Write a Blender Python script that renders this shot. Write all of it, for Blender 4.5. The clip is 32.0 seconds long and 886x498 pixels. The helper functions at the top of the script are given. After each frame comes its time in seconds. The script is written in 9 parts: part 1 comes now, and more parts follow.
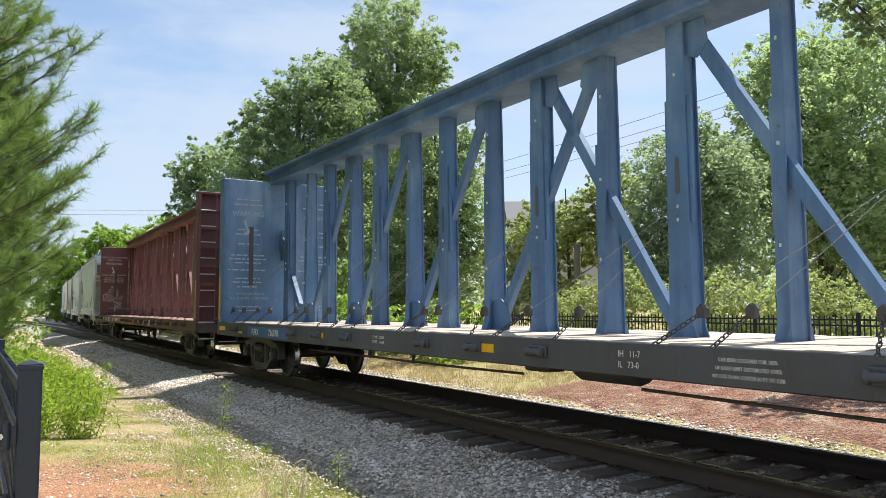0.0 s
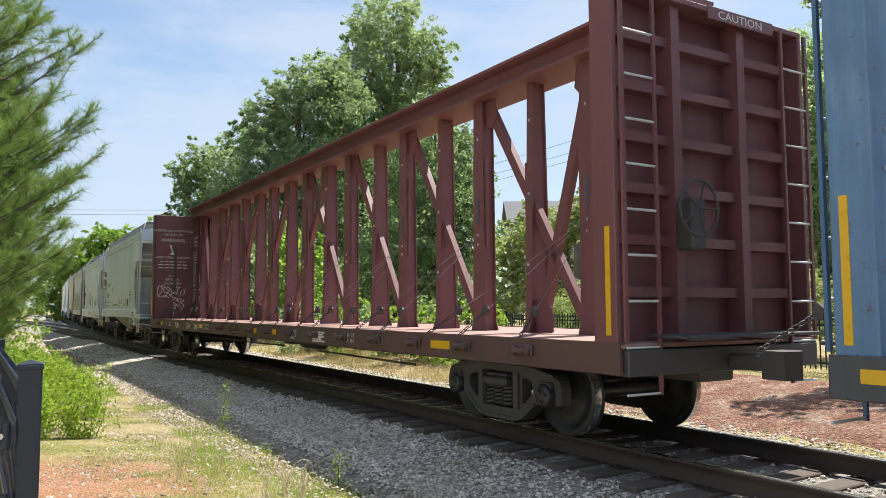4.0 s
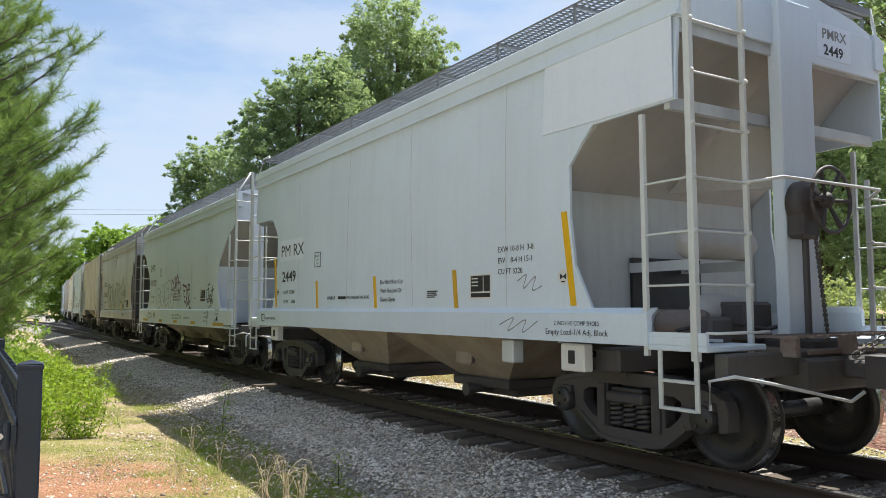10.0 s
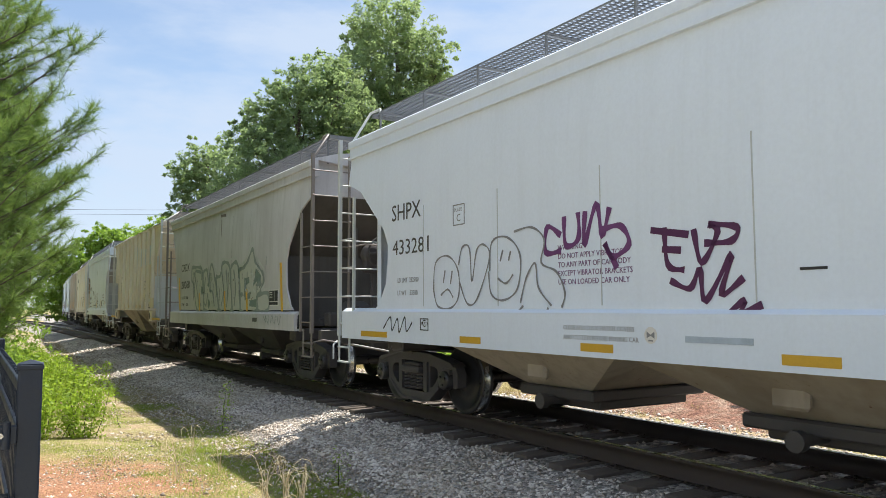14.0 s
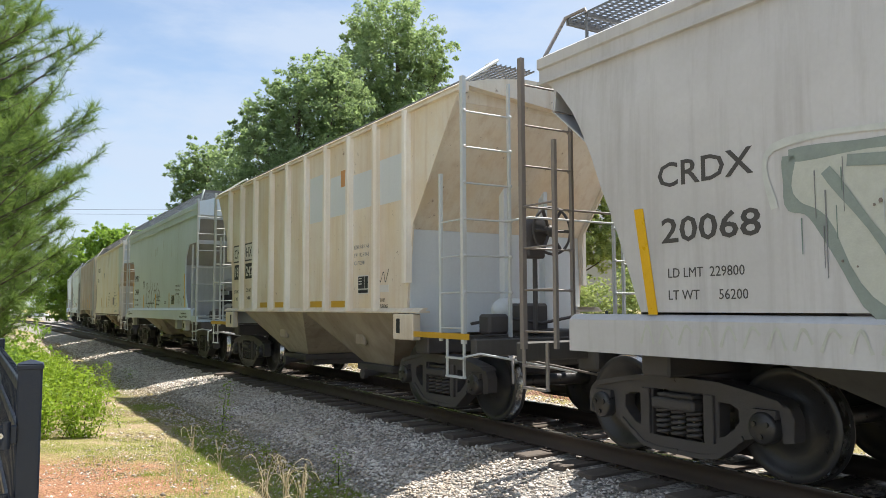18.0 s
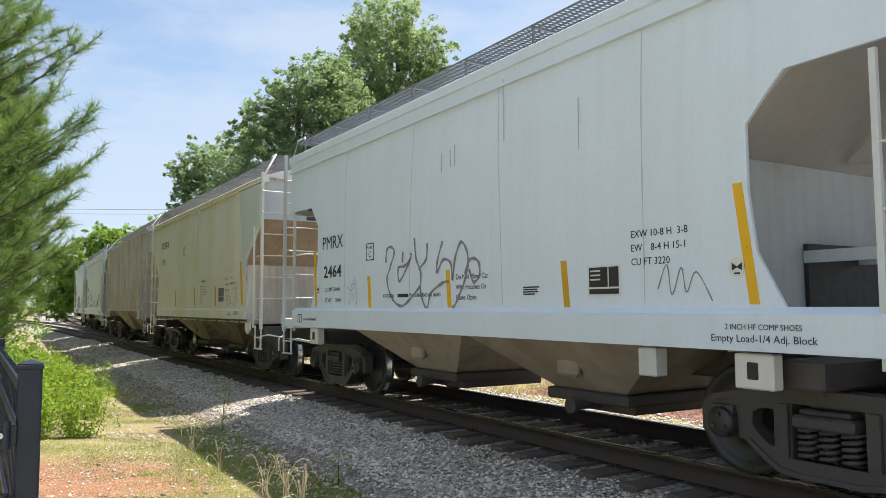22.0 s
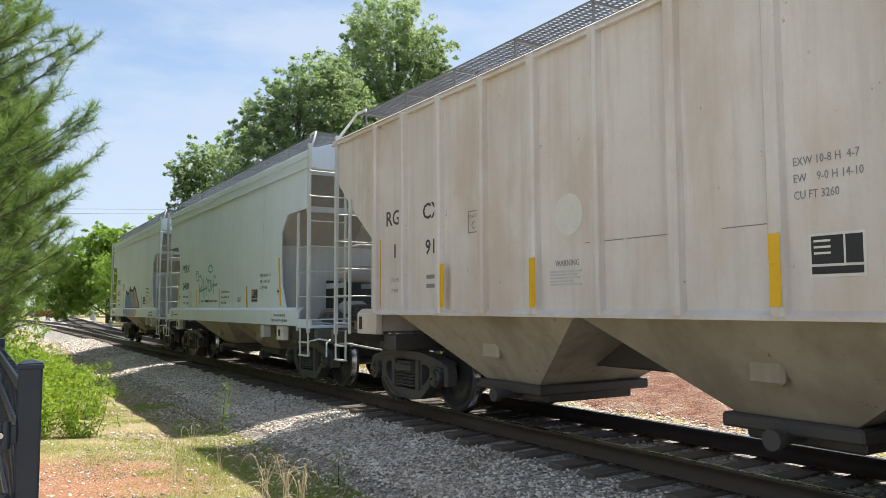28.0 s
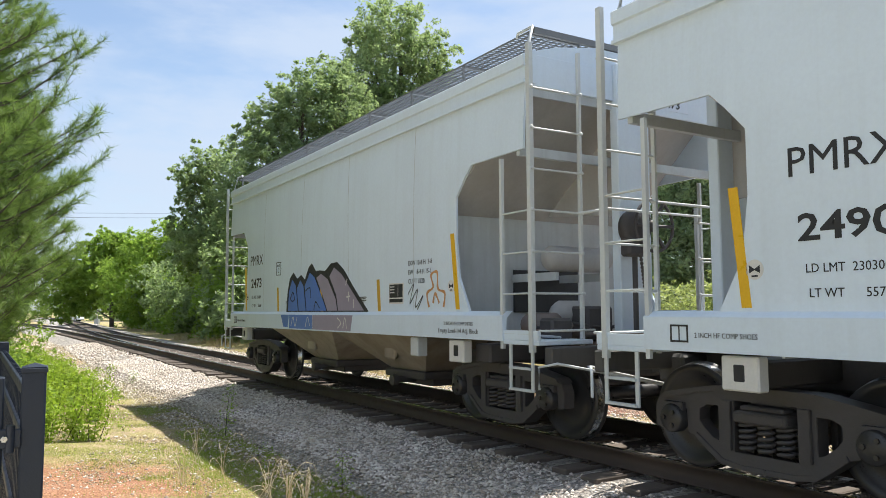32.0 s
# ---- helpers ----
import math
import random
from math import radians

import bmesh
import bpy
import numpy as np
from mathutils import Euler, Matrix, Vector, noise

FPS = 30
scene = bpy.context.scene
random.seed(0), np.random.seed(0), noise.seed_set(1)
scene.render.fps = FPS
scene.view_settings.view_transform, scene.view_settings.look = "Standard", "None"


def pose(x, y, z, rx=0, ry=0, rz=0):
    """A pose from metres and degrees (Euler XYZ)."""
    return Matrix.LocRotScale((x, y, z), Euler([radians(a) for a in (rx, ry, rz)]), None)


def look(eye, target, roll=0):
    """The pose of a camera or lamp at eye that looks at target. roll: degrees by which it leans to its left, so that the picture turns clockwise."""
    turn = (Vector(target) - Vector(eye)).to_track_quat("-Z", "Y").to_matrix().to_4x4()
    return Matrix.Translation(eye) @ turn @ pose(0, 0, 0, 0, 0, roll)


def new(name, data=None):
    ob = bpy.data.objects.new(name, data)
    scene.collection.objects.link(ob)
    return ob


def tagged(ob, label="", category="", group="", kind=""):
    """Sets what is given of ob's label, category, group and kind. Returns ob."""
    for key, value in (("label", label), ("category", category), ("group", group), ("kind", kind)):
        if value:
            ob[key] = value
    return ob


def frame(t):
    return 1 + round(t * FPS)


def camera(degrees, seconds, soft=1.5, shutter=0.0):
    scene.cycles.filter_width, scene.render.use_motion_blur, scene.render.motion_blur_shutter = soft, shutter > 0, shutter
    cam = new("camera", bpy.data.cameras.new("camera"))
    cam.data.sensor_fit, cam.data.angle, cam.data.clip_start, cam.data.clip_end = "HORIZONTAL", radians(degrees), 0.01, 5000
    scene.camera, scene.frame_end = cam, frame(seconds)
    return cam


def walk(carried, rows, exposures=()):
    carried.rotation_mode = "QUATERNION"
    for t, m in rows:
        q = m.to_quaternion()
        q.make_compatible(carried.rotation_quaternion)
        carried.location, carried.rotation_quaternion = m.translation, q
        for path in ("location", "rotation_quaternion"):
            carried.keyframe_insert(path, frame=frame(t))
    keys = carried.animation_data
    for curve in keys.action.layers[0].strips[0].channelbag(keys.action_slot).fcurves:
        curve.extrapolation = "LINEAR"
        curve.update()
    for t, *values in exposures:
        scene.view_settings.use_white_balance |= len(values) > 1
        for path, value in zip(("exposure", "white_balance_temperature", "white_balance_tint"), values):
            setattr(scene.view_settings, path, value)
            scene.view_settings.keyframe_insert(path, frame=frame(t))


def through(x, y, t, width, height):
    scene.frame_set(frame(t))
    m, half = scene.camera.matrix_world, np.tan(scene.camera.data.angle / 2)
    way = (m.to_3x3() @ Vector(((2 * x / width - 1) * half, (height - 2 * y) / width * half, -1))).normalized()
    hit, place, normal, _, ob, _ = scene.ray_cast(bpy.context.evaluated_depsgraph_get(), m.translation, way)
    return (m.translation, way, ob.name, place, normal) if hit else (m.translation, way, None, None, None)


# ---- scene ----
# ---- camera: hand-held, almost still, a small tilt and pan at the very end ----
cam = camera(60.18, 32.0, 0.7)
EYE = 1.414


def view(tilt, turn):
    return pose(0, 0, EYE, 90 + tilt, 0, turn) @ pose(0, 0, 0, 0, 0, -0.235)


walk(cam, [(0, view(4.35, 0)), (10, view(4.325, 0)), (20, view(4.30, 0)), (30, view(4.262, 0)), (30.6, view(4.258, 0)),
           (31, view(4.255, 0.04)), (31.5, view(4.30, 0.14)), (32, view(4.56, 0.25))])

# ---- sky, sun, exposure ----
SUN = Vector((0.358, 0.372, 1.0)).normalized()
scene.view_settings.exposure = 1.17
world = bpy.data.worlds.new("summer_sky")
scene.world = world
world.use_nodes = True


class Nodes:
    """Short notation for building node trees."""

    def __init__(self, tree):
        self.tree = tree
        tree.nodes.clear()

    def __call__(self, kind, inputs=None, **settings):
        node = self.tree.nodes.new(kind)
        for key, value in settings.items():
            setattr(node, key, value)
        for key, value in (inputs or {}).items():
            socket = node.inputs[key]
            if isinstance(value, bpy.types.NodeSocket):
                self.tree.links.new(value, socket)
            else:
                socket.default_value = value
        return node

    def ramp(self, fac, stops, mode="LINEAR"):
        node = self("ShaderNodeValToRGB", {"Fac": fac})
        node.color_ramp.interpolation = mode
        while len(node.color_ramp.elements) < len(stops):
            node.color_ramp.elements.new(0.5)
        for element, (at, col) in zip(node.color_ramp.elements, stops):
            element.position = at
            element.color = (*col, 1) if isinstance(col, tuple) else (col, col, col, 1)
        return node.outputs["Color"]

    def noise(self, vector, scale, detail=4.0, rough=0.55):
        return self("ShaderNodeTexNoise", {"Vector": vector, "Scale": scale, "Detail": detail, "Roughness": rough}).outputs["Fac"]

    def stretch(self, vector, sx, sy, sz):
        return self("ShaderNodeMapping", {"Vector": vector, "Scale": (sx, sy, sz)}).outputs["Vector"]

    def mix(self, fac, a, b, blend="MIX"):
        node = self("ShaderNodeMix", data_type="RGBA", blend_type=blend)
        for name, value in (("Factor", fac), ("A", a), ("B", b)):
            socket = [s for s in node.inputs if s.name == name and s.type == ("VALUE" if name == "Factor" else "RGBA")][0]
            if isinstance(value, bpy.types.NodeSocket):
                self.tree.links.new(value, socket)
            else:
                socket.default_value = (*value, 1) if isinstance(value, tuple) else value
        return [s for s in node.outputs if s.type == "RGBA"][0]

    def math(self, op, a, b=0.0):
        return self("ShaderNodeMath", {0: a, 1: b}, operation=op).outputs["Value"]


def build_sky():
    n = Nodes(world.node_tree)
    sky = n("ShaderNodeTexSky", sky_type="NISHITA")
    sky.sun_disc = False
    sky.sun_elevation = math.asin(SUN.z)
    sky.sun_rotation = math.atan2(SUN.x, SUN.y)
    sky.air_density, sky.dust_density, sky.ozone_density = 1.1, 0.3, 2.0
    coord = n("ShaderNodeTexCoord").outputs["Generated"]
    big = n.noise(n.stretch(coord, 1.0, 1.0, 2.6), 2.1, 5.0, 0.55)
    fine = n.noise(n.stretch(coord, 1.0, 1.3, 3.4), 6.5, 6.0, 0.6)
    cover = n.math("ADD", n.math("MULTIPLY", big, 0.75), n.math("MULTIPLY", fine, 0.30))
    mask = n.ramp(cover, [(0.37, 0.20), (0.60, 1.0)], "EASE")
    cloud = n.mix(n.math("MULTIPLY", mask, 0.86), sky.outputs["Color"], (4.15, 4.85, 5.95))
    back = n("ShaderNodeBackground", {"Color": cloud, "Strength": 0.072})
    n("ShaderNodeOutputWorld", {"Surface": back.outputs["Background"]})


build_sky()
sun = new("sun", bpy.data.lights.new("sun", "SUN"))
sun.data.energy, sun.data.angle, sun.data.color = 3.75, radians(0.55), (1.0, 0.96, 0.88)
sun.matrix_world = look(SUN * 80, (0, 0, 0))


# ---- the railway line: distance s runs with the train, offset u is positive on its far side ----
HEAD, BEND, TWIST, FOOT = -1.012595, 0.000937, 3.335e-05, 6.4389
PART = 0.00093  # how fast the straighter branch leaves the line at the turnout
TABLE_S = np.arange(-330.0, 200.0, 0.25)


def heading(s):
    c = np.clip(s, -135.0, 15.0)
    return HEAD + BEND * c + TWIST * c * c / 2 + 2 * PART * np.minimum(c + 21.6, 0.0)


def build_table():
    a = heading(TABLE_S + 0.125)
    x, y = np.cumsum(np.cos(a)) * 0.25, np.cumsum(np.sin(a)) * 0.25
    x, y = np.concatenate([[0], x[:-1]]), np.concatenate([[0], y[:-1]])
    i = int(np.argmin(np.abs(TABLE_S)))
    return x - x[i] - math.sin(HEAD) * FOOT, y - y[i] + math.cos(HEAD) * FOOT


TABLE_X, TABLE_Y = build_table()


def line(s, u=0.0):
    """World x, y of the point at distance s along the line and u metres to its far side (arrays too)."""
    a = heading(np.asarray(s, float))
    return np.interp(s, TABLE_S, TABLE_X) - np.sin(a) * u, np.interp(s, TABLE_S, TABLE_Y) + np.cos(a) * u


def along(x, y):
    """Distance s and offset u of world points (arrays)."""
    x, y = np.asarray(x, float).ravel(), np.asarray(y, float).ravel()
    keep = slice(0, None, 4)
    s_out, u_out = np.empty(len(x)), np.empty(len(x))
    for i in range(0, len(x), 4000):
        j = slice(i, i + 4000)
        d = (x[j, None] - TABLE_X[None, keep]) ** 2 + (y[j, None] - TABLE_Y[None, keep]) ** 2
        k = d.argmin(1)
        s = TABLE_S[keep][k]
        a = heading(s)
        dx, dy = x[j] - TABLE_X[keep][k], y[j] - TABLE_Y[keep][k]
        s_out[j] = s + dx * np.cos(a) + dy * np.sin(a)
        u_out[j] = -dx * np.sin(a) + dy * np.cos(a)
    return s_out, u_out


# speed of the train, which gathers way slowly
SPEED_T = np.array([0, 3, 6, 9, 12, 15, 19, 23, 27, 28.3, 32.0])
SPEED_V = np.array([3.740, 3.830, 3.942, 4.128, 4.273, 4.260, 4.401, 4.505, 4.470, 4.575, 4.585])
RUN_T = np.linspace(0, 32, 641)
RUN_S = np.concatenate([[0], np.cumsum((np.interp(RUN_T[1:], SPEED_T, SPEED_V) + np.interp(RUN_T[:-1], SPEED_T, SPEED_V)) / 2 * 0.05)])


def run(t):
    return float(np.interp(t, RUN_T, RUN_S))


# ---- mesh building ----
class G:
    """Collects vertices and faces of one mesh."""

    def __init__(self):
        self.v, self.f, self.smooth = [], [], []

    def add(self, verts, faces, smooth=False):
        b = len(self.v)
        self.v += [tuple(p) for p in verts]
        self.f += [tuple(b + i for i in f) for f in faces]
        self.smooth += [smooth] * len(faces)
        return self

    def box(self, x0, x1, y0, y1, z0, z1, bevel=0.0):
        c = min(bevel, (x1 - x0) / 3, (y1 - y0) / 3, (z1 - z0) / 3)
        if c <= 0:
            v = [(x, y, z) for x in (x0, x1) for y in (y0, y1) for z in (z0, z1)]
            return self.add(v, [(0, 1, 3, 2), (4, 6, 7, 5), (0, 4, 5, 1), (2, 3, 7, 6), (0, 2, 6, 4), (1, 5, 7, 3)])
        xs, ys, zs = (x0, x1), (y0, y1), (z0, z1)
        v, idx = [], {}
        for i in (0, 1):
            for j in (0, 1):
                for k in (0, 1):
                    for axis in range(3):
                        p = [xs[i], ys[j], zs[k]]
                        for other, s in ((0, i), (1, j), (2, k)):
                            if other != axis:
                                p[other] += c if s == 0 else -c
                        idx[i, j, k, axis] = len(v)
                        v.append(tuple(p))
        f = []
        for axis in range(3):
            o = [a for a in range(3) if a != axis]
            for s in (0, 1):
                quad = []
                for a, b in ((0, 0), (1, 0), (1, 1), (0, 1)):
                    key = [0, 0, 0]
                    key[axis], key[o[0]], key[o[1]] = s, a, b
                    quad.append(idx[(*key, axis)])
                f.append(tuple(quad if (s == 1) == (axis != 1) else quad[::-1]))
        for axis in range(3):
            o = [a for a in range(3) if a != axis]
            for a in (0, 1):
                for b in (0, 1):
                    ends = []
                    for s in (0, 1):
                        key = [0, 0, 0]
                        key[axis], key[o[0]], key[o[1]] = s, a, b
                        ends.append((idx[(*key, o[0])], idx[(*key, o[1])]))
                    f.append((ends[0][0], ends[0][1], ends[1][1], ends[1][0]))
        for i in (0, 1):
            for j in (0, 1):
                for k in (0, 1):
                    f.append((idx[i, j, k, 0], idx[i, j, k, 1], idx[i, j, k, 2]))
        return self.add(v, f)

    def prism(self, outline, axis, a, b):
        """An outline of 2D points pushed along an axis ('x': outline in y, z; 'y': outline in x, z; 'z': outline in x, y)."""
        def p(q, s):
            return {"x": (s, q[0], q[1]), "y": (q[0], s, q[1]), "z": (q[0], q[1], s)}[axis]
        n = len(outline)
        v = [p(q, a) for q in outline] + [p(q, b) for q in outline]
        return self.add(v, [tuple(range(n))[::-1], tuple(range(n, 2 * n))] + [(i, (i + 1) % n, n + (i + 1) % n, n + i) for i in range(n)])

    def tube(self, points, r, n=6, r_end=None, caps=True):
        pts = [Vector(p) for p in points]
        rings, up = [], Vector((0.13, 0.21, 0.97))
        for i, p in enumerate(pts):
            d = (pts[min(i + 1, len(pts) - 1)] - pts[max(i - 1, 0)]).normalized()
            e = d.cross(up if abs(d.dot(up)) < 0.95 else Vector((1, 0, 0))).normalized()
            g = d.cross(e)
            rr = r if r_end is None else r + (r_end - r) * i / (len(pts) - 1)
            rings.append([p + e * (rr * math.cos(2 * math.pi * j / n)) + g * (rr * math.sin(2 * math.pi * j / n)) for j in range(n)])
        v = [q for ring in rings for q in ring]
        f = [(i * n + j, i * n + (j + 1) % n, (i + 1) * n + (j + 1) % n, (i + 1) * n + j) for i in range(len(pts) - 1) for j in range(n)]
        self.add(v, f, True)
        if caps:
            self.add(rings[0], [tuple(range(n))])
            self.add(rings[-1], [tuple(range(n))[::-1]])
        return self

    def lathe(self, profile, n=24, axis="y", centre=(0, 0, 0)):
        """A closed turn of a profile of (radius, place along the axis)."""
        v = []
        for r, h in profile:
            for j in range(n):
                c, s = r * math.cos(2 * math.pi * j / n), r * math.sin(2 * math.pi * j / n)
                q = {"y": (c, h, s), "x": (h, c, s), "z": (c, s, h)}[axis]
                v.append((q[0] + centre[0], q[1] + centre[1], q[2] + centre[2]))
        f = [(i * n + j, i * n + (j + 1) % n, (i + 1) * n + (j + 1) % n, (i + 1) * n + j) for i in range(len(profile) - 1) for j in range(n)]
        self.add(v, f, True)
        for i in (0, len(profile) - 1):
            if profile[i][0] > 0.001:
                self.add(v[i * n:(i + 1) * n], [tuple(range(n))])
        return self

    def mesh(self, name):
        me = bpy.data.meshes.new(name)
        me.from_pydata(self.v, [], self.f)
        me.polygons.foreach_set("use_smooth", self.smooth)
        bm = bmesh.new()
        bm.from_mesh(me)
        bmesh.ops.recalc_face_normals(bm, faces=bm.faces)
        bm.to_mesh(me)
        bm.free()
        me.update()
        return me


def soup(name, verts, faces):
    """A large mesh from numpy arrays of vertices (n, 3) and faces (m, k)."""
    me = bpy.data.meshes.new(name)
    verts, faces = np.asarray(verts, np.float32), np.asarray(faces, np.int32)
    m, k = faces.shape
    me.vertices.add(len(verts))
    me.vertices.foreach_set("co", verts.ravel())
    me.loops.add(m * k)
    me.loops.foreach_set("vertex_index", faces.ravel())
    me.polygons.add(m)
    me.polygons.foreach_set("loop_start", np.arange(0, m * k, k, dtype=np.int32))
    me.update(calc_edges=True)
    return me


def part(name, geometry, material, parent=None, label="", m=None):
    """Links a G or a mesh as one object under a thing or a part."""
    me = geometry.mesh(name) if isinstance(geometry, G) else geometry
    if not me.materials:
        me.materials.append(material)
    ob = new(name, me)
    if parent is not None:
        ob.parent = parent
    if m is not None:
        ob.matrix_basis = m
    return tagged(ob, label)


def thing(name, label, category, group="", kind=""):
    return tagged(new(name), label, category, group, kind)


def lettering(name, text, size, material, parent, m, stretch=1.0, spacing=1.0, align="LEFT", lines=1.0, bold=0.0):
    """Painted words, as a thin mesh in the built-in font."""
    cu = bpy.data.curves.new(name, "FONT")
    cu.body, cu.size, cu.align_x, cu.space_character, cu.space_line = text, size / 0.7, align, spacing, lines
    cu.extrude, cu.resolution_u, cu.offset = 0.0008, 2, bold
    tmp = bpy.data.objects.new(name, cu)
    me = bpy.data.meshes.new_from_object(tmp)
    bpy.data.objects.remove(tmp)
    bpy.data.curves.remove(cu)
    me.transform(Matrix.Diagonal((stretch, 1, 1, 1)))
    me.materials.clear()
    return part(name, me, material, parent, "", m)


# ---- materials ----
def material(name):
    mat = bpy.data.materials.new(name)
    mat.use_nodes = True
    return mat, Nodes(mat.node_tree)


def finish(n, color, rough, metal=0.0, bump=None, strength=0.3, distance=0.01, spec=0.5):
    b = n("ShaderNodeBsdfPrincipled", {"Base Color": color, "Roughness": rough, "Metallic": metal, "Specular IOR Level": spec})
    if bump is not None:
        bp = n("ShaderNodeBump", {"Height": bump, "Strength": strength, "Distance": distance})
        n.tree.links.new(bp.outputs["Normal"], b.inputs["Normal"])
    n("ShaderNodeOutputMaterial", {"Surface": b.outputs["BSDF"]})


def paint(name, base, dirt, amount=0.5, streak=0.5, rough=0.45, rust=0.0, blotch=None):
    """Weathered paint on steel: soft large blotches, run-down streaks, fine grain."""
    mat, n = material(name)
    co = n("ShaderNodeTexCoord").outputs["Object"]
    big = n.noise(co, 0.55, 5.0, 0.6)
    runs = n.noise(n.stretch(co, 5.0, 5.0, 0.28), 1.6, 6.0, 0.65)
    fine = n.noise(co, 26.0, 5.0, 0.6)
    col = n.mix(n.math("MULTIPLY", n.ramp(big, [(0.38, 0.0), (0.70, 1.0)]), amount), base, dirt)
    if blotch:
        patch = n.ramp(n.noise(n.stretch(co, 1.0, 1.0, 0.55), 1.05, 4.0, 0.6), [(0.50, 0.0), (0.66, 1.0)])
        col = n.mix(n.math("MULTIPLY", patch, 0.75), col, blotch)
    col = n.mix(n.math("MULTIPLY", n.ramp(runs, [(0.48, 0.0), (0.74, 1.0)]), streak), col, dirt)
    col = n.mix(n.math("MULTIPLY", n.ramp(fine, [(0.35, 0.0), (0.75, 1.0)]), 0.09), col, (dirt[0] * 0.6, dirt[1] * 0.6, dirt[2] * 0.6))
    if rust:
        spots = n.ramp(n.noise(co, 7.0, 8.0, 0.75), [(0.66 - rust * 0.12, 0.0), (0.72 - rust * 0.1, 1.0)])
        col = n.mix(n.math("MULTIPLY", spots, 0.8), col, (0.13, 0.05, 0.025))
    ro = n.ramp(big, [(0.3, rough - 0.08), (0.7, rough + 0.18)])
    finish(n, col, ro, 0.0, n.math("ADD", n.math("MULTIPLY", big, 0.9), n.math("MULTIPLY", fine, 0.04)), 0.22, 0.02)
    return mat


def plain(name, base, rough=0.6, metal=0.0, vary=0.25, scale=9.0, bump=0.3):
    mat, n = material(name)
    co = n("ShaderNodeTexCoord").outputs["Object"]
    a, b = n.noise(co, scale, 6.0, 0.65), n.noise(co, scale * 7, 4.0, 0.6)
    dark, light = tuple(c * (1 - vary) for c in base), tuple(min(1, c * (1 + vary)) for c in base)
    col = n.mix(a, dark, light)
    col = n.mix(n.math("MULTIPLY", b, 0.35), col, tuple(c * 0.55 for c in base))
    finish(n, col, n.ramp(a, [(0.3, max(0.05, rough - 0.12)), (0.7, min(1, rough + 0.12))]), metal, b, bump, 0.006)
    return mat


def leaf(name, dark, light, through=0.45, rough=0.5):
    """Foliage: every leaf its own shade, part of the light shines through."""
    mat, n = material(name)
    g = n("ShaderNodeNewGeometry")
    co = n("ShaderNodeTexCoord").outputs["Object"]
    shade = n.math("ADD", n.math("MULTIPLY", g.outputs["Random Per Island"], 0.65), n.math("MULTIPLY", n.noise(co, 0.35, 2.0), 0.35))
    col = n.mix(shade, dark, light)
    b = n("ShaderNodeBsdfPrincipled", {"Base Color": col, "Roughness": rough, "Specular IOR Level": 0.35})
    glow = n.mix(0.40, col, (light[0] * 1.45, light[1] * 1.5, light[2] * 0.75))
    tr = n("ShaderNodeBsdfTranslucent", {"Color": glow})
    mx = n("ShaderNodeMixShader", {0: through, 1: b.outputs["BSDF"], 2: tr.outputs["BSDF"]})
    n("ShaderNodeOutputMaterial", {"Surface": mx.outputs["Shader"]})
    return mat


def earth(name, stops, scale, grain, rough=0.95, strength=0.6, distance=0.03, cells=0.0):
    """Loose ground: large patches through a ramp of colours, grain and relief."""
    mat, n = material(name)
    co = n("ShaderNodeTexCoord").outputs["Object"]
    big = n.math("ADD", n.math("MULTIPLY", n.noise(co, scale, 6.0, 0.6), 0.7), n.math("MULTIPLY", n.noise(co, scale * 9, 5.0, 0.65), 0.3))
    fine = n.noise(co, grain, 5.0, 0.7)
    col = n.ramp(big, stops)
    col = n.mix(n.math("MULTIPLY", n.ramp(fine, [(0.35, 0.0), (0.7, 1.0)]), 0.55), col, n.mix(0.5, col, (0.03, 0.028, 0.022)))
    height = n.math("ADD", fine, n.math("MULTIPLY", big, 0.8))
    if cells:
        vor = n("ShaderNodeTexVoronoi", {"Vector": co, "Scale": cells})
        col = n.mix(0.8, col, n.mix(vor.outputs["Color"], (0.25, 0.25, 0.25), (1.15, 1.12, 1.08)), "MULTIPLY")
        height = n.math("SUBTRACT", height, n.math("MULTIPLY", vor.outputs["Distance"], 1.6))
    finish(n, col, rough, 0.0, height, strength, distance, 0.2)
    return mat


GREY = paint("grey_car_paint", (0.65, 0.74, 0.83), (0.53, 0.59, 0.64), 0.45, 0.3)
GREY_B = paint("pale_grey_car_paint", (0.69, 0.78, 0.87), (0.57, 0.63, 0.68), 0.35, 0.28)
WHITE = paint("white_car_paint", (0.725, 0.79, 0.885), (0.60, 0.65, 0.715), 0.3, 0.25)
TAUPE = paint("dusty_taupe_paint", (0.60, 0.59, 0.60), (0.42, 0.405, 0.40), 0.6, 0.7)
TAN = paint("rust_stained_tan_paint", (0.80, 0.74, 0.63), (0.60, 0.47, 0.33), 0.7, 0.6, 0.5, 0.3, (0.74, 0.61, 0.42))
RIB = paint("pale_cream_rib_paint", (0.86, 0.83, 0.76), (0.62, 0.50, 0.34), 0.5, 0.5)
CREAM = paint("yellowed_cream_paint", (0.87, 0.84, 0.80), (0.74, 0.64, 0.49), 0.5, 0.22, 0.5, 0.2, (0.80, 0.72, 0.57))
BEIGE = paint("streaked_beige_paint", (0.69, 0.65, 0.625), (0.47, 0.41, 0.375), 0.5, 0.5, 0.55, 0.15, (0.58, 0.48, 0.41))
CREAM_END = paint("peeling_cream_end_paint", (0.66, 0.60, 0.52), (0.36, 0.29, 0.23), 0.65, 0.75, 0.6, 0.3, (0.80, 0.78, 0.73))
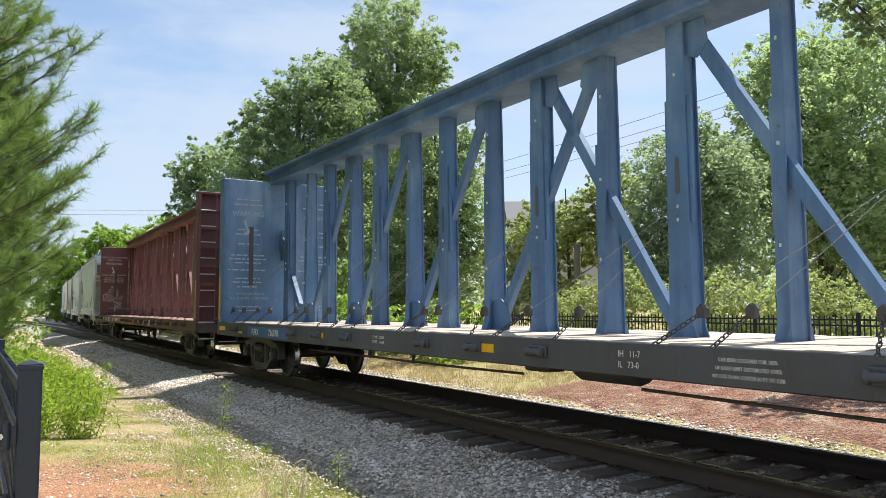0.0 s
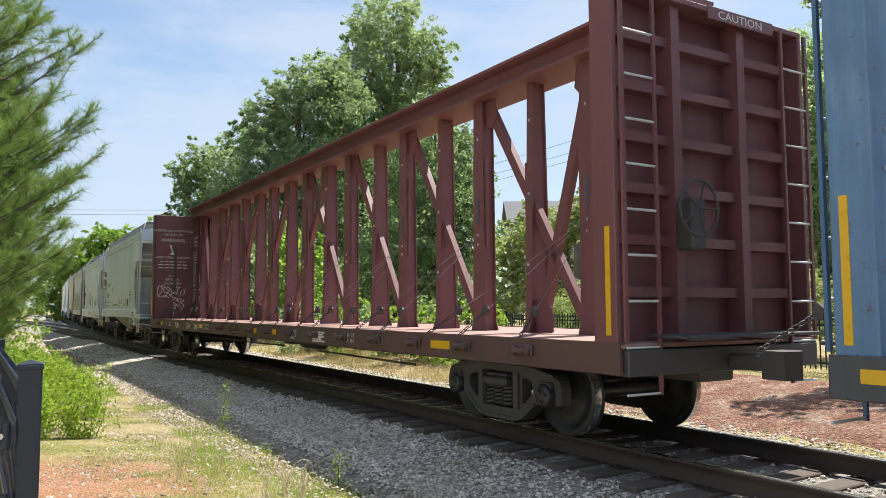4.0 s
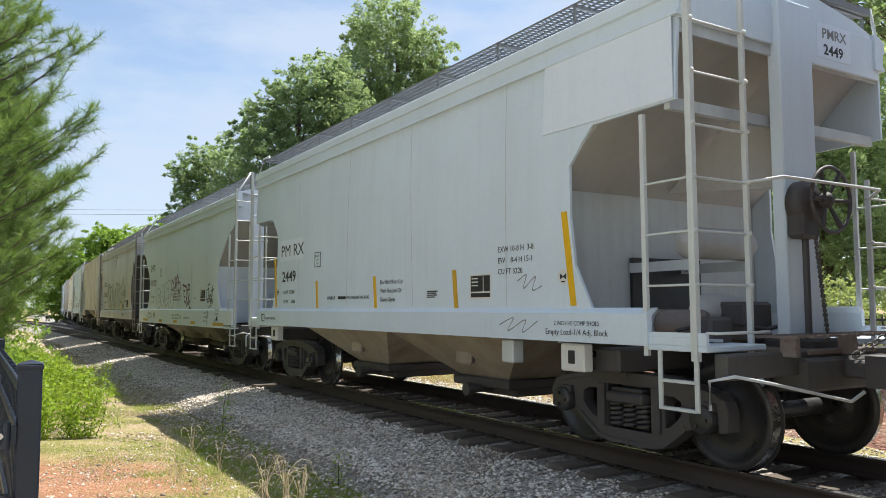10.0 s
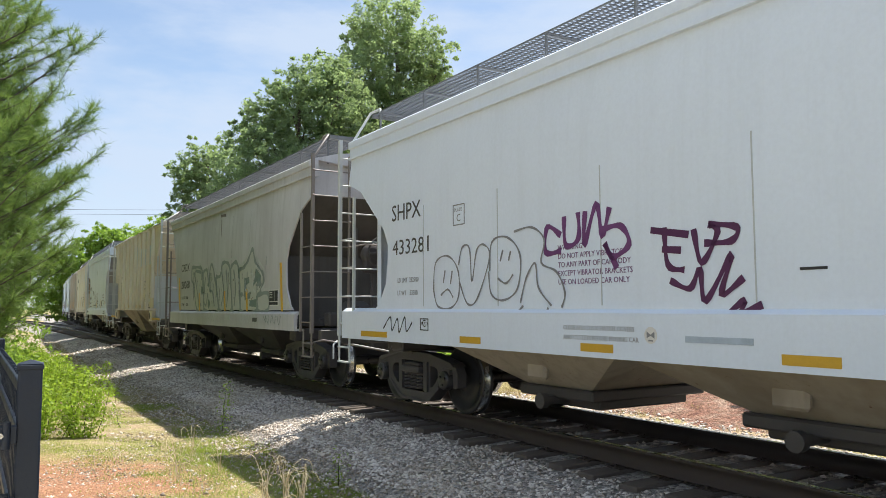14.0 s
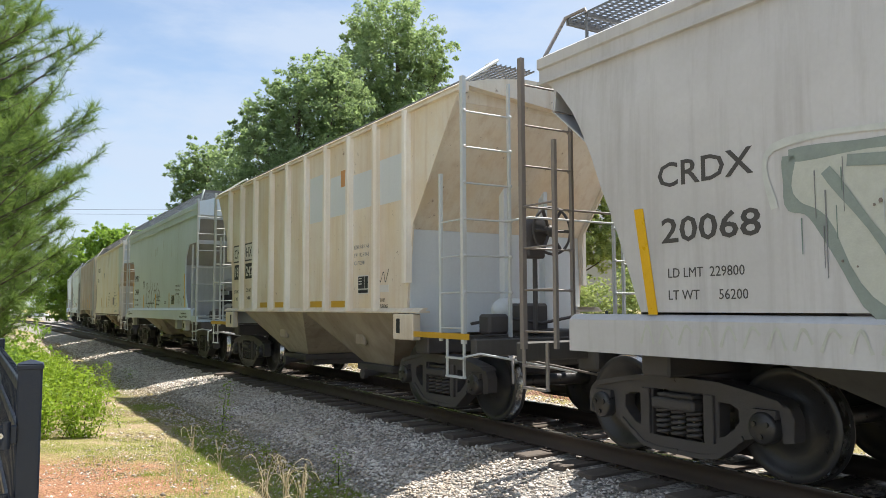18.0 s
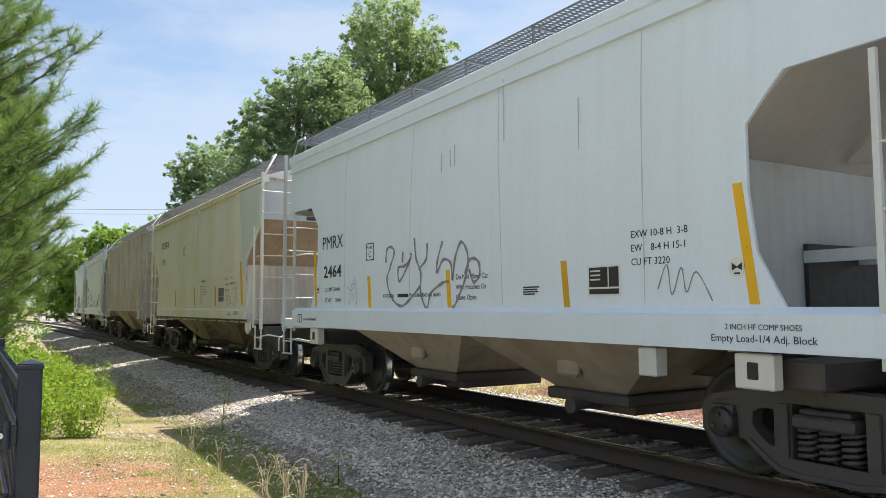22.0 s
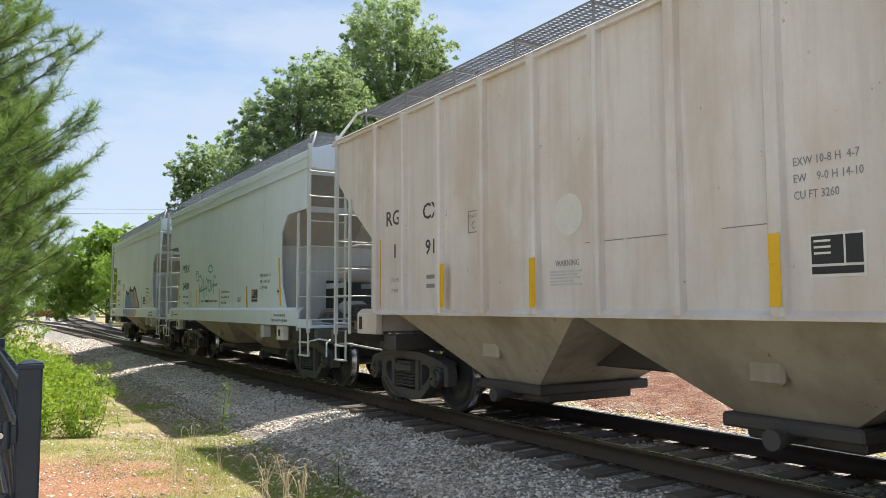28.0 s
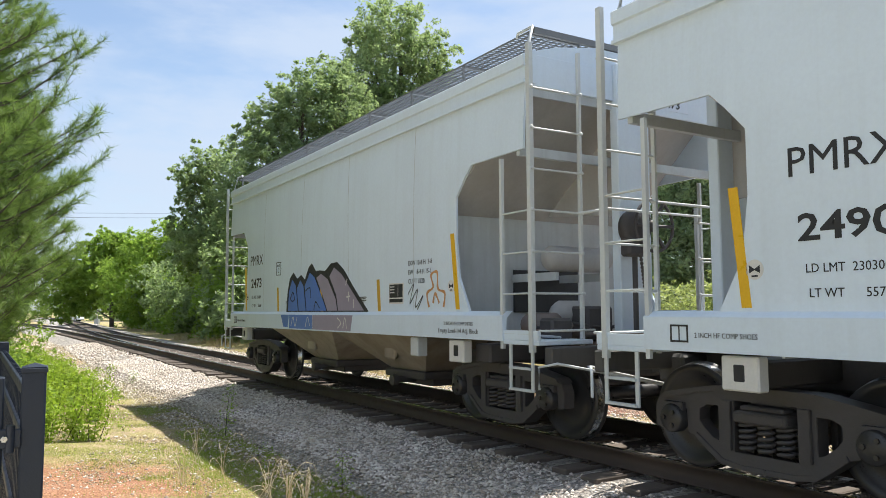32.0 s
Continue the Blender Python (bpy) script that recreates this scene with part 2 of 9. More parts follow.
RUST_BROWN = paint("grimy_brown_ladder_paint", (0.27, 0.24, 0.22), (0.16, 0.13, 0.115), 0.6, 0.4)
RUSTY_SLOPE = paint("rusty_brown_slope_paint", (0.50, 0.38, 0.27), (0.25, 0.17, 0.11), 0.75, 0.6)
PATCH = paint("fresh_grey_paint", (0.66, 0.70, 0.72), (0.56, 0.58, 0.58), 0.3, 0.2)
BLUE = paint("chalky_blue_paint", (0.088, 0.18, 0.335), (0.045, 0.08, 0.14), 0.6, 0.55, 0.5, 0.4, (0.18, 0.28, 0.42))
BLUE_PALE = paint("sun_bleached_blue_paint", (0.145, 0.27, 0.465), (0.075, 0.135, 0.225), 0.65, 0.6, 0.5, 0.5, (0.27, 0.38, 0.54))
BLUE_NEW = paint("fresh_blue_paint", (0.03, 0.13, 0.34), (0.03, 0.06, 0.12), 0.3, 0.3)
RED = paint("oxide_red_paint", (0.20, 0.074, 0.079), (0.12, 0.052, 0.056), 0.6, 0.5, 0.5, 0.25)
DECK_RED = paint("worn_oxide_deck", (0.42, 0.25, 0.21), (0.30, 0.18, 0.15), 0.7, 0.2, 0.7, 0.3)
DECK = paint("worn_timber_deck", (0.48, 0.41, 0.35), (0.28, 0.23, 0.20), 0.7, 0.3, 0.8, 0.2)
SILL_RED = paint("grimy_oxide_sill", (0.125, 0.062, 0.055), (0.07, 0.05, 0.045), 0.6, 0.5, 0.6, 0.3)
SILL_AND_SHADE = paint("grimy_shaded_blue_black_paint", (0.085, 0.095, 0.115), (0.06, 0.05, 0.045), 0.6, 0.5, 0.6, 0.3)
HOPPER = paint("dusty_brown_hopper_paint", (0.46, 0.405, 0.33), (0.26, 0.22, 0.175), 0.7, 0.6, 0.7, 0.3, (0.24, 0.195, 0.15))
RUSTY_BAY = paint("stained_rust_brown_bay_paint", (0.46, 0.37, 0.27), (0.14, 0.09, 0.06), 0.8, 0.85, 0.7, 0.4, (0.22, 0.15, 0.10))
STEEL = plain("black_brown_cast_steel", (0.074, 0.067, 0.067), 0.6, 0.0, 0.4, 6.0, 0.5)
WHEEL = plain("dark_rolled_wheel_steel", (0.042, 0.04, 0.041), 0.36, 0.1, 0.35, 8.0)
TREAD = plain("polished_wheel_tread", (0.55, 0.53, 0.5), 0.22, 1.0, 0.15, 12.0, 0.1)
RAIL = plain("rusty_rail_steel", (0.07, 0.05, 0.04), 0.7, 0.2, 0.35, 7.0, 0.4)
RAIL_TOP = plain("polished_rail_head", (0.5, 0.49, 0.47), 0.25, 1.0, 0.15, 3.0, 0.1)
# sooty colour that also carries the shade on stub and end sills
SOOT_SHADE = paint("sooty_shaded_dark_paint", (0.09, 0.085, 0.08), (0.05, 0.045, 0.04), 0.5, 0.5, 0.6)
GALV = paint("grey_ladder_paint", (0.62, 0.65, 0.65), (0.42, 0.42, 0.40), 0.5, 0.4)
MESH = plain("galvanised_grating", (0.22, 0.225, 0.23), 0.6, 0.3, 0.25)
YELLOW = plain("reflective_yellow_sheet", (0.82, 0.47, 0.02), 0.35, 0.0, 0.1)
OCHRE = plain("faded_yellow_sheet", (0.62, 0.36, 0.03), 0.5, 0.0, 0.15)
BLACK = plain("black_stencil_paint", (0.025, 0.025, 0.027), 0.6, 0.0, 0.2)
INK = plain("faded_grey_stencil_paint", (0.24, 0.24, 0.25), 0.65, 0.0, 0.2)
DARK_INK = plain("weathered_black_stencil", (0.075, 0.07, 0.068), 0.65, 0.0, 0.3)
FAINT_INK = plain("faint_worn_stencil", (0.52, 0.49, 0.44), 0.65, 0.0, 0.2)
FIELD_GREY = plain("dark_grey_panel_paint", (0.16, 0.165, 0.18), 0.6, 0.0, 0.2)
INK_SEAM = plain("grimy_seam", (0.50, 0.525, 0.535), 0.65, 0.0, 0.3)
CHALK = plain("white_stencil_paint", (0.72, 0.70, 0.66), 0.6, 0.0, 0.15)
INK_BLUE = plain("worn_pale_blue_stencil", (0.42, 0.49, 0.57), 0.65, 0.0, 0.3)
PURPLE = plain("purple_spray_paint", (0.16, 0.05, 0.17), 0.5, 0.0, 0.25)
PLUM = plain("dark_plum_spray_paint", (0.09, 0.02, 0.08), 0.5, 0.0, 0.25)
MINT = plain("grey_green_spray_paint", (0.27, 0.315, 0.29), 0.55, 0.0, 0.3)
PALE = plain("pale_cream_spray_paint", (0.545, 0.56, 0.505), 0.55, 0.0, 0.2)
DEEP_GREEN = plain("deep_grey_green_spray_paint", (0.19, 0.255, 0.225), 0.55, 0.0, 0.35)
CHALK_DUST = plain("dusty_white_spray_paint", (0.60, 0.62, 0.60), 0.6, 0.0, 0.25, 4.0)
TEAL = plain("teal_spray_paint", (0.16, 0.42, 0.40), 0.5, 0.0, 0.2)
COBALT = plain("cobalt_blue_spray_paint", (0.10, 0.20, 0.55), 0.45, 0.0, 0.3, 2.0)
LILAC = plain("lilac_grey_spray_paint", (0.34, 0.29, 0.37), 0.5, 0.0, 0.3, 2.0)
ORANGE = plain("orange_spray_paint", (0.6, 0.3, 0.12), 0.5, 0.0, 0.2)
PLANK = paint("greyed_deck_planks", (0.52, 0.45, 0.38), (0.34, 0.28, 0.23), 0.6, 0.2, 0.85, 0.1)
TIE = plain("tarred_weathered_timber", (0.125, 0.10, 0.082), 0.9, 0.0, 0.5, 5.0, 0.8)
FENCE = plain("black_powder_coat", (0.011, 0.018, 0.035), 0.45, 0.0, 0.2)
BOLT = plain("bright_zinc", (0.6, 0.6, 0.6), 0.3, 1.0, 0.1)
BARK = plain("grey_brown_bark", (0.13, 0.105, 0.085), 0.9, 0.0, 0.45, 3.0, 1.0)
TWIG = plain("dark_twig_bark", (0.06, 0.045, 0.035), 0.9, 0.0, 0.3, 6.0, 0.6)
WIRE = plain("black_cable", (0.02, 0.02, 0.02), 0.5, 0.0, 0.1)
POLE = plain("weathered_pole_timber", (0.17, 0.15, 0.13), 0.9, 0.0, 0.3, 4.0)
TIN = plain("silver_signal_paint", (0.45, 0.46, 0.46), 0.4, 0.6, 0.15)
GLASS = plain("dark_car_glass", (0.02, 0.025, 0.03), 0.08, 0.0, 0.1)
RUBBER = plain("black_rubber", (0.02, 0.02, 0.02), 0.7)
CAR_WHITE = plain("white_car_lacquer", (0.78, 0.79, 0.8), 0.2, 0.0, 0.05)
CAR_RED = plain("red_car_lacquer", (0.45, 0.02, 0.025), 0.2, 0.0, 0.08)
SHINGLE = plain("grey_roof_shingles", (0.16, 0.16, 0.17), 0.9, 0.0, 0.3, 2.0)
SIDING = plain("pale_house_siding", (0.45, 0.44, 0.42), 0.8, 0.0, 0.1)
LEAF_OAK = leaf("oak_leaves", (0.11, 0.175, 0.10), (0.34, 0.43, 0.24), 0.56)
LEAF_TULIP = leaf("tulip_tree_leaves", (0.12, 0.19, 0.105), (0.36, 0.45, 0.25), 0.58)
LEAF_CEDAR = leaf("cedar_sprays", (0.15, 0.215, 0.145), (0.36, 0.45, 0.29), 0.52)
# lighter copy of the oak leaves, sunlight put into the right-hand tree's colour
LEAF_SUNLIT_OAK = leaf("sunlit_oak_leaves", (0.17, 0.25, 0.145), (0.44, 0.54, 0.32), 0.58)
LEAF_LIME = leaf("sunlit_lime_leaves", (0.12, 0.23, 0.045), (0.31, 0.43, 0.09), 0.6)
LEAF_HEDGE = leaf("azalea_leaves", (0.20, 0.25, 0.10), (0.43, 0.48, 0.22), 0.48)
NEEDLE = leaf("pine_needles", (0.045, 0.10, 0.03), (0.25, 0.355, 0.11), 0.45, 0.45)
WEED = leaf("weed_leaves", (0.14, 0.24, 0.025), (0.36, 0.48, 0.07), 0.52)
STRAW = leaf("dry_grass", (0.26, 0.20, 0.10), (0.46, 0.37, 0.21), 0.35, 0.7)
STALK = leaf("bleached_stalks", (0.55, 0.45, 0.32), (0.80, 0.70, 0.54), 0.3, 0.7)
TURF = leaf("short_grass", (0.14, 0.20, 0.025), (0.36, 0.41, 0.08), 0.4, 0.7)
GRASS = leaf("fresh_grass", (0.13, 0.20, 0.03), (0.36, 0.45, 0.10), 0.45, 0.6)
# both end paints mix grime with the shade under the end overhang
DIRTY_SHADED_END = paint("soot_streaked_shaded_end_paint", (0.43, 0.425, 0.42), (0.30, 0.285, 0.27), 0.6, 0.3, 0.6)
SHADED_END_GREY = paint("grimy_shaded_grey_end_paint", (0.52, 0.56, 0.58), (0.33, 0.33, 0.33), 0.6, 0.4, 0.55)
GRIME = paint("rusty_grime", (0.23, 0.19, 0.17), (0.12, 0.09, 0.075), 0.6, 0.5, 0.7, 0.4)


def build_stone(name, stops, over):
    mat, n = material(name)
    g = n("ShaderNodeNewGeometry")
    co = n("ShaderNodeTexCoord").outputs["Object"]
    col = n.ramp(g.outputs["Random Per Island"], stops)
    col = n.mix(n.math("MULTIPLY", n.noise(co, 60.0, 4.0), 0.45), col, over)
    col = n.mix(n.math("MULTIPLY", n.ramp(n.noise(co, 0.9, 4.0), [(0.42, 0.0), (0.62, 1.0)]), 0.45), col, (0.46, 0.38, 0.28))
    finish(n, col, 0.9, 0.0, n.noise(co, 90.0, 3.0), 0.4, 0.004, 0.25)
    return mat


STONE = build_stone("crushed_granite", [(0.0, (0.10, 0.082, 0.07)), (0.28, (0.47, 0.405, 0.35)), (0.65, (0.81, 0.73, 0.655)), (1.0, (1.0, 0.94, 0.86))], (0.40, 0.33, 0.28))
PEBBLE = build_stone("sandy_pebbles", [(0.0, (0.16, 0.12, 0.08)), (0.35, (0.48, 0.37, 0.25)), (0.7, (0.66, 0.55, 0.40)), (1.0, (0.86, 0.78, 0.64))], (0.22, 0.15, 0.09))


def build_ground_mat():
    """Sandy soil with grassy patches and bare red clay round one spot, grain and pebble relief."""
    mat, n = material("dry_sandy_ground")
    co = n("ShaderNodeTexCoord").outputs["Object"]
    wide, mid = n.noise(co, 0.45, 6.0, 0.62), n.noise(co, 3.2, 6.0, 0.68)
    fine = n.noise(co, 34.0, 5.0, 0.72)
    big = n.math("ADD", n.math("MULTIPLY", wide, 0.6), n.math("MULTIPLY", mid, 0.4))
    col = n.ramp(big, [(0.36, (0.52, 0.35, 0.24)), (0.45, (0.57, 0.45, 0.30)), (0.50, (0.43, 0.39, 0.17)), (0.58, (0.50, 0.43, 0.22)), (0.68, (0.64, 0.52, 0.38))])
    away = n("ShaderNodeVectorMath", {0: co, 1: (-4.0, 8.0, -0.35)}, operation="DISTANCE").outputs["Value"]
    reach = n.math("ADD", away, n.math("MULTIPLY", n.math("SUBTRACT", mid, 0.5), 2.4))
    clay = n("ShaderNodeMapRange", {"Value": reach, "From Min": 0.9, "From Max": 2.1, "To Min": 1.0, "To Max": 0.0}).outputs["Result"]
    col = n.mix(n.math("MULTIPLY", clay, 0.85), col, n.mix(mid, (0.45, 0.175, 0.105), (0.58, 0.31, 0.21)))
    # ground behind the camera, out of view, paled to bounce light onto the wagons
    bounce_dist = n("ShaderNodeVectorMath", {0: co, 1: (-9.0, -10.0, -0.6)}, operation="DISTANCE").outputs["Value"]
    pale = n("ShaderNodeMapRange", {"Value": n.math("ADD", bounce_dist, n.math("MULTIPLY", wide, 3.0)), "From Min": 13.5, "From Max": 17.5, "To Min": 0.85, "To Max": 0.0}).outputs["Result"]
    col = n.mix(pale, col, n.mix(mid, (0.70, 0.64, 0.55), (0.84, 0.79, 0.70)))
    vor = n("ShaderNodeTexVoronoi", {"Vector": co, "Scale": 38.0})
    col = n.mix(n.math("SUBTRACT", 0.75, n.math("MULTIPLY", pale, 0.5)), col, n.mix(vor.outputs["Color"], (0.45, 0.42, 0.38), (1.2, 1.17, 1.12)), "MULTIPLY")
    col = n.mix(n.math("MULTIPLY", n.ramp(fine, [(0.42, 0.0), (0.66, 1.0)]), 0.6), col, n.mix(0.6, col, (0.05, 0.04, 0.025)))
    height = n.math("SUBTRACT", n.math("ADD", fine, n.math("MULTIPLY", mid, 0.8)), n.math("MULTIPLY", vor.outputs["Distance"], 1.3))
    finish(n, col, 0.95, 0.0, height, 0.8, 0.03, 0.2)
    return mat


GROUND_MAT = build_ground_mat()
BALLAST_MAT = earth("granite_ballast_bed", [(0.35, (0.56, 0.52, 0.48)), (0.55, (0.70, 0.65, 0.60)), (0.72, (0.78, 0.73, 0.67))], 0.5, 60.0, 0.95, 0.9, 0.05, 22.0)
MULCH = earth("red_bark_mulch", [(0.35, (0.30, 0.13, 0.09)), (0.5, (0.45, 0.25, 0.18)), (0.64, (0.62, 0.47, 0.36))], 2.0, 40.0, 0.95, 0.9, 0.05, 20.0)
ASPHALT = earth("grey_asphalt", [(0.4, (0.10, 0.10, 0.10)), (0.6, (0.14, 0.14, 0.135))], 1.0, 60.0)


# ---- ground: one sheet to the horizon, shaped by the distance from the line ----
def ground_height(x, y):
    s, u = along(x, y)
    z = np.interp(u, [-400, -40, -9, -6.2, -4.6, -3.4, -2, 2, 3.4, 5.0, 9.0, 14, 40, 400],
                  [-1.2, -0.9, -0.42, -0.34, -0.46, -0.52, -0.56, -0.56, -0.45, -0.32, 0.0, 0.35, 1.0, 2.0])
    far = np.clip((-s - 55) / 60, 0, 1)
    return z * (1 - far) + far * np.where(np.abs(u) < 4, np.minimum(z, -0.5), -0.55), s, u


def wobble(x, y, scale, seed=0.0):
    return np.array([noise.noise(Vector((a * scale, b * scale, seed))) for a, b in zip(x, y)])


def build_ground():
    def steps(parts):
        return np.concatenate([np.arange(a, b, d) for a, b, d in parts] + [[parts[-1][1]]])
    xs = steps([(-1500, -300, 300), (-300, -100, 40), (-100, -30, 5), (-30, -14, 0.8), (-14, 14, 0.28), (14, 40, 2.0), (40, 300, 26), (300, 1500, 300)])
    ys = steps([(-1500, -300, 300), (-300, -20, 35), (-20, 2, 2.0), (2, 30, 0.28), (30, 60, 1.2), (60, 180, 6), (180, 600, 60), (600, 3000, 400)])
    gx, gy = np.meshgrid(xs, ys)
    z, s, u = ground_height(gx, gy)
    near = (np.abs(gx.ravel()) < 40) & (gy.ravel() > 0) & (gy.ravel() < 60)
    bump = np.zeros(len(z))
    i = np.where(near)[0]
    bump[i] = 0.035 * wobble(gx.ravel()[i], gy.ravel()[i], 1.1) + 0.015 * wobble(gx.ravel()[i], gy.ravel()[i], 4.0, 3.0)
    v = np.stack([gx.ravel(), gy.ravel(), z + bump], 1)
    nx, ny = len(xs), len(ys)
    k = (np.arange(ny - 1)[:, None] * nx + np.arange(nx - 1)[None]).ravel()
    me = soup("ground", v, np.stack([k, k + 1, k + nx + 1, k + nx], 1))
    me.polygons.foreach_set("use_smooth", [True] * len(me.polygons))
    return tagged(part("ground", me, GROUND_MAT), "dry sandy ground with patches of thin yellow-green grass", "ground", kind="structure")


build_ground()


def strip(name, s_list, rows, material, label, category, rag=0.0, seed=0.0, shift=None):
    """A bed along the line: rows of (offset, height); its outer edges are ragged."""
    v, n = [], len(rows)
    for s in s_list:
        for j, (u, z) in enumerate(rows):
            w = u + (rag * (noise.noise(Vector((s * 0.45, j, seed))) + 0.5 * noise.noise(Vector((s * 1.9, j, seed + 5)))) if j in (0, n - 1) else 0)
            x, y = line(s, w + (shift(s) if shift else 0.0))
            dz = 0.02 * noise.noise(Vector((s * 1.3, u * 1.3, seed + 9))) if 0 < j < n - 1 else 0
            v.append((float(x), float(y), z + dz))
    k = [(i * n + j, i * n + j + 1, (i + 1) * n + j + 1, (i + 1) * n + j) for i in range(len(s_list) - 1) for j in range(n - 1)]
    me = soup(name, v, k)
    me.polygons.foreach_set("use_smooth", [True] * len(me.polygons))
    return tagged(part(name, me, material), label, category, kind="structure")


NEAR_S = list(np.arange(-230, -60, 4.0)) + list(np.arange(-60, 14, 0.5)) + list(np.arange(14, 60, 4.0))
strip("ballast", NEAR_S, [(-3.1, -0.62), (-2.85, -0.50), (-2.5, -0.40), (-1.95, -0.32), (-1.5, -0.27), (-1.15, -0.245), (-0.6, -0.225), (0, -0.22), (0.6, -0.225),
                          (1.15, -0.245), (1.6, -0.27), (2.2, -0.33), (2.9, -0.40), (3.5, -0.56)], BALLAST_MAT,
      "grey crushed granite ballast under the railway track", "ballast", 0.35)
strip("ballast", list(np.arange(-230, -44, 4.0)), [(-2.9, -0.62), (-2.2, -0.40), (-1.4, -0.29), (0, -0.25), (1.4, -0.29), (2.2, -0.40), (2.9, -0.62)], BALLAST_MAT,
      "grey ballast under the straight branch", "ballast", 0.35, 2.0, lambda s: -PART * (-21.6 - s) ** 2)
strip("mulch_bed", list(np.arange(-13.0, 20, 0.5)), [(3.3, -0.50), (3.8, -0.375), (4.6, -0.30), (5.6, -0.19), (6.6, -0.11), (7.6, -0.04), (8.3, -0.16)], MULCH,
      "bed of red bark mulch beside the track", "mulch", 0.4, 4.0)

# ---- stones, thrown over the ballast ----
def stones(name, count, s0, s1, u_pick, size, height, material, label, category, seed):
    rng = np.random.default_rng(seed)
    base = np.array([(1, 0, 0), (-1, 0, 0), (0, 1, 0), (0, -1, 0), (0, 0, 1), (0, 0, -1)], float)
    faces = np.array([(0, 2, 4), (2, 1, 4), (1, 3, 4), (3, 0, 4), (2, 0, 5), (1, 2, 5), (3, 1, 5), (0, 3, 5)])
    s = s0 + (s1 - s0) * rng.random(count) ** 0.8
    u = u_pick(rng, count)
    x, y = line(s, u)
    v = base[None] * (0.65 + 0.6 * rng.random((count, 6, 1)))
    v = v + 0.22 * rng.standard_normal((count, 6, 3))
    r = size * (0.45 + 1.0 * rng.random((count, 1, 1)) ** 1.6)
    v = v * r * np.array([1.15, 0.9, 0.62])
    a = rng.random(count) * 2 * np.pi
    c, d = np.cos(a)[:, None], np.sin(a)[:, None]
    vx, vy = v[:, :, 0] * c - v[:, :, 1] * d, v[:, :, 0] * d + v[:, :, 1] * c
    z = np.interp(u, height[0], height[1]) + 0.25 * r[:, 0, 0]
    v = np.stack([vx + x[:, None], vy + y[:, None], v[:, :, 2] + z[:, None]], 2)
    f = faces[None] + 6 * np.arange(count)[:, None, None]
    return tagged(part(name, soup(name, v.reshape(-1, 3), f.reshape(-1, 3)), material), label, category, kind="stuff")


BED = ([-9, -6.2, -4.6, -3.6, -3.05, -2.5, -1.95, -1.5, -1.15, 1.15, 1.6, 2.2, 2.9, 3.6], [-0.42, -0.345, -0.46, -0.51, -0.505, -0.40, -0.32, -0.27, -0.245, -0.245, -0.27, -0.33, -0.40, -0.44])


def shoulder(r, n):
    """Most stones lie on the shoulder, fewer and fewer stray down the slope."""
    return -1.12 - np.where(r.random(n) < 0.82, 1.55 * r.random(n) ** 0.85, 1.2 + 1.3 * r.random(n) ** 2.0)


stones("ballast_stones", 52000, 1.0, -30.0, shoulder, 0.0225, BED, STONE, "loose grey granite stones on the ballast shoulder", "gravel", 11)
stones("ballast_stones", 16000, -30.0, -75.0, lambda r, n: -1.15 - 1.9 * r.random(n), 0.04, BED, STONE, "loose grey granite stones on the far ballast shoulder", "gravel", 15)
stones("ballast_stones", 8000, 4.0, -40.0, lambda r, n: 1.2 + 2.4 * r.random(n), 0.03, BED, STONE, "pale granite stones beyond the far rail", "gravel", 12)
stones("ballast_stones", 6000, 2.0, -34.0, lambda r, n: -0.7 + 1.4 * r.random(n), 0.027, ([-1, 1], [-0.225, -0.225]), STONE, "granite stones between the rails", "gravel", 13)
stones("pebbles", 52000, -0.5, -22.0, lambda r, n: -2.5 - 4.3 * r.random(n), 0.0105, BED, PEBBLE, "small tan pebbles strewn over sandy ground", "gravel", 14)
stones("scattered_stones", 4500, -1.0, -24.0, lambda r, n: -2.7 - 3.4 * r.random(n) ** 1.3, 0.02, BED, STONE, "loose stones scattered over sandy ground", "gravel", 16)


stones("scattered_stones", 9000, -18.0, -60.0, lambda r, n: -2.4 - 4.4 * r.random(n) ** 1.2, 0.032, BED, STONE, "gravel strewn beside the far ballast", "gravel", 17)


# ---- railway track ----
track = thing("railway_track", "rusty railway track on dark timber sleepers", "railway", kind="structure")
RAIL_SHAPE = [(-0.07, -0.182), (-0.07, -0.170), (-0.012, -0.150), (-0.009, -0.045), (-0.036, -0.034), (-0.036, -0.004), (0.036, -0.004),
              (0.036, -0.034), (0.009, -0.045), (0.012, -0.150), (0.07, -0.170), (0.07, -0.182)]


def sweep(shape, s_list, offset, closed=True):
    n, v = len(shape), []
    for s in s_list:
        for u, z in shape:
            x, y = line(s, offset(s) + u)
            v.append((float(x), float(y), z))
    m = n if closed else n - 1
    return soup("rail", v, [(i * n + j, i * n + (j + 1) % n, (i + 1) * n + (j + 1) % n, (i + 1) * n + j) for i in range(len(s_list) - 1) for j in range(m)])


LONG_S = list(np.arange(-250, -100, 5.0)) + list(np.arange(-100, 60, 2.0))
for side in (-0.7535, 0.7535):
    rail = part("rail", sweep(RAIL_SHAPE, LONG_S, lambda s: side), RAIL, track, "brown rusty rail")
    part("rail_head", sweep([(-0.03, -0.001), (0.03, -0.001), (0.034, -0.006), (-0.034, -0.006)], LONG_S, lambda s: side), RAIL_TOP, rail, "bright worn rail head")


def swerve(s):
    return -PART * max(0.0, -21.6 - s) ** 2


SIDE_S = list(np.arange(-170, -26, 2.5))
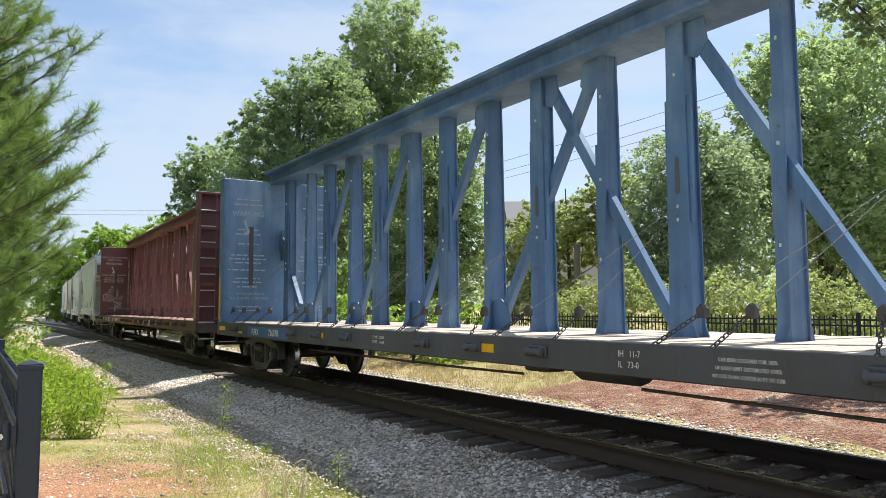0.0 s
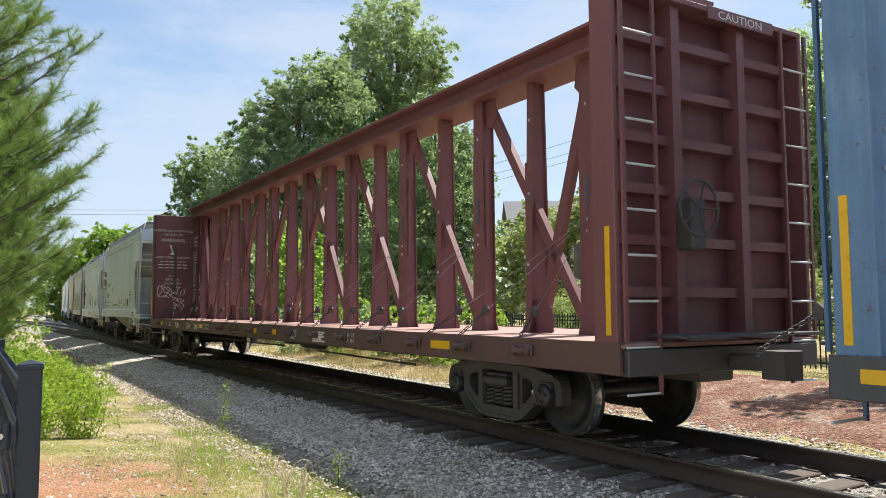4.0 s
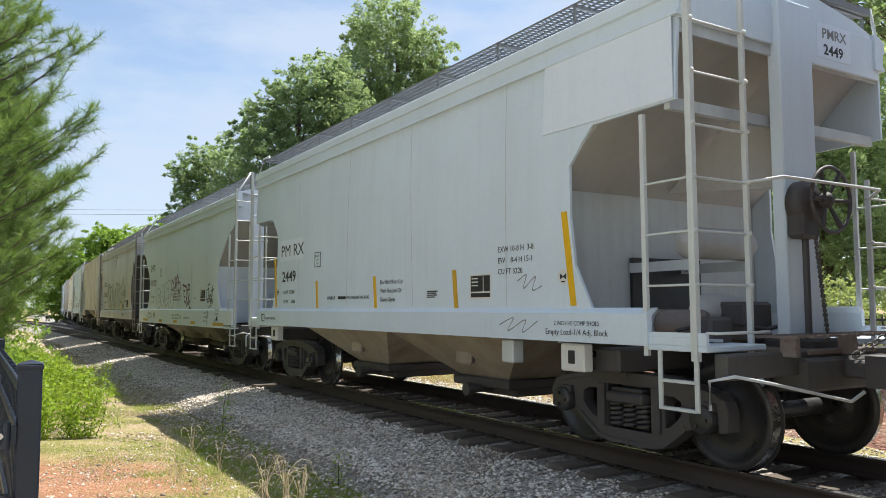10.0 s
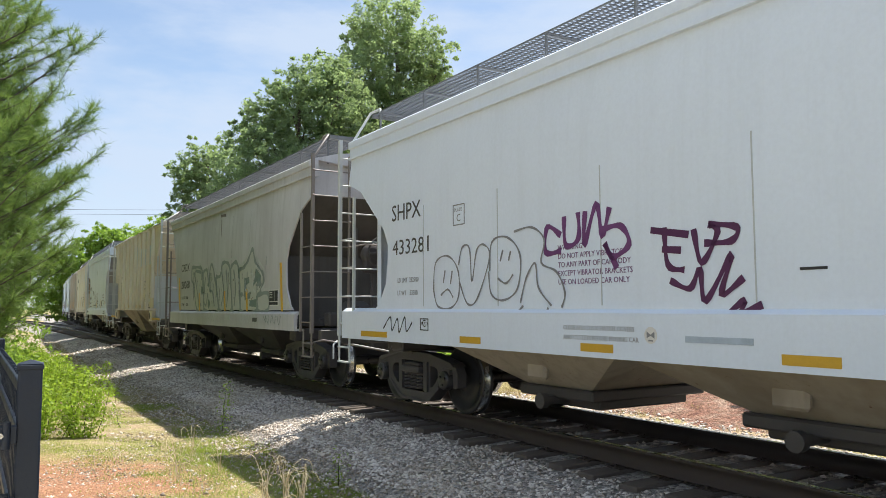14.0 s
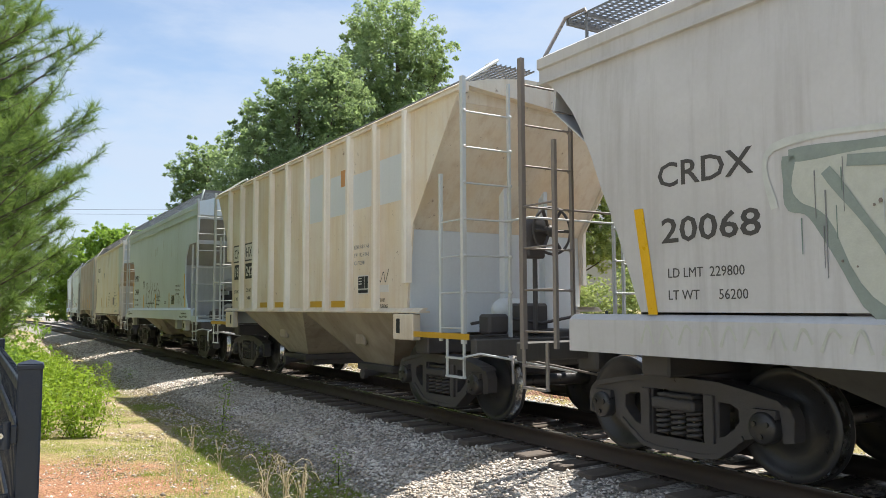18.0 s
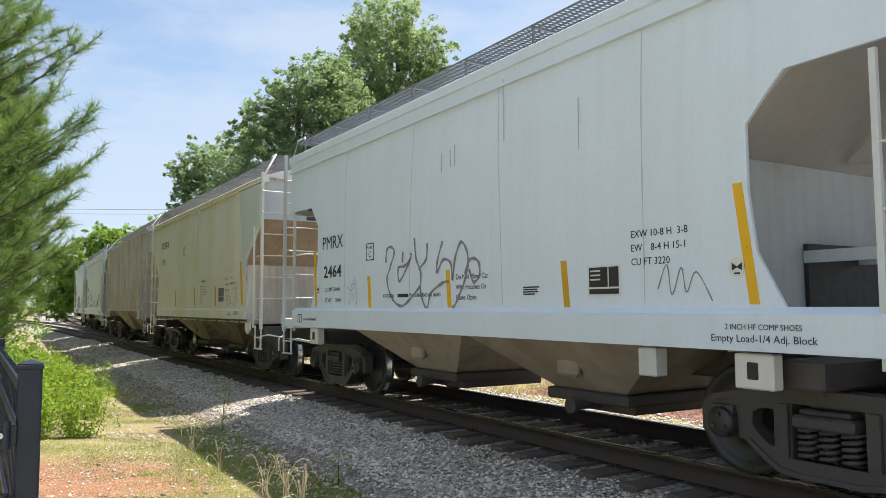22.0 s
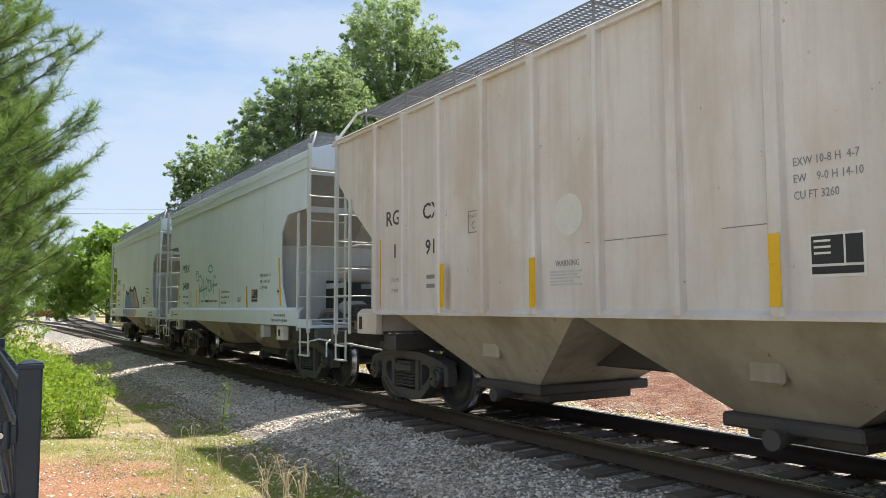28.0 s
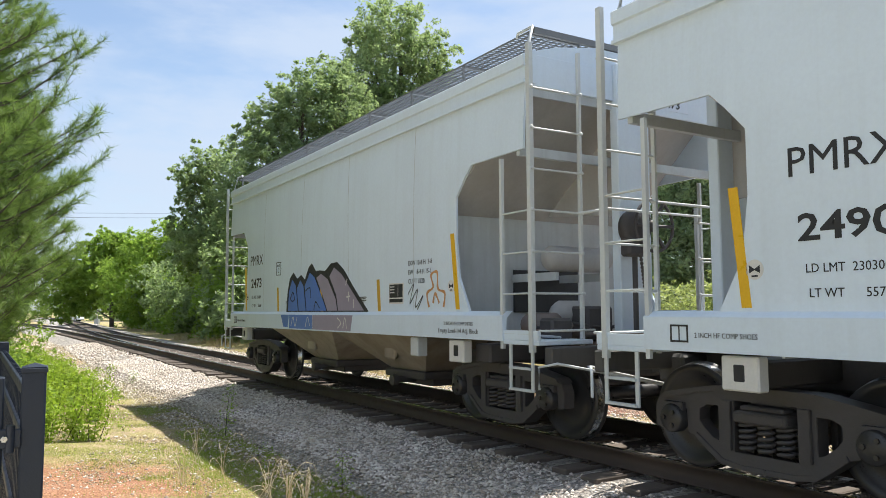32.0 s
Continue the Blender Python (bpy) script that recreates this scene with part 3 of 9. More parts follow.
for side in (-0.7535, 0.7535):
    rail = part("rail", sweep(RAIL_SHAPE, SIDE_S, lambda s: swerve(s) + side), RAIL, track, "rusty rail of the diverging siding")
    part("rail_head", sweep([(-0.03, -0.001), (0.03, -0.001), (0.034, -0.006), (-0.034, -0.006)], SIDE_S, lambda s: swerve(s) + side), RAIL_TOP, rail)

TIE_MESH = [G().box(-0.115, 0.115, -1.30, 1.30, -0.36, -0.186, 0.012).mesh("tie") for _ in range(1)][0]
TIE_MESH.materials.append(TIE)
PLATE = G().box(-0.09, 0.09, -0.16, 0.16, -0.186, -0.174).box(-0.03, 0.0, -0.125, -0.09, -0.186, -0.155).box(0.0, 0.03, 0.09, 0.125, -0.186, -0.155).mesh("tie_plate")
PLATE.materials.append(RAIL)
tie_rng = random.Random(5)
for i in range(250):
    s = 6.0 - i * 0.53 + tie_rng.uniform(-0.04, 0.04)
    shift = tie_rng.uniform(-0.06, 0.06) + (swerve(s) * 0.5 if s > -66 else 0.0)
    x, y = line(s, shift)
    a = math.degrees(float(heading(s))) + tie_rng.uniform(-1.6, 1.6)
    tie = part("tie", TIE_MESH, TIE, track, "", pose(float(x), float(y), tie_rng.uniform(-0.012, 0.004), tie_rng.uniform(-0.4, 0.4), 0, a))
    if s < -45:
        tie.scale.y = 1.0 - swerve(s) * 0.38 if s > -66 else 1.0
    elif i < 60:
        for side in (-0.7535, 0.7535):
            part("tie_plate", PLATE, RAIL, tie, "", pose(0, side - shift, 0))


# ---- train: shared running gear. A wagon's x runs forwards, y to the far side, z up from the rail head ----
ROLLING = []


def wheel_mesh():
    g = G()
    for d in (-1, 1):
        prof = [(0.05, 0.69), (0.17, 0.70), (0.20, 0.725), (0.33, 0.745), (0.385, 0.70), (0.405, 0.69), (0.480, 0.695), (0.482, 0.712), (0.462, 0.728), (0.457, 0.815), (0.45, 0.825),
                (0.395, 0.825), (0.375, 0.80), (0.25, 0.775), (0.19, 0.80), (0.13, 0.83), (0.09, 0.83), (0.09, 1.12)]
        g.lathe([(r, d * y) for r, y in prof], 40)
        g.lathe([(0.125, d * 1.06), (0.125, d * 1.15), (0.11, d * 1.165), (0.02, d * 1.17)], 18)
        for k in range(3):
            a = k * 2.094
            g.lathe([(0.02, d * 1.165), (0.02, d * 1.185)], 6, "y", (0.065 * math.cos(a), 0, 0.065 * math.sin(a)))
    g.lathe([(0.085, -0.69), (0.075, 0), (0.085, 0.69)], 14)
    return g.mesh("wheelset")


def plate(g, outer, holes, y0, y1):
    """A flat casting with openings, from y0 to y1."""
    bm = bmesh.new()
    for loop in [outer] + holes:
        vs = [bm.verts.new((x, y0, z)) for x, z in loop]
        for i in range(len(vs)):
            bm.edges.new((vs[i - 1], vs[i]))
    bmesh.ops.triangle_fill(bm, edges=bm.edges[:], use_beauty=True)
    grown = bmesh.ops.extrude_face_region(bm, geom=bm.faces[:])["geom"]
    bmesh.ops.translate(bm, verts=[v for v in grown if isinstance(v, bmesh.types.BMVert)], vec=(0, y1 - y0, 0))
    bm.verts.index_update()
    g.add([tuple(v.co) for v in bm.verts], [tuple(v.index for v in f.verts) for f in bm.faces])
    bm.free()


def frame_mesh():
    """Cast side frames with their windows, a bolster between them and brake beams."""
    g = G()
    half = [(0.0, 0.785), (0.45, 0.775), (0.80, 0.715), (1.00, 0.675), (1.09, 0.62), (1.125, 0.54), (1.12, 0.37), (1.02, 0.35), (1.005, 0.555), (0.775, 0.555), (0.76, 0.35), (0.68, 0.33), (0.55, 0.23), (0.42, 0.14), (0.25, 0.115)]
    outer = half + [(-x, z) for x, z in half[:0:-1]]
    window = [(0.44, 0.61), (0.55, 0.605), (0.625, 0.57), (0.635, 0.47), (0.58, 0.405), (0.49, 0.335), (0.44, 0.32)]
    holes = [window, [(-x, z) for x, z in window], [(-0.28, 0.665), (0.28, 0.665), (0.29, 0.25), (-0.29, 0.25)]]
    for d in (-1, 1):
        plate(g, outer, holes, d * 0.945, d * 1.085)
        for e in (-1, 1):
            rim = [(0.0, 0.787), (0.45, 0.777), (0.80, 0.717), (1.0, 0.677), (1.06, 0.63), (0.97, 0.635), (0.78, 0.672), (0.44, 0.735), (0.0, 0.745)]
            g.prism([(e * x, z) for x, z in rim], "y", d * 0.90, d * 1.108)
            lip = [(0.0, 0.113), (0.25, 0.113), (0.42, 0.138), (0.55, 0.228), (0.68, 0.328), (0.66, 0.365), (0.53, 0.27), (0.40, 0.18), (0.24, 0.155), (0.0, 0.155)]
            g.prism([(e * x, z) for x, z in lip], "y", d * 0.91, d * 1.102)
            g.prism([(e * 0.78, 0.53), (e * 1.0, 0.53), (e * 1.0, 0.60), (e * 0.78, 0.60)], "y", d * 0.95, d * 1.13)
            g.prism([(e * 0.30, 0.26), (e * 0.40, 0.26), (e * 0.40, 0.66), (e * 0.30, 0.66)], "y", d * 0.93, d * 1.115)
        g.box(-0.24, 0.24, min(d * 0.86, d * 1.17), max(d * 0.86, d * 1.17), 0.50, 0.60, 0.02)
        g.box(-0.20, 0.20, min(d * 0.80, d * 1.13), max(d * 0.80, d * 1.13), 0.60, 0.64, 0.015)
    g.box(-0.2, 0.2, -1.0, 1.0, 0.46, 0.70, 0.03)
    g.lathe([(0.2, 0.70), (0.2, 0.76)], 18, "z")
    for e in (-1, 1):
        g.tube([(e * 0.36, -0.75, 0.40), (e * 0.36, 0.75, 0.40)], 0.045, 6)
        for d in (-1, 1):
            g.box(e * 0.40 - 0.03, e * 0.40 + 0.03, d * 0.76 - 0.05, d * 0.76 + 0.05, 0.32, 0.58, 0.012)
    return g.mesh("truck")


def spring_mesh():
    g = G()
    for x in (0.0,):
        for y in (0.0,):
            pts = [(x + 0.068 * math.cos(a), y + 0.068 * math.sin(a) * 0.6, 0.262 + 0.232 * a / (2 * math.pi * 5)) for a in np.linspace(0, 2 * math.pi * 5, 41)]
            g.tube(pts, 0.0165, 5, None, False)
    return g.mesh("coil_spring")


def hung(me, mat):
    me.materials.append(mat)
    return me


def rounded(me, width):
    """Softens every hard edge of a casting."""
    bm = bmesh.new()
    bm.from_mesh(me)
    sharp = [e for e in bm.edges if len(e.link_faces) == 2 and e.calc_face_angle(0.0) > 0.5]
    bmesh.ops.bevel(bm, geom=sharp, offset=width, segments=2, affect="EDGES", clamp_overlap=True)
    bm.to_mesh(me)
    bm.free()
    return me


WHEELSET, TRUCK = hung(wheel_mesh(), WHEEL), hung(rounded(frame_mesh(), 0.012), STEEL)
WHEELSET.materials.append(TREAD)
for poly in WHEELSET.polygons:
    vs = [WHEELSET.vertices[i].co for i in poly.vertices]
    if all(0.4565 < math.hypot(c.x, c.z) < 0.4635 and 0.72 < abs(c.y) < 0.82 for c in vs):
        poly.material_index = 1
SPRING = hung(spring_mesh(), STEEL)


def trucks(car, centre, tone=None):
    for e in (-1, 1):
        t = part("truck", TRUCK, STEEL, car, "cast steel bogie side frames and bolster", pose(e * centre, 0, 0))
        for d in (-1, 1):
            for x in (-0.17, 0.0, 0.17):
                for y in (0.97, 1.07):
                    part("coil_spring", SPRING, STEEL, t, "", pose(x, d * y, 0))
        for w in (-0.889, 0.889):
            ws = part("wheelset", WHEELSET, WHEEL, t, "dark steel wheels on an axle", pose(w, 0, 0.459))
            ROLLING.append((ws, w))
    return car


def coupler(g, x, e):
    g.box(min(x, x + e * 0.5), max(x, x + e * 0.5), -0.08, 0.08, 0.80, 0.95, 0.02)
    g.prism([(x + e * 0.45, -0.17), (x + e * 0.70, -0.19), (x + e * 0.74, 0.02), (x + e * 0.66, 0.14), (x + e * 0.45, 0.15)], "z", 0.74, 1.0)
    return g


def rungs(g, a, b, z_list, r=0.011):
    """Ladder rungs between two upright lines at (x, y) a and b."""
    for z in z_list:
        g.tube([(a[0], a[1], z), (b[0], b[1], z)], r, 5)
    return g


def stile(g, x, y, z0, z1, w=0.055, t=0.02, turned=False):
    return g.box(x - (t if turned else w) / 2, x + (t if turned else w) / 2, y - (w if turned else t) / 2, y + (w if turned else t) / 2, z0, z1)


def side_sheet(reach, wall, sign, cols=10):
    """One curved side of a hopper body: reach(z) in x at both ends, wall(z) in y. Levels carry the outline's kinks."""
    g, thick = G(), 0.03
    rows = reach
    outer, inner = [], []
    for z, x, *rear in rows:
        back = rear[0] if rear else x
        for k in range(cols + 1):
            px = -back + (x + back) * k / cols
            outer.append((px, sign * wall(z), z))
            inner.append((px, sign * (wall(z) - thick), z))
    n, m = cols + 1, len(rows)
    f = []
    for j in range(m - 1):
        for k in range(cols):
            a = j * n + k
            f.append((a, a + 1, a + n + 1, a + n))
    g.add(outer, f, True)
    g.add(inner, [q[::-1] for q in f], True)
    b = len(outer)
    edge = []
    for j in range(m - 1):
        for k in (0, cols):
            a = j * n + k
            edge.append((a, a + n, b + a + n, b + a))
    g.add(outer + inner, edge)
    return g


def running_board(g, x0, x1, y0, y1, z):
    """Open steel grating: long bars, cross bars and an edge."""
    for y in np.linspace(y0, y1, 9):
        g.box(x0, x1, y - 0.004, y + 0.004, z - 0.022, z)
    x = x0
    while x <= x1:
        g.box(x - 0.004, x + 0.004, y0, y1, z - 0.018, z - 0.002)
        x += 0.062
    return g


def hopper_car(name, label, paint_mat, centre, truck, sill, profile, wall, eave, roof, board, bays, under, ribs=(), sill_z=(1.08, 1.40), sill_y=1.61, ladder_mat=GALV, end=5.9,
               fascia_mat=None, end_mat=None, upper_end=3.1, knee=(4.12, 2.55), rail_z=2.44, brake_front=True, slope_mat=None, rib_mat=None, upper_mat=None, rear_slope=None):
    """A covered hopper wagon with all its parts; returns the wagon. Body is alike at both ends and on both sides."""
    car = thing(name, label, "railway wagon", "hopper wagons")
    top = profile[-1][1]
    z_top = profile[-1][0]
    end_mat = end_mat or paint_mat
    for d in (-1, 1):
        side = part("side_sheet", side_sheet(profile, wall, d), paint_mat, car, "painted steel side sheet")
        g = G()
        s0, s1 = sill_z
        g.prism([(d * sill_y, s0), (d * sill_y, s1 - 0.05), (d * (sill_y - 0.07), s1), (d * (sill_y - 0.14), s1), (d * (sill_y - 0.06), s1 - 0.07), (d * (sill_y - 0.05), s0 + 0.03),
                 (d * (sill_y - 0.16), s0 + 0.03), (d * (sill_y - 0.16), s0)], "x", -sill, sill)
        part("side_sill", g, paint_mat, car, "rolled steel side sill")
        e0, e1 = eave
        g = G()
        yw = wall(z_top)
        g.prism([(d * (yw - 0.02), e0), (d * (yw + 0.055), e0), (d * (yw + 0.055), e0 + 0.03), (d * (yw + 0.02), e0 + 0.045), (d * (yw + 0.02), e0 * 0.5 + e1 * 0.5), (d * (yw + 0.05), e0 * 0.5 + e1 * 0.5 + 0.01),
                 (d * (yw + 0.05), e1 - 0.05), (d * (yw - 0.03), e1), (d * (yw - 0.12), e1 + 0.02), (d * (yw - 0.12), e0)], "x", -top - 0.04, top + 0.04)
        part("eave_rail", g, fascia_mat or paint_mat, car, "pressed steel eave rail")
        for x in ribs:
            g = G()
            zz = [profile[0][0] - 0.03, z_top + 0.02]
            z0 = zz[0]
            for (za, xa), (zb, xb) in zip(profile[:-1], profile[1:]):
                if xa < abs(x) <= xb and zb > za:
                    z0 = za + (zb - za) * (abs(x) - xa) / (xb - xa)
            y0 = wall(2.5)
            g.prism([(x - 0.07, d * (y0 - 0.01)), (x - 0.055, d * (y0 + 0.065)), (x - 0.03, d * (y0 + 0.09)), (x + 0.03, d * (y0 + 0.09)), (x + 0.055, d * (y0 + 0.065)), (x + 0.07, d * (y0 - 0.01))], "z", z0, zz[1])
            part("side_post", g, rib_mat or paint_mat, car, "pressed steel side post")
    # roof
    g = G()
    y1 = wall(z_top) - 0.02
    z1 = eave[1]
    prof = [(-y1, z1 - 0.01), (-y1 * 0.72, z1 + (roof - z1) * 0.55), (-0.5, roof), (0.5, roof), (y1 * 0.72, z1 + (roof - z1) * 0.55), (y1, z1 - 0.01), (0, z1 - 0.16)]
    g.prism(prof, "x", -top, top)
    part("roof", g, paint_mat, car, "sloping steel roof sheet")
    for k in range(4):
        x = -top * 0.72 + k * top * 0.48
        part("hatch_cover", G().box(x - 0.55, x + 0.55, -0.42, 0.42, roof, roof + 0.11, 0.03), paint_mat, car, "roof hatch cover")
    by0, by1, bz = board
    for d in (-1, 1):
        a, b = sorted((d * by0, d * by1))
        rb = part("running_board", running_board(G(), -top + 0.05, top - 0.05, a, b, bz), MESH, car, "open grating walkway")
        x = -top + 0.3
        while x < top:
            g = G().box(x - 0.02, x + 0.02, min(d * by0, d * by1), max(d * by0, d * by1), bz - 0.05, bz - 0.022)
            g.box(x - 0.012, x + 0.012, d * by1 - 0.012, d * by1 + 0.012, z1 - 0.06, bz - 0.03)
            g.box(x - 0.012, x + 0.012, d * by0 - 0.012, d * by0 + 0.012, roof - 0.05, bz - 0.03)
            part("bracket", g, MESH, rb, "walkway bracket")
            x += 1.32
        for e in (-1, 1):
            g = G().tube([(e * top, d * (wall(z_top) - 0.02), z1 - 0.02), (e * top, d * (by1 + 0.02), bz + 0.02), (e * (top - 0.28), d * by1, bz + 0.03), (e * (top - 0.3), d * by1, bz - 0.02)], 0.02, 6)
            part("grab_iron", g, ladder_mat, rb, "bent roof grab iron")
    # ends
    for e in (-1, 1):
        if not ribs:
            xa, xb = sorted((e * (top - 0.42), e * (top - 0.02)))
            g = running_board(G(), xa, xb, -by0, by0, bz).box(min(e * (top - 0.03), e * (top + 0.01)), max(e * (top - 0.03), e * (top + 0.01)), -by1, by1, bz - 0.05, bz + 0.02)
            part("cross_walk", g, MESH, car, "grating walkway across the roof end")
        kx, kz = knee
        g = G()
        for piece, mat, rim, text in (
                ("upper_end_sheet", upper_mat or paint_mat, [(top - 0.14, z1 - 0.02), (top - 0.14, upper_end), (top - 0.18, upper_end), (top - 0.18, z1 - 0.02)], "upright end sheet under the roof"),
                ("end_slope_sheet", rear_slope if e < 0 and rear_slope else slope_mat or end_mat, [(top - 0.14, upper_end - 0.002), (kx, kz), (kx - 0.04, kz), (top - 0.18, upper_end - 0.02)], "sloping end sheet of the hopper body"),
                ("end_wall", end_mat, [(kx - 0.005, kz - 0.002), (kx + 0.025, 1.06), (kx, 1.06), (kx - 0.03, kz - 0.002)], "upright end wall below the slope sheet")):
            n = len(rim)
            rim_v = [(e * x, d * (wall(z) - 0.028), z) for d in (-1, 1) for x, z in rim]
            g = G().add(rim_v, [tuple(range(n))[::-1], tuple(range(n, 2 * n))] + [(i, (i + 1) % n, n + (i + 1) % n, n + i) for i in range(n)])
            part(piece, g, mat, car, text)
        if upper_end > 3.8 and not ribs:
            rim_v = [(y, z) for y, z in prof[:-1]] + [(wall(3.7) - 0.03, 3.70), (-wall(3.7) + 0.03, 3.70)]
            g = G().prism(rim_v, "x", *sorted((e * (top - 0.05), e * (top - 0.02))))
            part("roof_end_sheet", g, end_mat, car, "end sheet under the roof")
        g = G()
        g.box(min(e * (top - 0.16), e * (top - 0.10)), max(e * (top - 0.16), e * (top - 0.10)), -wall(3.1) + 0.03, wall(3.1) - 0.03, 3.06, 3.16)
        if upper_end > 3.8 and not ribs:
            part("end_tie_bar", g, end_mat, car, "flat tie bar across the end")
        boxed = end_mat is SHADED_END_GREY
        g = G()
        if boxed:
            # broad centre post, number boards and corner shelves of the open end
            g.box(*sorted((e * (top - 0.06), e * (top + 0.07))), -0.25, 0.25, 1.08, z1 + 0.06, 0.012)
            part("end_post", g, paint_mat, car, "broad flat centre post of the end")
            for d in (-1, 1):
                a, b = sorted((d * 0.252, d * (wall(3.8) - 0.03)))
                part("end_board", G().box(*sorted((e * (top - 0.02), e * (top + 0.015))), a, b, 3.80 if d < 0 else 3.72, z1 - 0.02, 0.006), paint_mat, car, "flat sheet under the roof end")
                a, b = sorted((d * (sill_y - 0.75), d * (sill_y - 0.02)))
                shelf = part("corner_shelf", G().box(*sorted((e * (sill - 0.02), e * (end - 0.16))), a, b, 1.05, 1.10, 0.008).box(*sorted((e * (sill - 0.02), e * (end - 0.16))), b - 0.03 if d > 0 else a, b if d > 0 else a + 0.03, 1.10, 1.20), paint_mat, car, "steel corner shelf")
                g = G().tube([(e * (end - 0.18), d * (sill_y - 0.05), 1.20), (e * (end - 0.10), d * (sill_y - 0.05), 1.20), (e * (end - 0.10), d * (sill_y - 0.72), 1.20), (e * (end - 0.18), d * (sill_y - 0.72), 1.20)], 0.013, 6)
                part("grab_iron", g, ladder_mat, shelf, "low grab iron")
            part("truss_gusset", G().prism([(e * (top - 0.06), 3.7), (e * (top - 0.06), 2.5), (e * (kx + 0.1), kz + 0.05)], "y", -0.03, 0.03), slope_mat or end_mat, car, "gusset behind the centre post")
        elif slope_mat is not RUSTY_SLOPE:
            if sill > 5.5:
                # near-upright corner plates and a leaning web in the middle
                for d in (-1, 1):
                    a, b = sorted((d * 0.84, d * 1.15))
                    part("corner_column", G().box(*sorted((e * 5.28, e * 5.31)), a, b, 1.04, upper_end + 0.1, 0.006).box(*sorted((e * 5.20, e * 5.28)), a, a + 0.02, 1.04, upper_end, 0.004), end_mat, car, "flat corner column of the end")
                    a, b = sorted((d * 0.22, d * 0.25))
                    # web is coloured blue-black, the shading of its near face put into the paint
                    part("leaning_web", G().prism([(e * x, z) for x, z in ((4.4, 1.06), (4.92, 1.06), (5.02, 1.5), (5.58, 2.85), (5.58, 3.22), (5.335, 3.34), (5.2, 3.18), (4.62, 2.6))], "y", a, b), SILL_AND_SHADE, car, "leaning web plate of the end frame")
                part("web_flange", G().prism([(e * x, z) for x, z in ((4.92, 1.06), (4.94, 1.06), (5.04, 1.5), (5.60, 2.85), (5.58, 2.85), (5.02, 1.5))], "y", -0.30, 0.30), DIRTY_SHADED_END, car, "leaning flange plate")
            for y in () if sill > 5.5 else (-0.34, 0.34):
                g.prism([(e * (kx + 0.62), 1.07), (e * (kx + 0.62), 3.0), (e * (kx + 0.5), 2.9), (e * (kx + 0.5), 1.07)], "y", y - 0.03, y + 0.03)
            if sill <= 5.5:
                part("end_brace", g, end_mat, car, "end bracing posts")
        # stub and end sills are coloured near black for the shadow they lie in
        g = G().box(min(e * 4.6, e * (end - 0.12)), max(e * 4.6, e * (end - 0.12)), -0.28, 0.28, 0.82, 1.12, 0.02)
        part("stub_sill", g, SOOT_SHADE, car, "stub of the centre sill")
        g = G()
        x0, x1 = sorted((e * (end - 0.95), e * (end - 0.06)))
        if ribs:
            running_board(g, x0, x1, -1.46, 1.46, 1.045)
            for y in (-1.0, -0.5, 0.5, 1.0):
                g.box(x0, x1, y - 0.03, y + 0.03, 0.98, 1.022)
            part("end_platform", g, SOOT_SHADE, car, "open grating end platform")
        else:
            g.box(*sorted((e * (sill - 0.75), e * (end - 0.02))), -0.5, 0.5, 1.00, 1.045, 0.01)
            part("end_platform", g, GRIME, car, "grimy steel plate over the stub sill")
        g = G()
        g.box(min(e * (end - 0.16), e * (end - 0.04)), max(e * (end - 0.16), e * (end - 0.04)), -1.52, 1.52, 0.84, 1.04, 0.015)
        g.box(*sorted((e * (end - 0.30), e * (end + 0.02))), -0.62, 0.62, 0.70, 0.98, 0.03)
        part("end_sill", g, SOOT_SHADE, car, "steel end sill and striker")
        if boxed:
            step = running_board(G(), *sorted((e * (end - 0.30), e * (end + 0.12))), -0.86, 0.86, 1.17)
            part("crossover_step", step, GRIME, car, "rusty grating step over the coupler")
            for y in (-0.8, 0.0, 0.8):
                part("step_bracket", G().box(*sorted((e * (end - 0.06), e * (end + 0.08))), y - 0.03, y + 0.03, 1.0, 1.15), GRIME, car)
        g = G()
        g.box(min(e * (truck - 0.16), e * (truck + 0.16)), max(e * (truck - 0.16), e * (truck + 0.16)), -1.36, 1.36, 0.80, 1.02, 0.02)
        part("body_bolster", g, STEEL, car, "steel body bolster")
        part("coupler", coupler(G(), e * (end - 0.2), e), STEEL, car, "cast steel knuckle coupler")
        for d in (-1, 1):
            g = G()
            xe, ye = e * (end - 0.27), d * (sill_y - 0.03)
            tall = z1 + 0.03 if d < 0 or not boxed else 2.62
            inner = d * (sill_y - 0.70)
            stile(g, xe, ye, 0.98, tall, 0.06, 0.05)
            stile(g, xe, inner, 1.0, tall if boxed else z1 + 0.03, 0.045, 0.03)
            rungs(g, (xe, ye), (xe, inner), np.arange(1.58, tall - 0.05, 0.43), 0.012)
            for z in np.arange(1.58, tall - 0.05, 0.43):
                for yy in (ye, inner):
                    g.lathe([(0.0, -0.035), (0.022, -0.03), (0.022, 0.03), (0.0, 0.035)], 6, "x", (xe + e * 0.01, yy, float(z)))
            part("end_ladder", g, ladder_mat, car, "tall steel end ladder")
            g = G()
            xa = e * (end - 0.78)
            stile(g, xa, ye, 1.0, 3.05, 0.045, 0.035)
            rungs(g, (xa, ye), (xe, ye), (1.16, 1.58, 2.01, 2.44))
            part("side_ladder", g, ladder_mat, car, "short steel side ladder")
            g = G()
            for x in (xa + e * 0.14, xe):
                g.box(x - 0.02, x + 0.02, ye - 0.008, ye + 0.008, 0.58, 1.05)
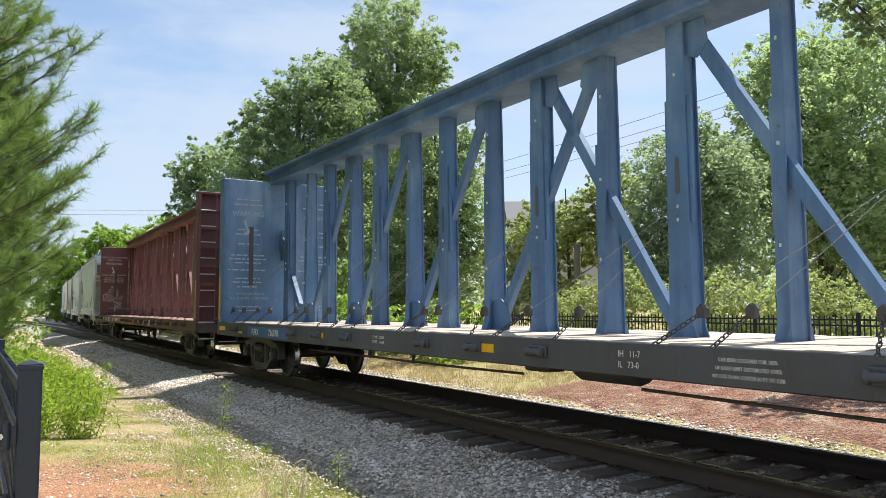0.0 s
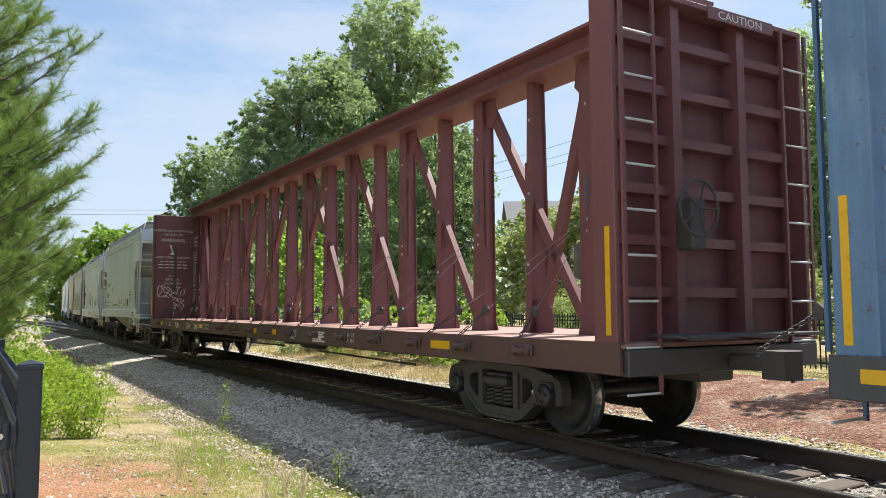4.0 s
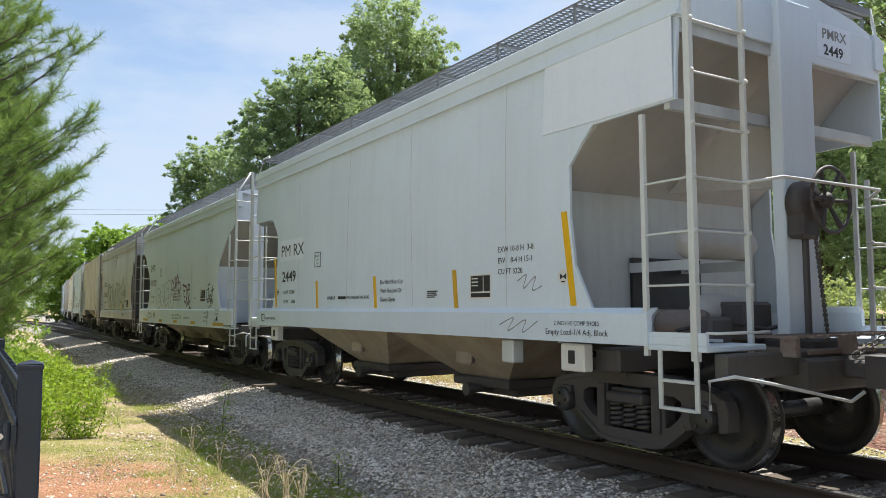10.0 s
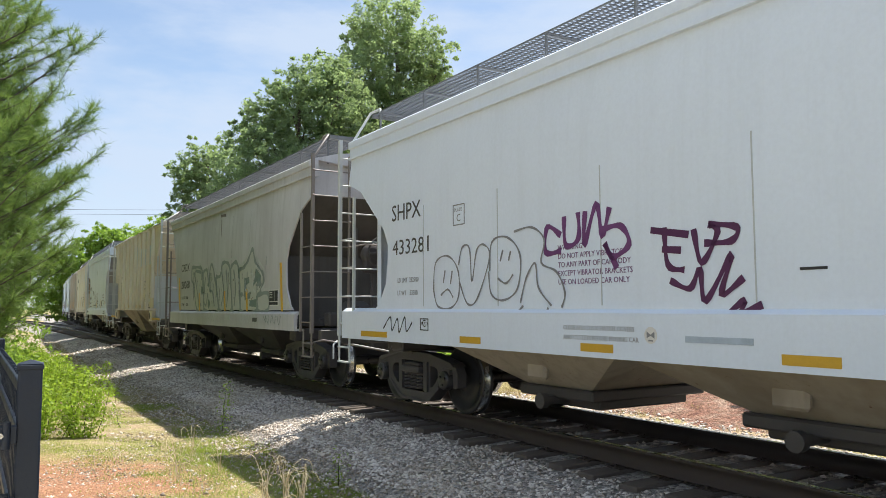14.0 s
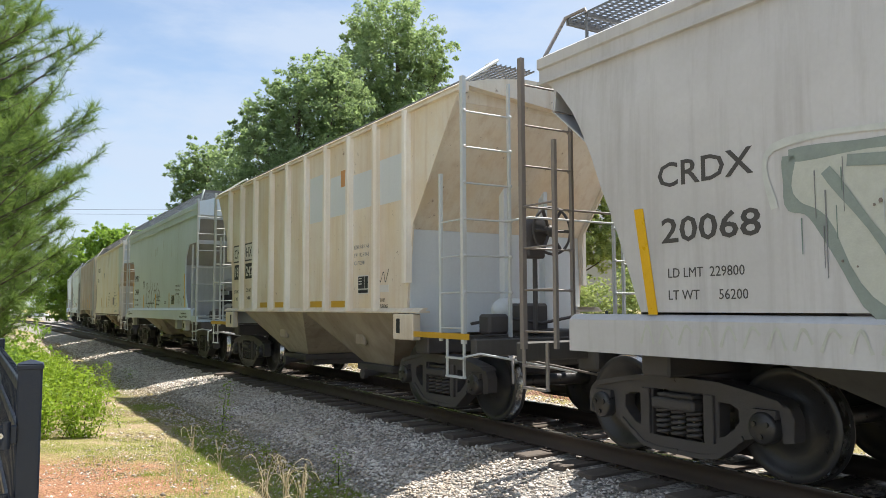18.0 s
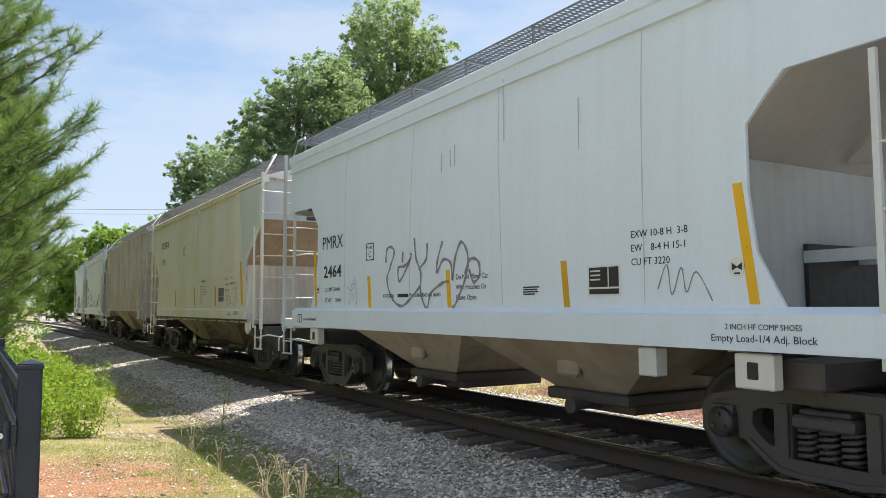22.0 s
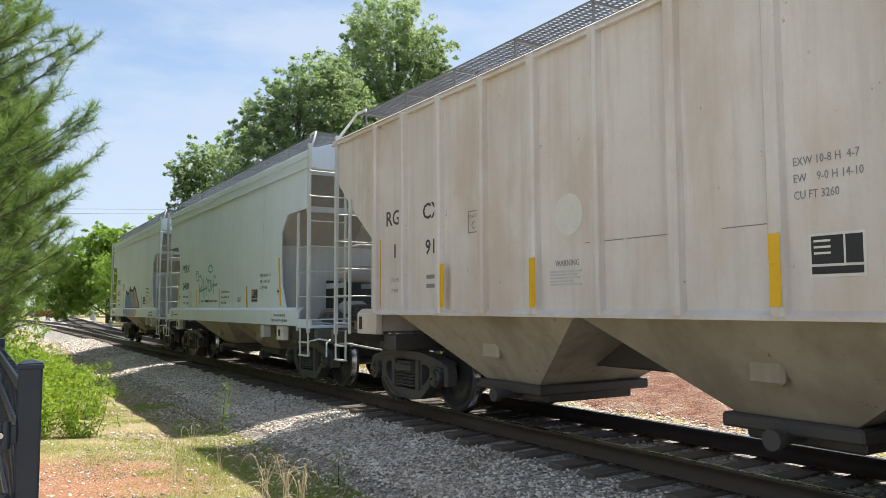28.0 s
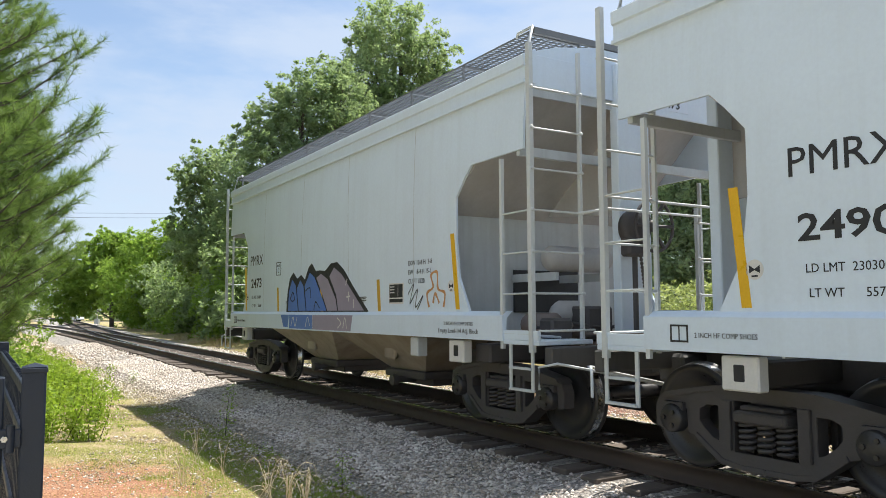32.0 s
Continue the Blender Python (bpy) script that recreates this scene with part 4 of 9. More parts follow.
            for z in (0.58, 0.80):
                g.box(min(xa + e * 0.14, xe), max(xa + e * 0.14, xe), ye - 0.03, ye + 0.03, z, z + 0.022)
            part("sill_step", g, ladder_mat, car, "stirrup step")
        g = G()
        g.tube([(e * (end - 0.26), -0.93, rail_z), (e * (end - 0.05), -0.72, rail_z + 0.04), (e * (end - 0.05), 0.72, rail_z + 0.04), (e * (end - 0.26), 0.93, rail_z)], 0.016, 6)
        part("handrail", g, ladder_mat, car, "end handrail")
        g = G()
        g.tube([(e * (end - 0.12), -1.62, 0.62), (e * (end - 0.12), -1.62, 0.84), (e * (end + 0.02), -1.50, 0.88), (e * (end + 0.10), -1.20, 0.82), (e * (end + 0.14), -0.20, 0.62), (e * (end + 0.20), -0.10, 0.70)], 0.015, 6)
        part("uncoupling_lever", g, ladder_mat, car, "bent uncoupling lever rod")
    e = 1 if brake_front else -1
    g = G().lathe([(0.0, -0.26), (0.11, -0.23), (0.16, -0.15), (0.16, 0.2), (0.12, 0.27), (0.0, 0.3)], 18, "y", (e * 4.9, -0.45, 1.36))
    part("air_reservoir", g, DIRTY_SHADED_END if end_mat is SHADED_END_GREY else end_mat, car, "air brake reservoir tank")
    if end_mat is SHADED_END_GREY:
        g = G().lathe([(0.0, -0.62), (0.11, -0.60), (0.155, -0.53), (0.155, 0.30), (0.11, 0.37), (0.0, 0.39)], 18, "y", (e * 4.72, -0.05, 2.02))
        part("air_reservoir", g, DIRTY_SHADED_END, car, "upper air reservoir tank on brackets")
        g = G().lathe([(0.0, -0.34), (0.12, -0.33), (0.14, -0.26), (0.14, 0.14), (0.05, 0.17), (0.04, 0.42), (0.0, 0.42)], 16, "x", (e * 4.95, -0.85, 1.24))
        part("brake_cylinder", g, GRIME, car, "round brake cylinder with a push rod")
        for y in (-0.55, 0.2):
            part("tank_bracket", G().box(min(e * (knee[0] + 0.03), e * 4.80), max(e * (knee[0] + 0.03), e * 4.80), y - 0.02, y + 0.02, 1.76, 1.86), end_mat, car)
        chain = G()
        for k in range(22):
            zc = 2.0 - 0.042 * k
            chain.lathe([(0.016, -0.012), (0.026, 0.0), (0.016, 0.012)], 8, "x" if k % 2 else "y", (e * (end - 0.14), -0.16 + 0.006 * k, zc))
        part("brake_chain", chain, SOOT_SHADE, car, "rusty hand brake chain")
        # solid black plate paints the shadow of an opening in the end wall
        part("opening_shade", G().box(min(e * (knee[0] + 0.02), e * (knee[0] + 0.06)), max(e * (knee[0] + 0.02), e * (knee[0] + 0.06)), -0.55, 0.5, 1.38, 1.92), BLACK, car, "black plate drawn for the shadowed opening in the end wall")
        pipes = G().tube([(e * (knee[0] + 0.1), -1.3, 1.2), (e * 4.5, -1.25, 1.16), (e * 5.0, -1.3, 1.14), (e * 5.5, -1.1, 1.12)], 0.016, 6)
        part("brake_pipe", pipes, end_mat, car, "bent air brake pipe")
    g = G().box(e * 5.15 - 0.16, e * 5.15 + 0.16, -0.55, -0.15, 1.08, 1.45, 0.03).box(e * 5.3 - 0.12, e * 5.3 + 0.12, -1.15, -0.85, 1.08, 1.32, 0.03)
    g.tube([(e * 5.1, -1.2, 1.2), (e * 5.2, -0.8, 1.28), (e * 5.35, -0.3, 1.2), (e * 5.3, 0.4, 1.3)], 0.02, 6)
    part("brake_valve", g, STEEL, car, "brake valve and pipes")
    g = G()
    cx, cz, cy = e * (end - 0.08), 2.34, (0.0 if end_mat is SHADED_END_GREY else -0.35)
    g.tube([(cx, cy + 0.29 * math.cos(a), cz + 0.29 * math.sin(a)) for a in np.linspace(0, 2 * math.pi, 33)], 0.018, 8, None, False)
    for k in range(6):
        a = k * math.pi / 3
        g.tube([(cx - e * 0.04, cy + 0.05 * math.cos(a), cz + 0.05 * math.sin(a)), (cx, cy + 0.28 * math.cos(a), cz + 0.28 * math.sin(a))], 0.016, 6, 0.024)
    g.lathe([(0.0, -0.12), (0.07, -0.1), (0.07, 0.0), (0.04, 0.03), (0.0, 0.03)], 12, "x", (cx - e * 0.02, cy, cz))
    housing = G().lathe([(0.0, -0.09), (0.15, -0.09), (0.20, -0.05), (0.20, 0.05), (0.15, 0.09), (0.0, 0.09)], 20, "x", (cx - e * 0.17, cy - 0.14, cz - 0.02))
    housing.box(min(cx - e * 0.25, cx - e * 0.09), max(cx - e * 0.25, cx - e * 0.09), cy - 0.30, cy - 0.02, cz - 0.34, cz, 0.03)
    housing.tube([(cx - e * 0.17, cy - 0.14, 1.08), (cx - e * 0.17, cy - 0.14, cz - 0.3)], 0.03, 8)
    part("brake_housing", housing, STEEL, car, "round geared hand brake housing")
    part("brake_wheel", g, STEEL, car, "hand brake wheel and housing")
    # under the sill
    for x0, x1, b0, b1, zb in bays:
        g = G()
        yt, yb = 1.42, 0.78
        zt = sill_z[0] + 0.05
        v = [(x0, -yt, zt), (x1, -yt, zt), (x1, yt, zt), (x0, yt, zt), (b0, -yb, zb), (b1, -yb, zb), (b1, yb, zb), (b0, yb, zb)]
        g.add(v, [(0, 1, 5, 4), (1, 2, 6, 5), (2, 3, 7, 6), (3, 0, 4, 7), (4, 5, 6, 7), (3, 2, 1, 0)])
        bay = part("hopper_bay", g, under, car, "sloping discharge hopper")
        g = G().box(b0 - 0.12, b1 + 0.12, -yb - 0.1, yb + 0.1, zb - 0.10, zb + 0.02, 0.02).box(b0 - 0.02, b1 + 0.02, -yb + 0.1, yb - 0.1, zb - 0.2, zb - 0.08, 0.02)
        g.lathe([(0.05, -yb - 0.28), (0.05, yb + 0.28)], 10, "y", ((b0 + b1) / 2, 0, zb - 0.12))
        g.lathe([(0.085, -yb - 0.30), (0.085, -yb - 0.22)], 10, "y", ((b0 + b1) / 2, 0, zb - 0.12))
        part("outlet_gate", g, STEEL, bay, "discharge outlet gate")
        k = 0.5
        xm0, xm1, ym, zm = x0 + (b0 - x0) * k, x1 + (b1 - x1) * k, yt + (yb - yt) * k, zt + (zb - zt) * k
        g = G().box((xm0 + xm1) / 2 - 0.16, (xm0 + xm1) / 2 + 0.16, -ym - 0.035, -ym + 0.05, zm - 0.13, zm + 0.13, 0.03)
        part("vibrator_bracket", g, under, bay, "vibrator bracket")
    g = G().box(-end + 0.3, end - 0.3, -0.26, 0.26, 0.72, 1.04, 0.02)
    part("centre_sill", g, STEEL, car, "centre sill beam")
    trucks(car, truck)
    return car, centre, truck


def hopper_bays(*spans, z=0.50):
    return [(a, b, (a + b) / 2 - 0.5, (a + b) / 2 + 0.5, z) for a, b in spans]


def curve_wall(y_mid, tuck_top, tuck_low=0.0, z_low=1.4, z_high=4.0):
    def wall(z):
        f = (z - z_low) / (z_high - z_low)
        return y_mid - tuck_top * max(0.0, f - 0.45) ** 2 * 3.3 - tuck_low * max(0.0, 0.25 - f) ** 2 * 16
    return wall


FLAT = curve_wall(1.55, 0.05)
ROUND = curve_wall(1.57, 0.09)
PM_OUTLINE = [(1.38, 4.43), (1.8, 4.20), (2.26, 4.14), (2.76, 4.14), (2.95, 4.31), (3.10, 4.46), (3.115, 5.46), (3.4, 5.46), (3.65, 5.47), (3.9, 5.47)]
CF_OUTLINE = [(1.36, 4.62), (1.45, 4.43), (1.73, 4.23), (2.05, 4.17), (2.26, 4.17), (2.5, 4.31), (2.8, 4.68), (3.11, 5.06), (3.28, 5.50), (3.5, 5.48), (3.72, 5.46)]
DUST_OUTLINE = [(1.36, 4.78, 4.14), (1.45, 4.64, 4.18), (1.73, 4.46, 4.28), (2.05, 4.42, 4.40), (2.26, 4.42, 4.49), (2.5, 4.52, 4.60), (2.8, 4.80, 4.72), (3.11, 5.10, 4.88), (3.28, 5.50, 4.99), (3.5, 5.48, 5.18), (3.72, 5.46, 5.46)]
CREAM_OUTLINE = [(1.38, 4.66), (1.7, 4.58), (2.1, 4.52), (2.38, 4.56), (2.66, 4.9), (3.09, 5.5), (3.4, 5.5), (3.7, 5.5), (3.95, 5.5)]
RIB_OUTLINE = [(1.38, 4.02), (2.0, 4.10), (2.5, 4.18), (3.0, 4.56), (3.5, 4.93), (4.02, 5.32)]
RIB2_OUTLINE = [(1.36, 4.24), (2.0, 4.24), (2.37, 4.25), (2.84, 4.88), (3.29, 5.40), (3.5, 5.6), (4.0, 5.6)]
PM = dict(truck=4.40, sill=5.15, profile=PM_OUTLINE, wall=FLAT, eave=(3.82, 4.17), roof=4.38, board=(0.68, 1.38, 4.44), bays=hopper_bays((-3.2, 0.05), (-0.05, 3.2)), under=HOPPER, upper_end=3.84, knee=(3.9, 2.58), slope_mat=DIRTY_SHADED_END, end_mat=SHADED_END_GREY)
CF = dict(truck=4.30, sill=5.57, profile=CF_OUTLINE, wall=ROUND, eave=(3.66, 3.98), roof=4.18, board=(0.48, 1.18, 4.41), bays=hopper_bays((-3.1, 0.05), (-0.05, 3.1)), under=HOPPER,
          sill_z=(0.95, 1.40), sill_y=1.62, upper_end=3.36, end=6.0, knee=(4.15, 2.38), slope_mat=DIRTY_SHADED_END)

def slide(car, dx):
    """Sets a wagon's body and bogies off along its frame."""
    for ob in car.children:
        ob.matrix_basis = Matrix.Translation((dx, 0, 0)) @ ob.matrix_basis


CARS = {}
CARS["C"] = hopper_car("hopper_wagon", "pale grey covered hopper wagon with a white paint patch", GREY, -48.945, **PM)
CARS["D"] = hopper_car("hopper_wagon", "clean white covered hopper wagon with grey and purple graffiti", WHITE, -61.365, **{**CF, "brake_front": False})
# recesses of the ends and the bays are coloured near black
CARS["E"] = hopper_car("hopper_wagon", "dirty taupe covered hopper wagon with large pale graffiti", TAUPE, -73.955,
                       **{**CF, "profile": DUST_OUTLINE, "sill": 5.0, "truck": 4.2, "sill_z": (1.0, 1.34), "under": SOOT_SHADE, "end_mat": SOOT_SHADE, "slope_mat": SOOT_SHADE, "rear_slope": TAUPE, "ladder_mat": RUST_BROWN})
CARS["F"] = hopper_car("hopper_wagon", "rust-stained tan ribbed hopper wagon", TAN, -86.335, truck=4.16, sill=4.45, profile=RIB_OUTLINE, wall=curve_wall(1.5, 0.0), eave=(4.0, 4.12), roof=4.30,
                       board=(0.3, 0.9, 4.46), bays=hopper_bays((-3.6, 0.0), (-0.05, 3.6), z=0.48), under=HOPPER, ribs=[-4.17 + 0.905 * k for k in range(3)] + [-4.08 + 0.905 * k for k in range(3, 10)], sill_z=(1.33, 1.40), sill_y=1.56,
                       upper_end=3.92, knee=(4.05, 2.45), end=5.72, end_mat=PATCH, slope_mat=TAN, rib_mat=RIB)
CARS["G"] = hopper_car("hopper_wagon", "light grey covered hopper wagon with scrawled line graffiti", GREY_B, -98.865, **PM)
CARS["H"] = hopper_car("hopper_wagon", "yellowed cream covered hopper wagon with grey repair patches", CREAM, -111.515,
                       **{**PM, "sill": 4.6, "profile": CREAM_OUTLINE, "eave": (3.93, 4.08), "roof": 4.30, "board": (0.5, 1.22, 4.50), "sill_z": (1.16, 1.41), "sill_y": 1.58, "ladder_mat": CREAM, "upper_end": 3.2, "knee": (4.60, 2.3), "end_mat": CREAM_END, "slope_mat": RUSTY_SLOPE, "upper_mat": PATCH, "brake_front": False, "under": RUSTY_BAY})
CARS["I"] = hopper_car("hopper_wagon", "streaked beige ribbed hopper wagon", BEIGE, -123.465, truck=4.0, sill=4.6, profile=RIB2_OUTLINE, wall=curve_wall(1.5, 0.0), eave=(3.98, 4.10), roof=4.30,
                       board=(0.4, 1.1, 4.55), bays=hopper_bays((-3.75, 0.0), (-0.05, 3.75), z=0.48), under=HOPPER, ribs=[-4.08] + [-3.27 + 0.925 * k for k in range(9)], sill_z=(1.30, 1.38), sill_y=1.56,
                       upper_end=3.3, knee=(4.1, 2.35), end=5.75)
slide(CARS["I"][0], -0.28)
CARS["J"] = hopper_car("hopper_wagon", "pale grey covered hopper wagon with a teal graffiti tag", GREY_B, -135.895, **PM)
CARS["K"] = hopper_car("hopper_wagon", "pale grey covered hopper wagon with a blue graffiti panel", GREY_B, -148.205, **PM)


# ---- centre-beam flat wagons ----
def centre_beam(label, main, deck_mat, sill_mat, centre, phase, pitch, truck=8.55, planks=False, end_paint=None, clear=(), webbed=True):
    car = thing("centre_beam_wagon", label, "railway wagon", "centre-beam wagons")
    half, nose = 10.65, 10.93
    part("deck", G().box(-half, nose, -1.45, 1.45, 1.03, 1.075, 0.008), deck_mat, car, "worn load deck")
    for k in range(84 if planks else 0):
        x = -half + 0.12 + k * 0.2515
        part("deck_plank", G().box(x, x + 0.235, -1.37, 1.37, 1.076, 1.094 + 0.005 * math.sin(k * 2.7), 0.004), PLANK, car)
    for d in (-1, 1):
        g = G()
        g.prism([(d * 1.46, 1.085), (d * 1.46, 0.80), (d * 1.38, 0.78), (d * 1.38, 0.81), (d * 1.43, 0.83), (d * 1.43, 1.03), (d * 1.38, 1.085)], "x", -half, nose)
        part("side_sill", g, sill_mat, car, "deep steel side sill")
        for k in range(-8, 9):
            x = k * pitch + 0.45 + phase
            if d < 0 and any(abs(x - c) < 0.42 for c in clear):
                continue
            g = G().lathe([(0.0, -0.13), (0.05, -0.125), (0.055, -0.10), (0.035, -0.09), (0.035, 0.09), (0.055, 0.10), (0.05, 0.125), (0.0, 0.13)], 10, "x", (x, d * 1.52, 0.955))
            g.box(x - 0.14, x + 0.14, min(d * 1.46, d * 1.50), max(d * 1.46, d * 1.50), 0.90, 1.02, 0.01)
            part("winch", g, sill_mat, car, "load winch")
    part("top_chord", G().prism([(-0.34, 4.42), (-0.34, 4.455), (-0.24, 4.46), (-0.24, 4.665), (-0.40, 4.69), (-0.40, 4.73), (0.40, 4.73), (0.40, 4.69), (0.24, 4.665), (0.24, 4.46), (0.34, 4.455), (0.34, 4.42)],
                                "x", -half + 0.1, nose - 0.36), main, car, "deep steel top chord")
    for k in range(-8, 9):
        x = k * pitch + phase
        g = G()
        if k % 2 == 0:
            # wide post: tapered face plates on both sides of a box, with side straps at mid height
            for y0, y1 in ((-0.16, -0.14), (0.02, 0.035)):
                g.prism([(x - 0.20, 1.075), (x - 0.20, 1.10), (x - 0.155, 1.22), (x - 0.115, 4.43), (x + 0.115, 4.43), (x + 0.155, 1.22), (x + 0.20, 1.10), (x + 0.20, 1.075)], "y", y0, y1)
            g.prism([(x - 0.12, 1.075), (x - 0.085, 4.43), (x + 0.085, 4.43), (x + 0.12, 1.075)], "y", -0.14, 0.02)
            post = part("post", g, main, car, "wide tapered steel post")
            for q in (-1, 1):
                part("side_strap", G().box(x + q * 0.15 - 0.025, x + q * 0.15 + 0.025, -0.135, -0.095, 2.28, 3.62, 0.004), main, post, "strap beside the post")
            part("keyslot", G().prism([(x - 0.03, 2.62), (x + 0.0, 2.58), (x + 0.03, 2.62), (x + 0.03, 2.96), (x, 3.0), (x - 0.03, 2.96)], "y", -0.164, -0.159), SILL_AND_SHADE, post, "dark keyhole slot")
            for z in (2.30, 2.44, 3.85):
                part("cable_hook", G().box(x - 0.009, x + 0.009, -0.18, -0.16, z, z + 0.035), GALV, post, "bright cable hook")
        else:
            # deep post: narrow flanges with a tapered web between them
            for q in (-1, 1):
                flange = [(q * 0.21, 1.075), (q * 0.21, 1.10), (q * 0.16, 1.24), (q * 0.10, 4.43), (q * 0.082, 4.43), (q * 0.14, 1.24), (q * 0.14, 1.075)]
                g.prism(flange, "x", x - 0.065, x + 0.065)
            post = part("post", g, main, car, "deep steel post with narrow flanges")
            part("post_web", G().prism([(-0.145, 1.075), (0.145, 1.075), (0.085, 4.43), (-0.085, 4.43)], "x", x + 0.02, x + 0.04), main, post, "tapered web plate")
            part("side_strap", G().box(x - 0.095, x - 0.065, -0.13, -0.06, 2.05, 3.35, 0.004), main, post, "strap beside the post")
            for z in (1.95, 2.9, 3.9):
                part("cable_hook", G().box(x - 0.009, x + 0.009, -0.17 + (z - 1.95) * 0.02, -0.145 + (z - 1.95) * 0.02, z, z + 0.035), GALV, post, "bright cable hook")

    def slant(xa, xb, za=4.36, zb=1.16, foot=True):
        dx, dz = xb - xa, zb - za
        ln = math.hypot(dx, dz)
        nx, nz = -dz / ln * 0.068, dx / ln * 0.068
        g = G().prism([(xa - nx, za - nz), (xb - nx, zb - nz), (xb + nx, zb + nz), (xa + nx, za + nz)], "y", -0.075, 0.02)
        brace = part("diagonal_brace", g, main, car, "slanting steel brace")
        e = 1 if dx > 0 else -1
        g = G().prism([(xa - e * 0.14, za + 0.05), (xa + e * 0.22, za + 0.05), (xa + e * 0.26, za - 0.22), (xa + e * 0.12, za - 0.36), (xa - e * 0.04, za - 0.3)], "y", -0.09, -0.077)
        part("gusset", g, main, brace, "rounded gusset plate")
        if foot:
            g = G().prism([(xb + e * 0.16, 1.077), (xb - e * 0.26, 1.077), (xb - e * 0.32, 1.22), (xb - e * 0.26, 1.40), (xb - e * 0.1, 1.52), (xb + e * 0.16, 1.5)], "y", -0.09, -0.077)
            part("gusset", g, main, brace, "rounded gusset plate")

    for k in (0, 2, 4, 6):
        slant(k * pitch + 0.12 + phase, (k + 2) * pitch - 0.14 + phase, foot=False)
        slant((1 - k) * pitch - 0.12 + phase, (-1 - k) * pitch + 0.16 + phase)
    for e in (-1, 1):
        half = nose if e > 0 else 10.65
        if webbed or e > 0:
            slant(e * 8 * pitch + phase - e * 0.02, e * 7 * pitch + phase + e * 0.12)
        else:
            slant(e * (half - 0.34), -7 * pitch + phase - 0.42, 3.12, 1.30)
            part("gusset", G().prism([(-10.30, 3.3), (-10.30, 2.55), (-9.98, 2.66), (-9.9, 2.86)], "y", -0.05, 0.03), main, car, "gusset on the bulkhead")
        # bulkhead: inner sheet, frame, stiffeners
        g = G()
        xi, xo = e * (half - 0.34), e * (half - 0.04)
        g.box(min(xi, xi + e * 0.02), max(xi, xi + e * 0.02), -1.44, 1.44, 1.075, 4.44)
        bulk = part("bulkhead", g, end_paint or main, car, "steel end bulkhead")
        for y in (-1.42, 1.42):
            part("bulkhead_edge", G().box(min(xi, xo), max(xi, xo), y - 0.03, y + 0.03, 0.9, 4.46, 0.008), end_paint or main, bulk)
        part("bulkhead_cap", G().box(min(xi, xo), max(xi, xo), -1.45, 1.45, 4.42, 4.48, 0.008), end_paint or main, bulk)
        for z in (1.55, 2.05, 2.55, 3.05, 3.55, 4.05):
            part("stiffener", G().box(min(xi + e * 0.02, xi + e * 0.16), max(xi + e * 0.02, xi + e * 0.16), -1.39, 1.39, z - 0.05, z + 0.05), main, bulk)
        for y in (-0.5, 0.5):
            part("bulkhead_post", G().box(min(xi + e * 0.02, xi + e * 0.22), max(xi + e * 0.02, xi + e * 0.22), y - 0.06, y + 0.06, 1.0, 4.42), main, bulk)
        for y in (-0.78, 0.78):
            part("lashing_slot", G().box(min(xi - e * 0.03, xi), max(xi - e * 0.03, xi), y - 0.05, y + 0.05, 1.95, 3.35), SILL_AND_SHADE, bulk, "dark slotted strip")
        for y0, y1 in ((-0.205, -0.185), (0.185, 0.205)):
            if webbed:
                g = G().box(min(e * (half - 0.92), e * (half - 0.35)), max(e * (half - 0.92), e * (half - 0.35)), y0, y1, 1.08, 4.43)
                part("end_web", g, end_paint or main, car, "plated end panel of the centre beam")
        for d in (-1, 1):
            g = G()
            xe = e * (half + 0.03)
            stile(g, xe, d * 1.40, 1.1, 4.40, 0.03, 0.04)
            stile(g, xe, d * 0.98, 0.6, 4.40, 0.03, 0.03)
            ladder = part("end_ladder", g, main, car, "end ladder stiles")
            g = G()
            rungs(g, (xe, d * 1.40), (xe, d * 0.98), np.arange(0.62, 4.35, 0.42), 0.013)
            part("ladder_rungs", g, GALV, ladder, "bright worn rungs")
            g = G().box(min(e * (half - 0.17), e * (half - 0.11)), max(e * (half - 0.17), e * (half - 0.11)), d * 1.452 - 0.006, d * 1.452 + 0.006, 1.15, 2.15)
            part("reflector", g, YELLOW, car, "yellow reflective strip")
        g = G().box(min(e * (half - 0.1), e * (half + 0.35)), max(e * (half - 0.1), e * (half + 0.35)), -1.0, 1.0, 1.12, 1.15, 0.005)
        g.box(min(e * (half - 0.3), e * (half + 0.05)), max(e * (half - 0.3), e * (half + 0.05)), -1.4, 1.4, 0.78, 1.02, 0.01)
        part("end_platform", g, STEEL, car, "steel end sill and crossover platform")
        part("coupler", coupler(G(), e * (half + 0.05), e), STEEL, car, "cast steel knuckle coupler")
        g = G()
        cx = e * (half + 0.12)
        g.tube([(cx, -0.5 + 0.27 * math.cos(a), 2.35 + 0.27 * math.sin(a)) for a in np.linspace(0, 2 * math.pi, 25)], 0.014, 6, None, False)
        for k in range(5):
            a = k * 1.2566
            g.tube([(cx, -0.5, 2.35), (cx, -0.5 + 0.27 * math.cos(a), 2.35 + 0.27 * math.sin(a))], 0.011, 5)
        g.box(min(cx, cx - e * 0.2), max(cx, cx - e * 0.2), -0.6, -0.4, 1.95, 2.45, 0.02)
        if e > 0:
            part("brake_wheel", g, STEEL, car, "hand brake wheel and housing")
    part("centre_sill", G().box(-10.55, 10.8, -0.25, 0.25, 0.66, 1.03, 0.02), STEEL, car, "centre sill beam")
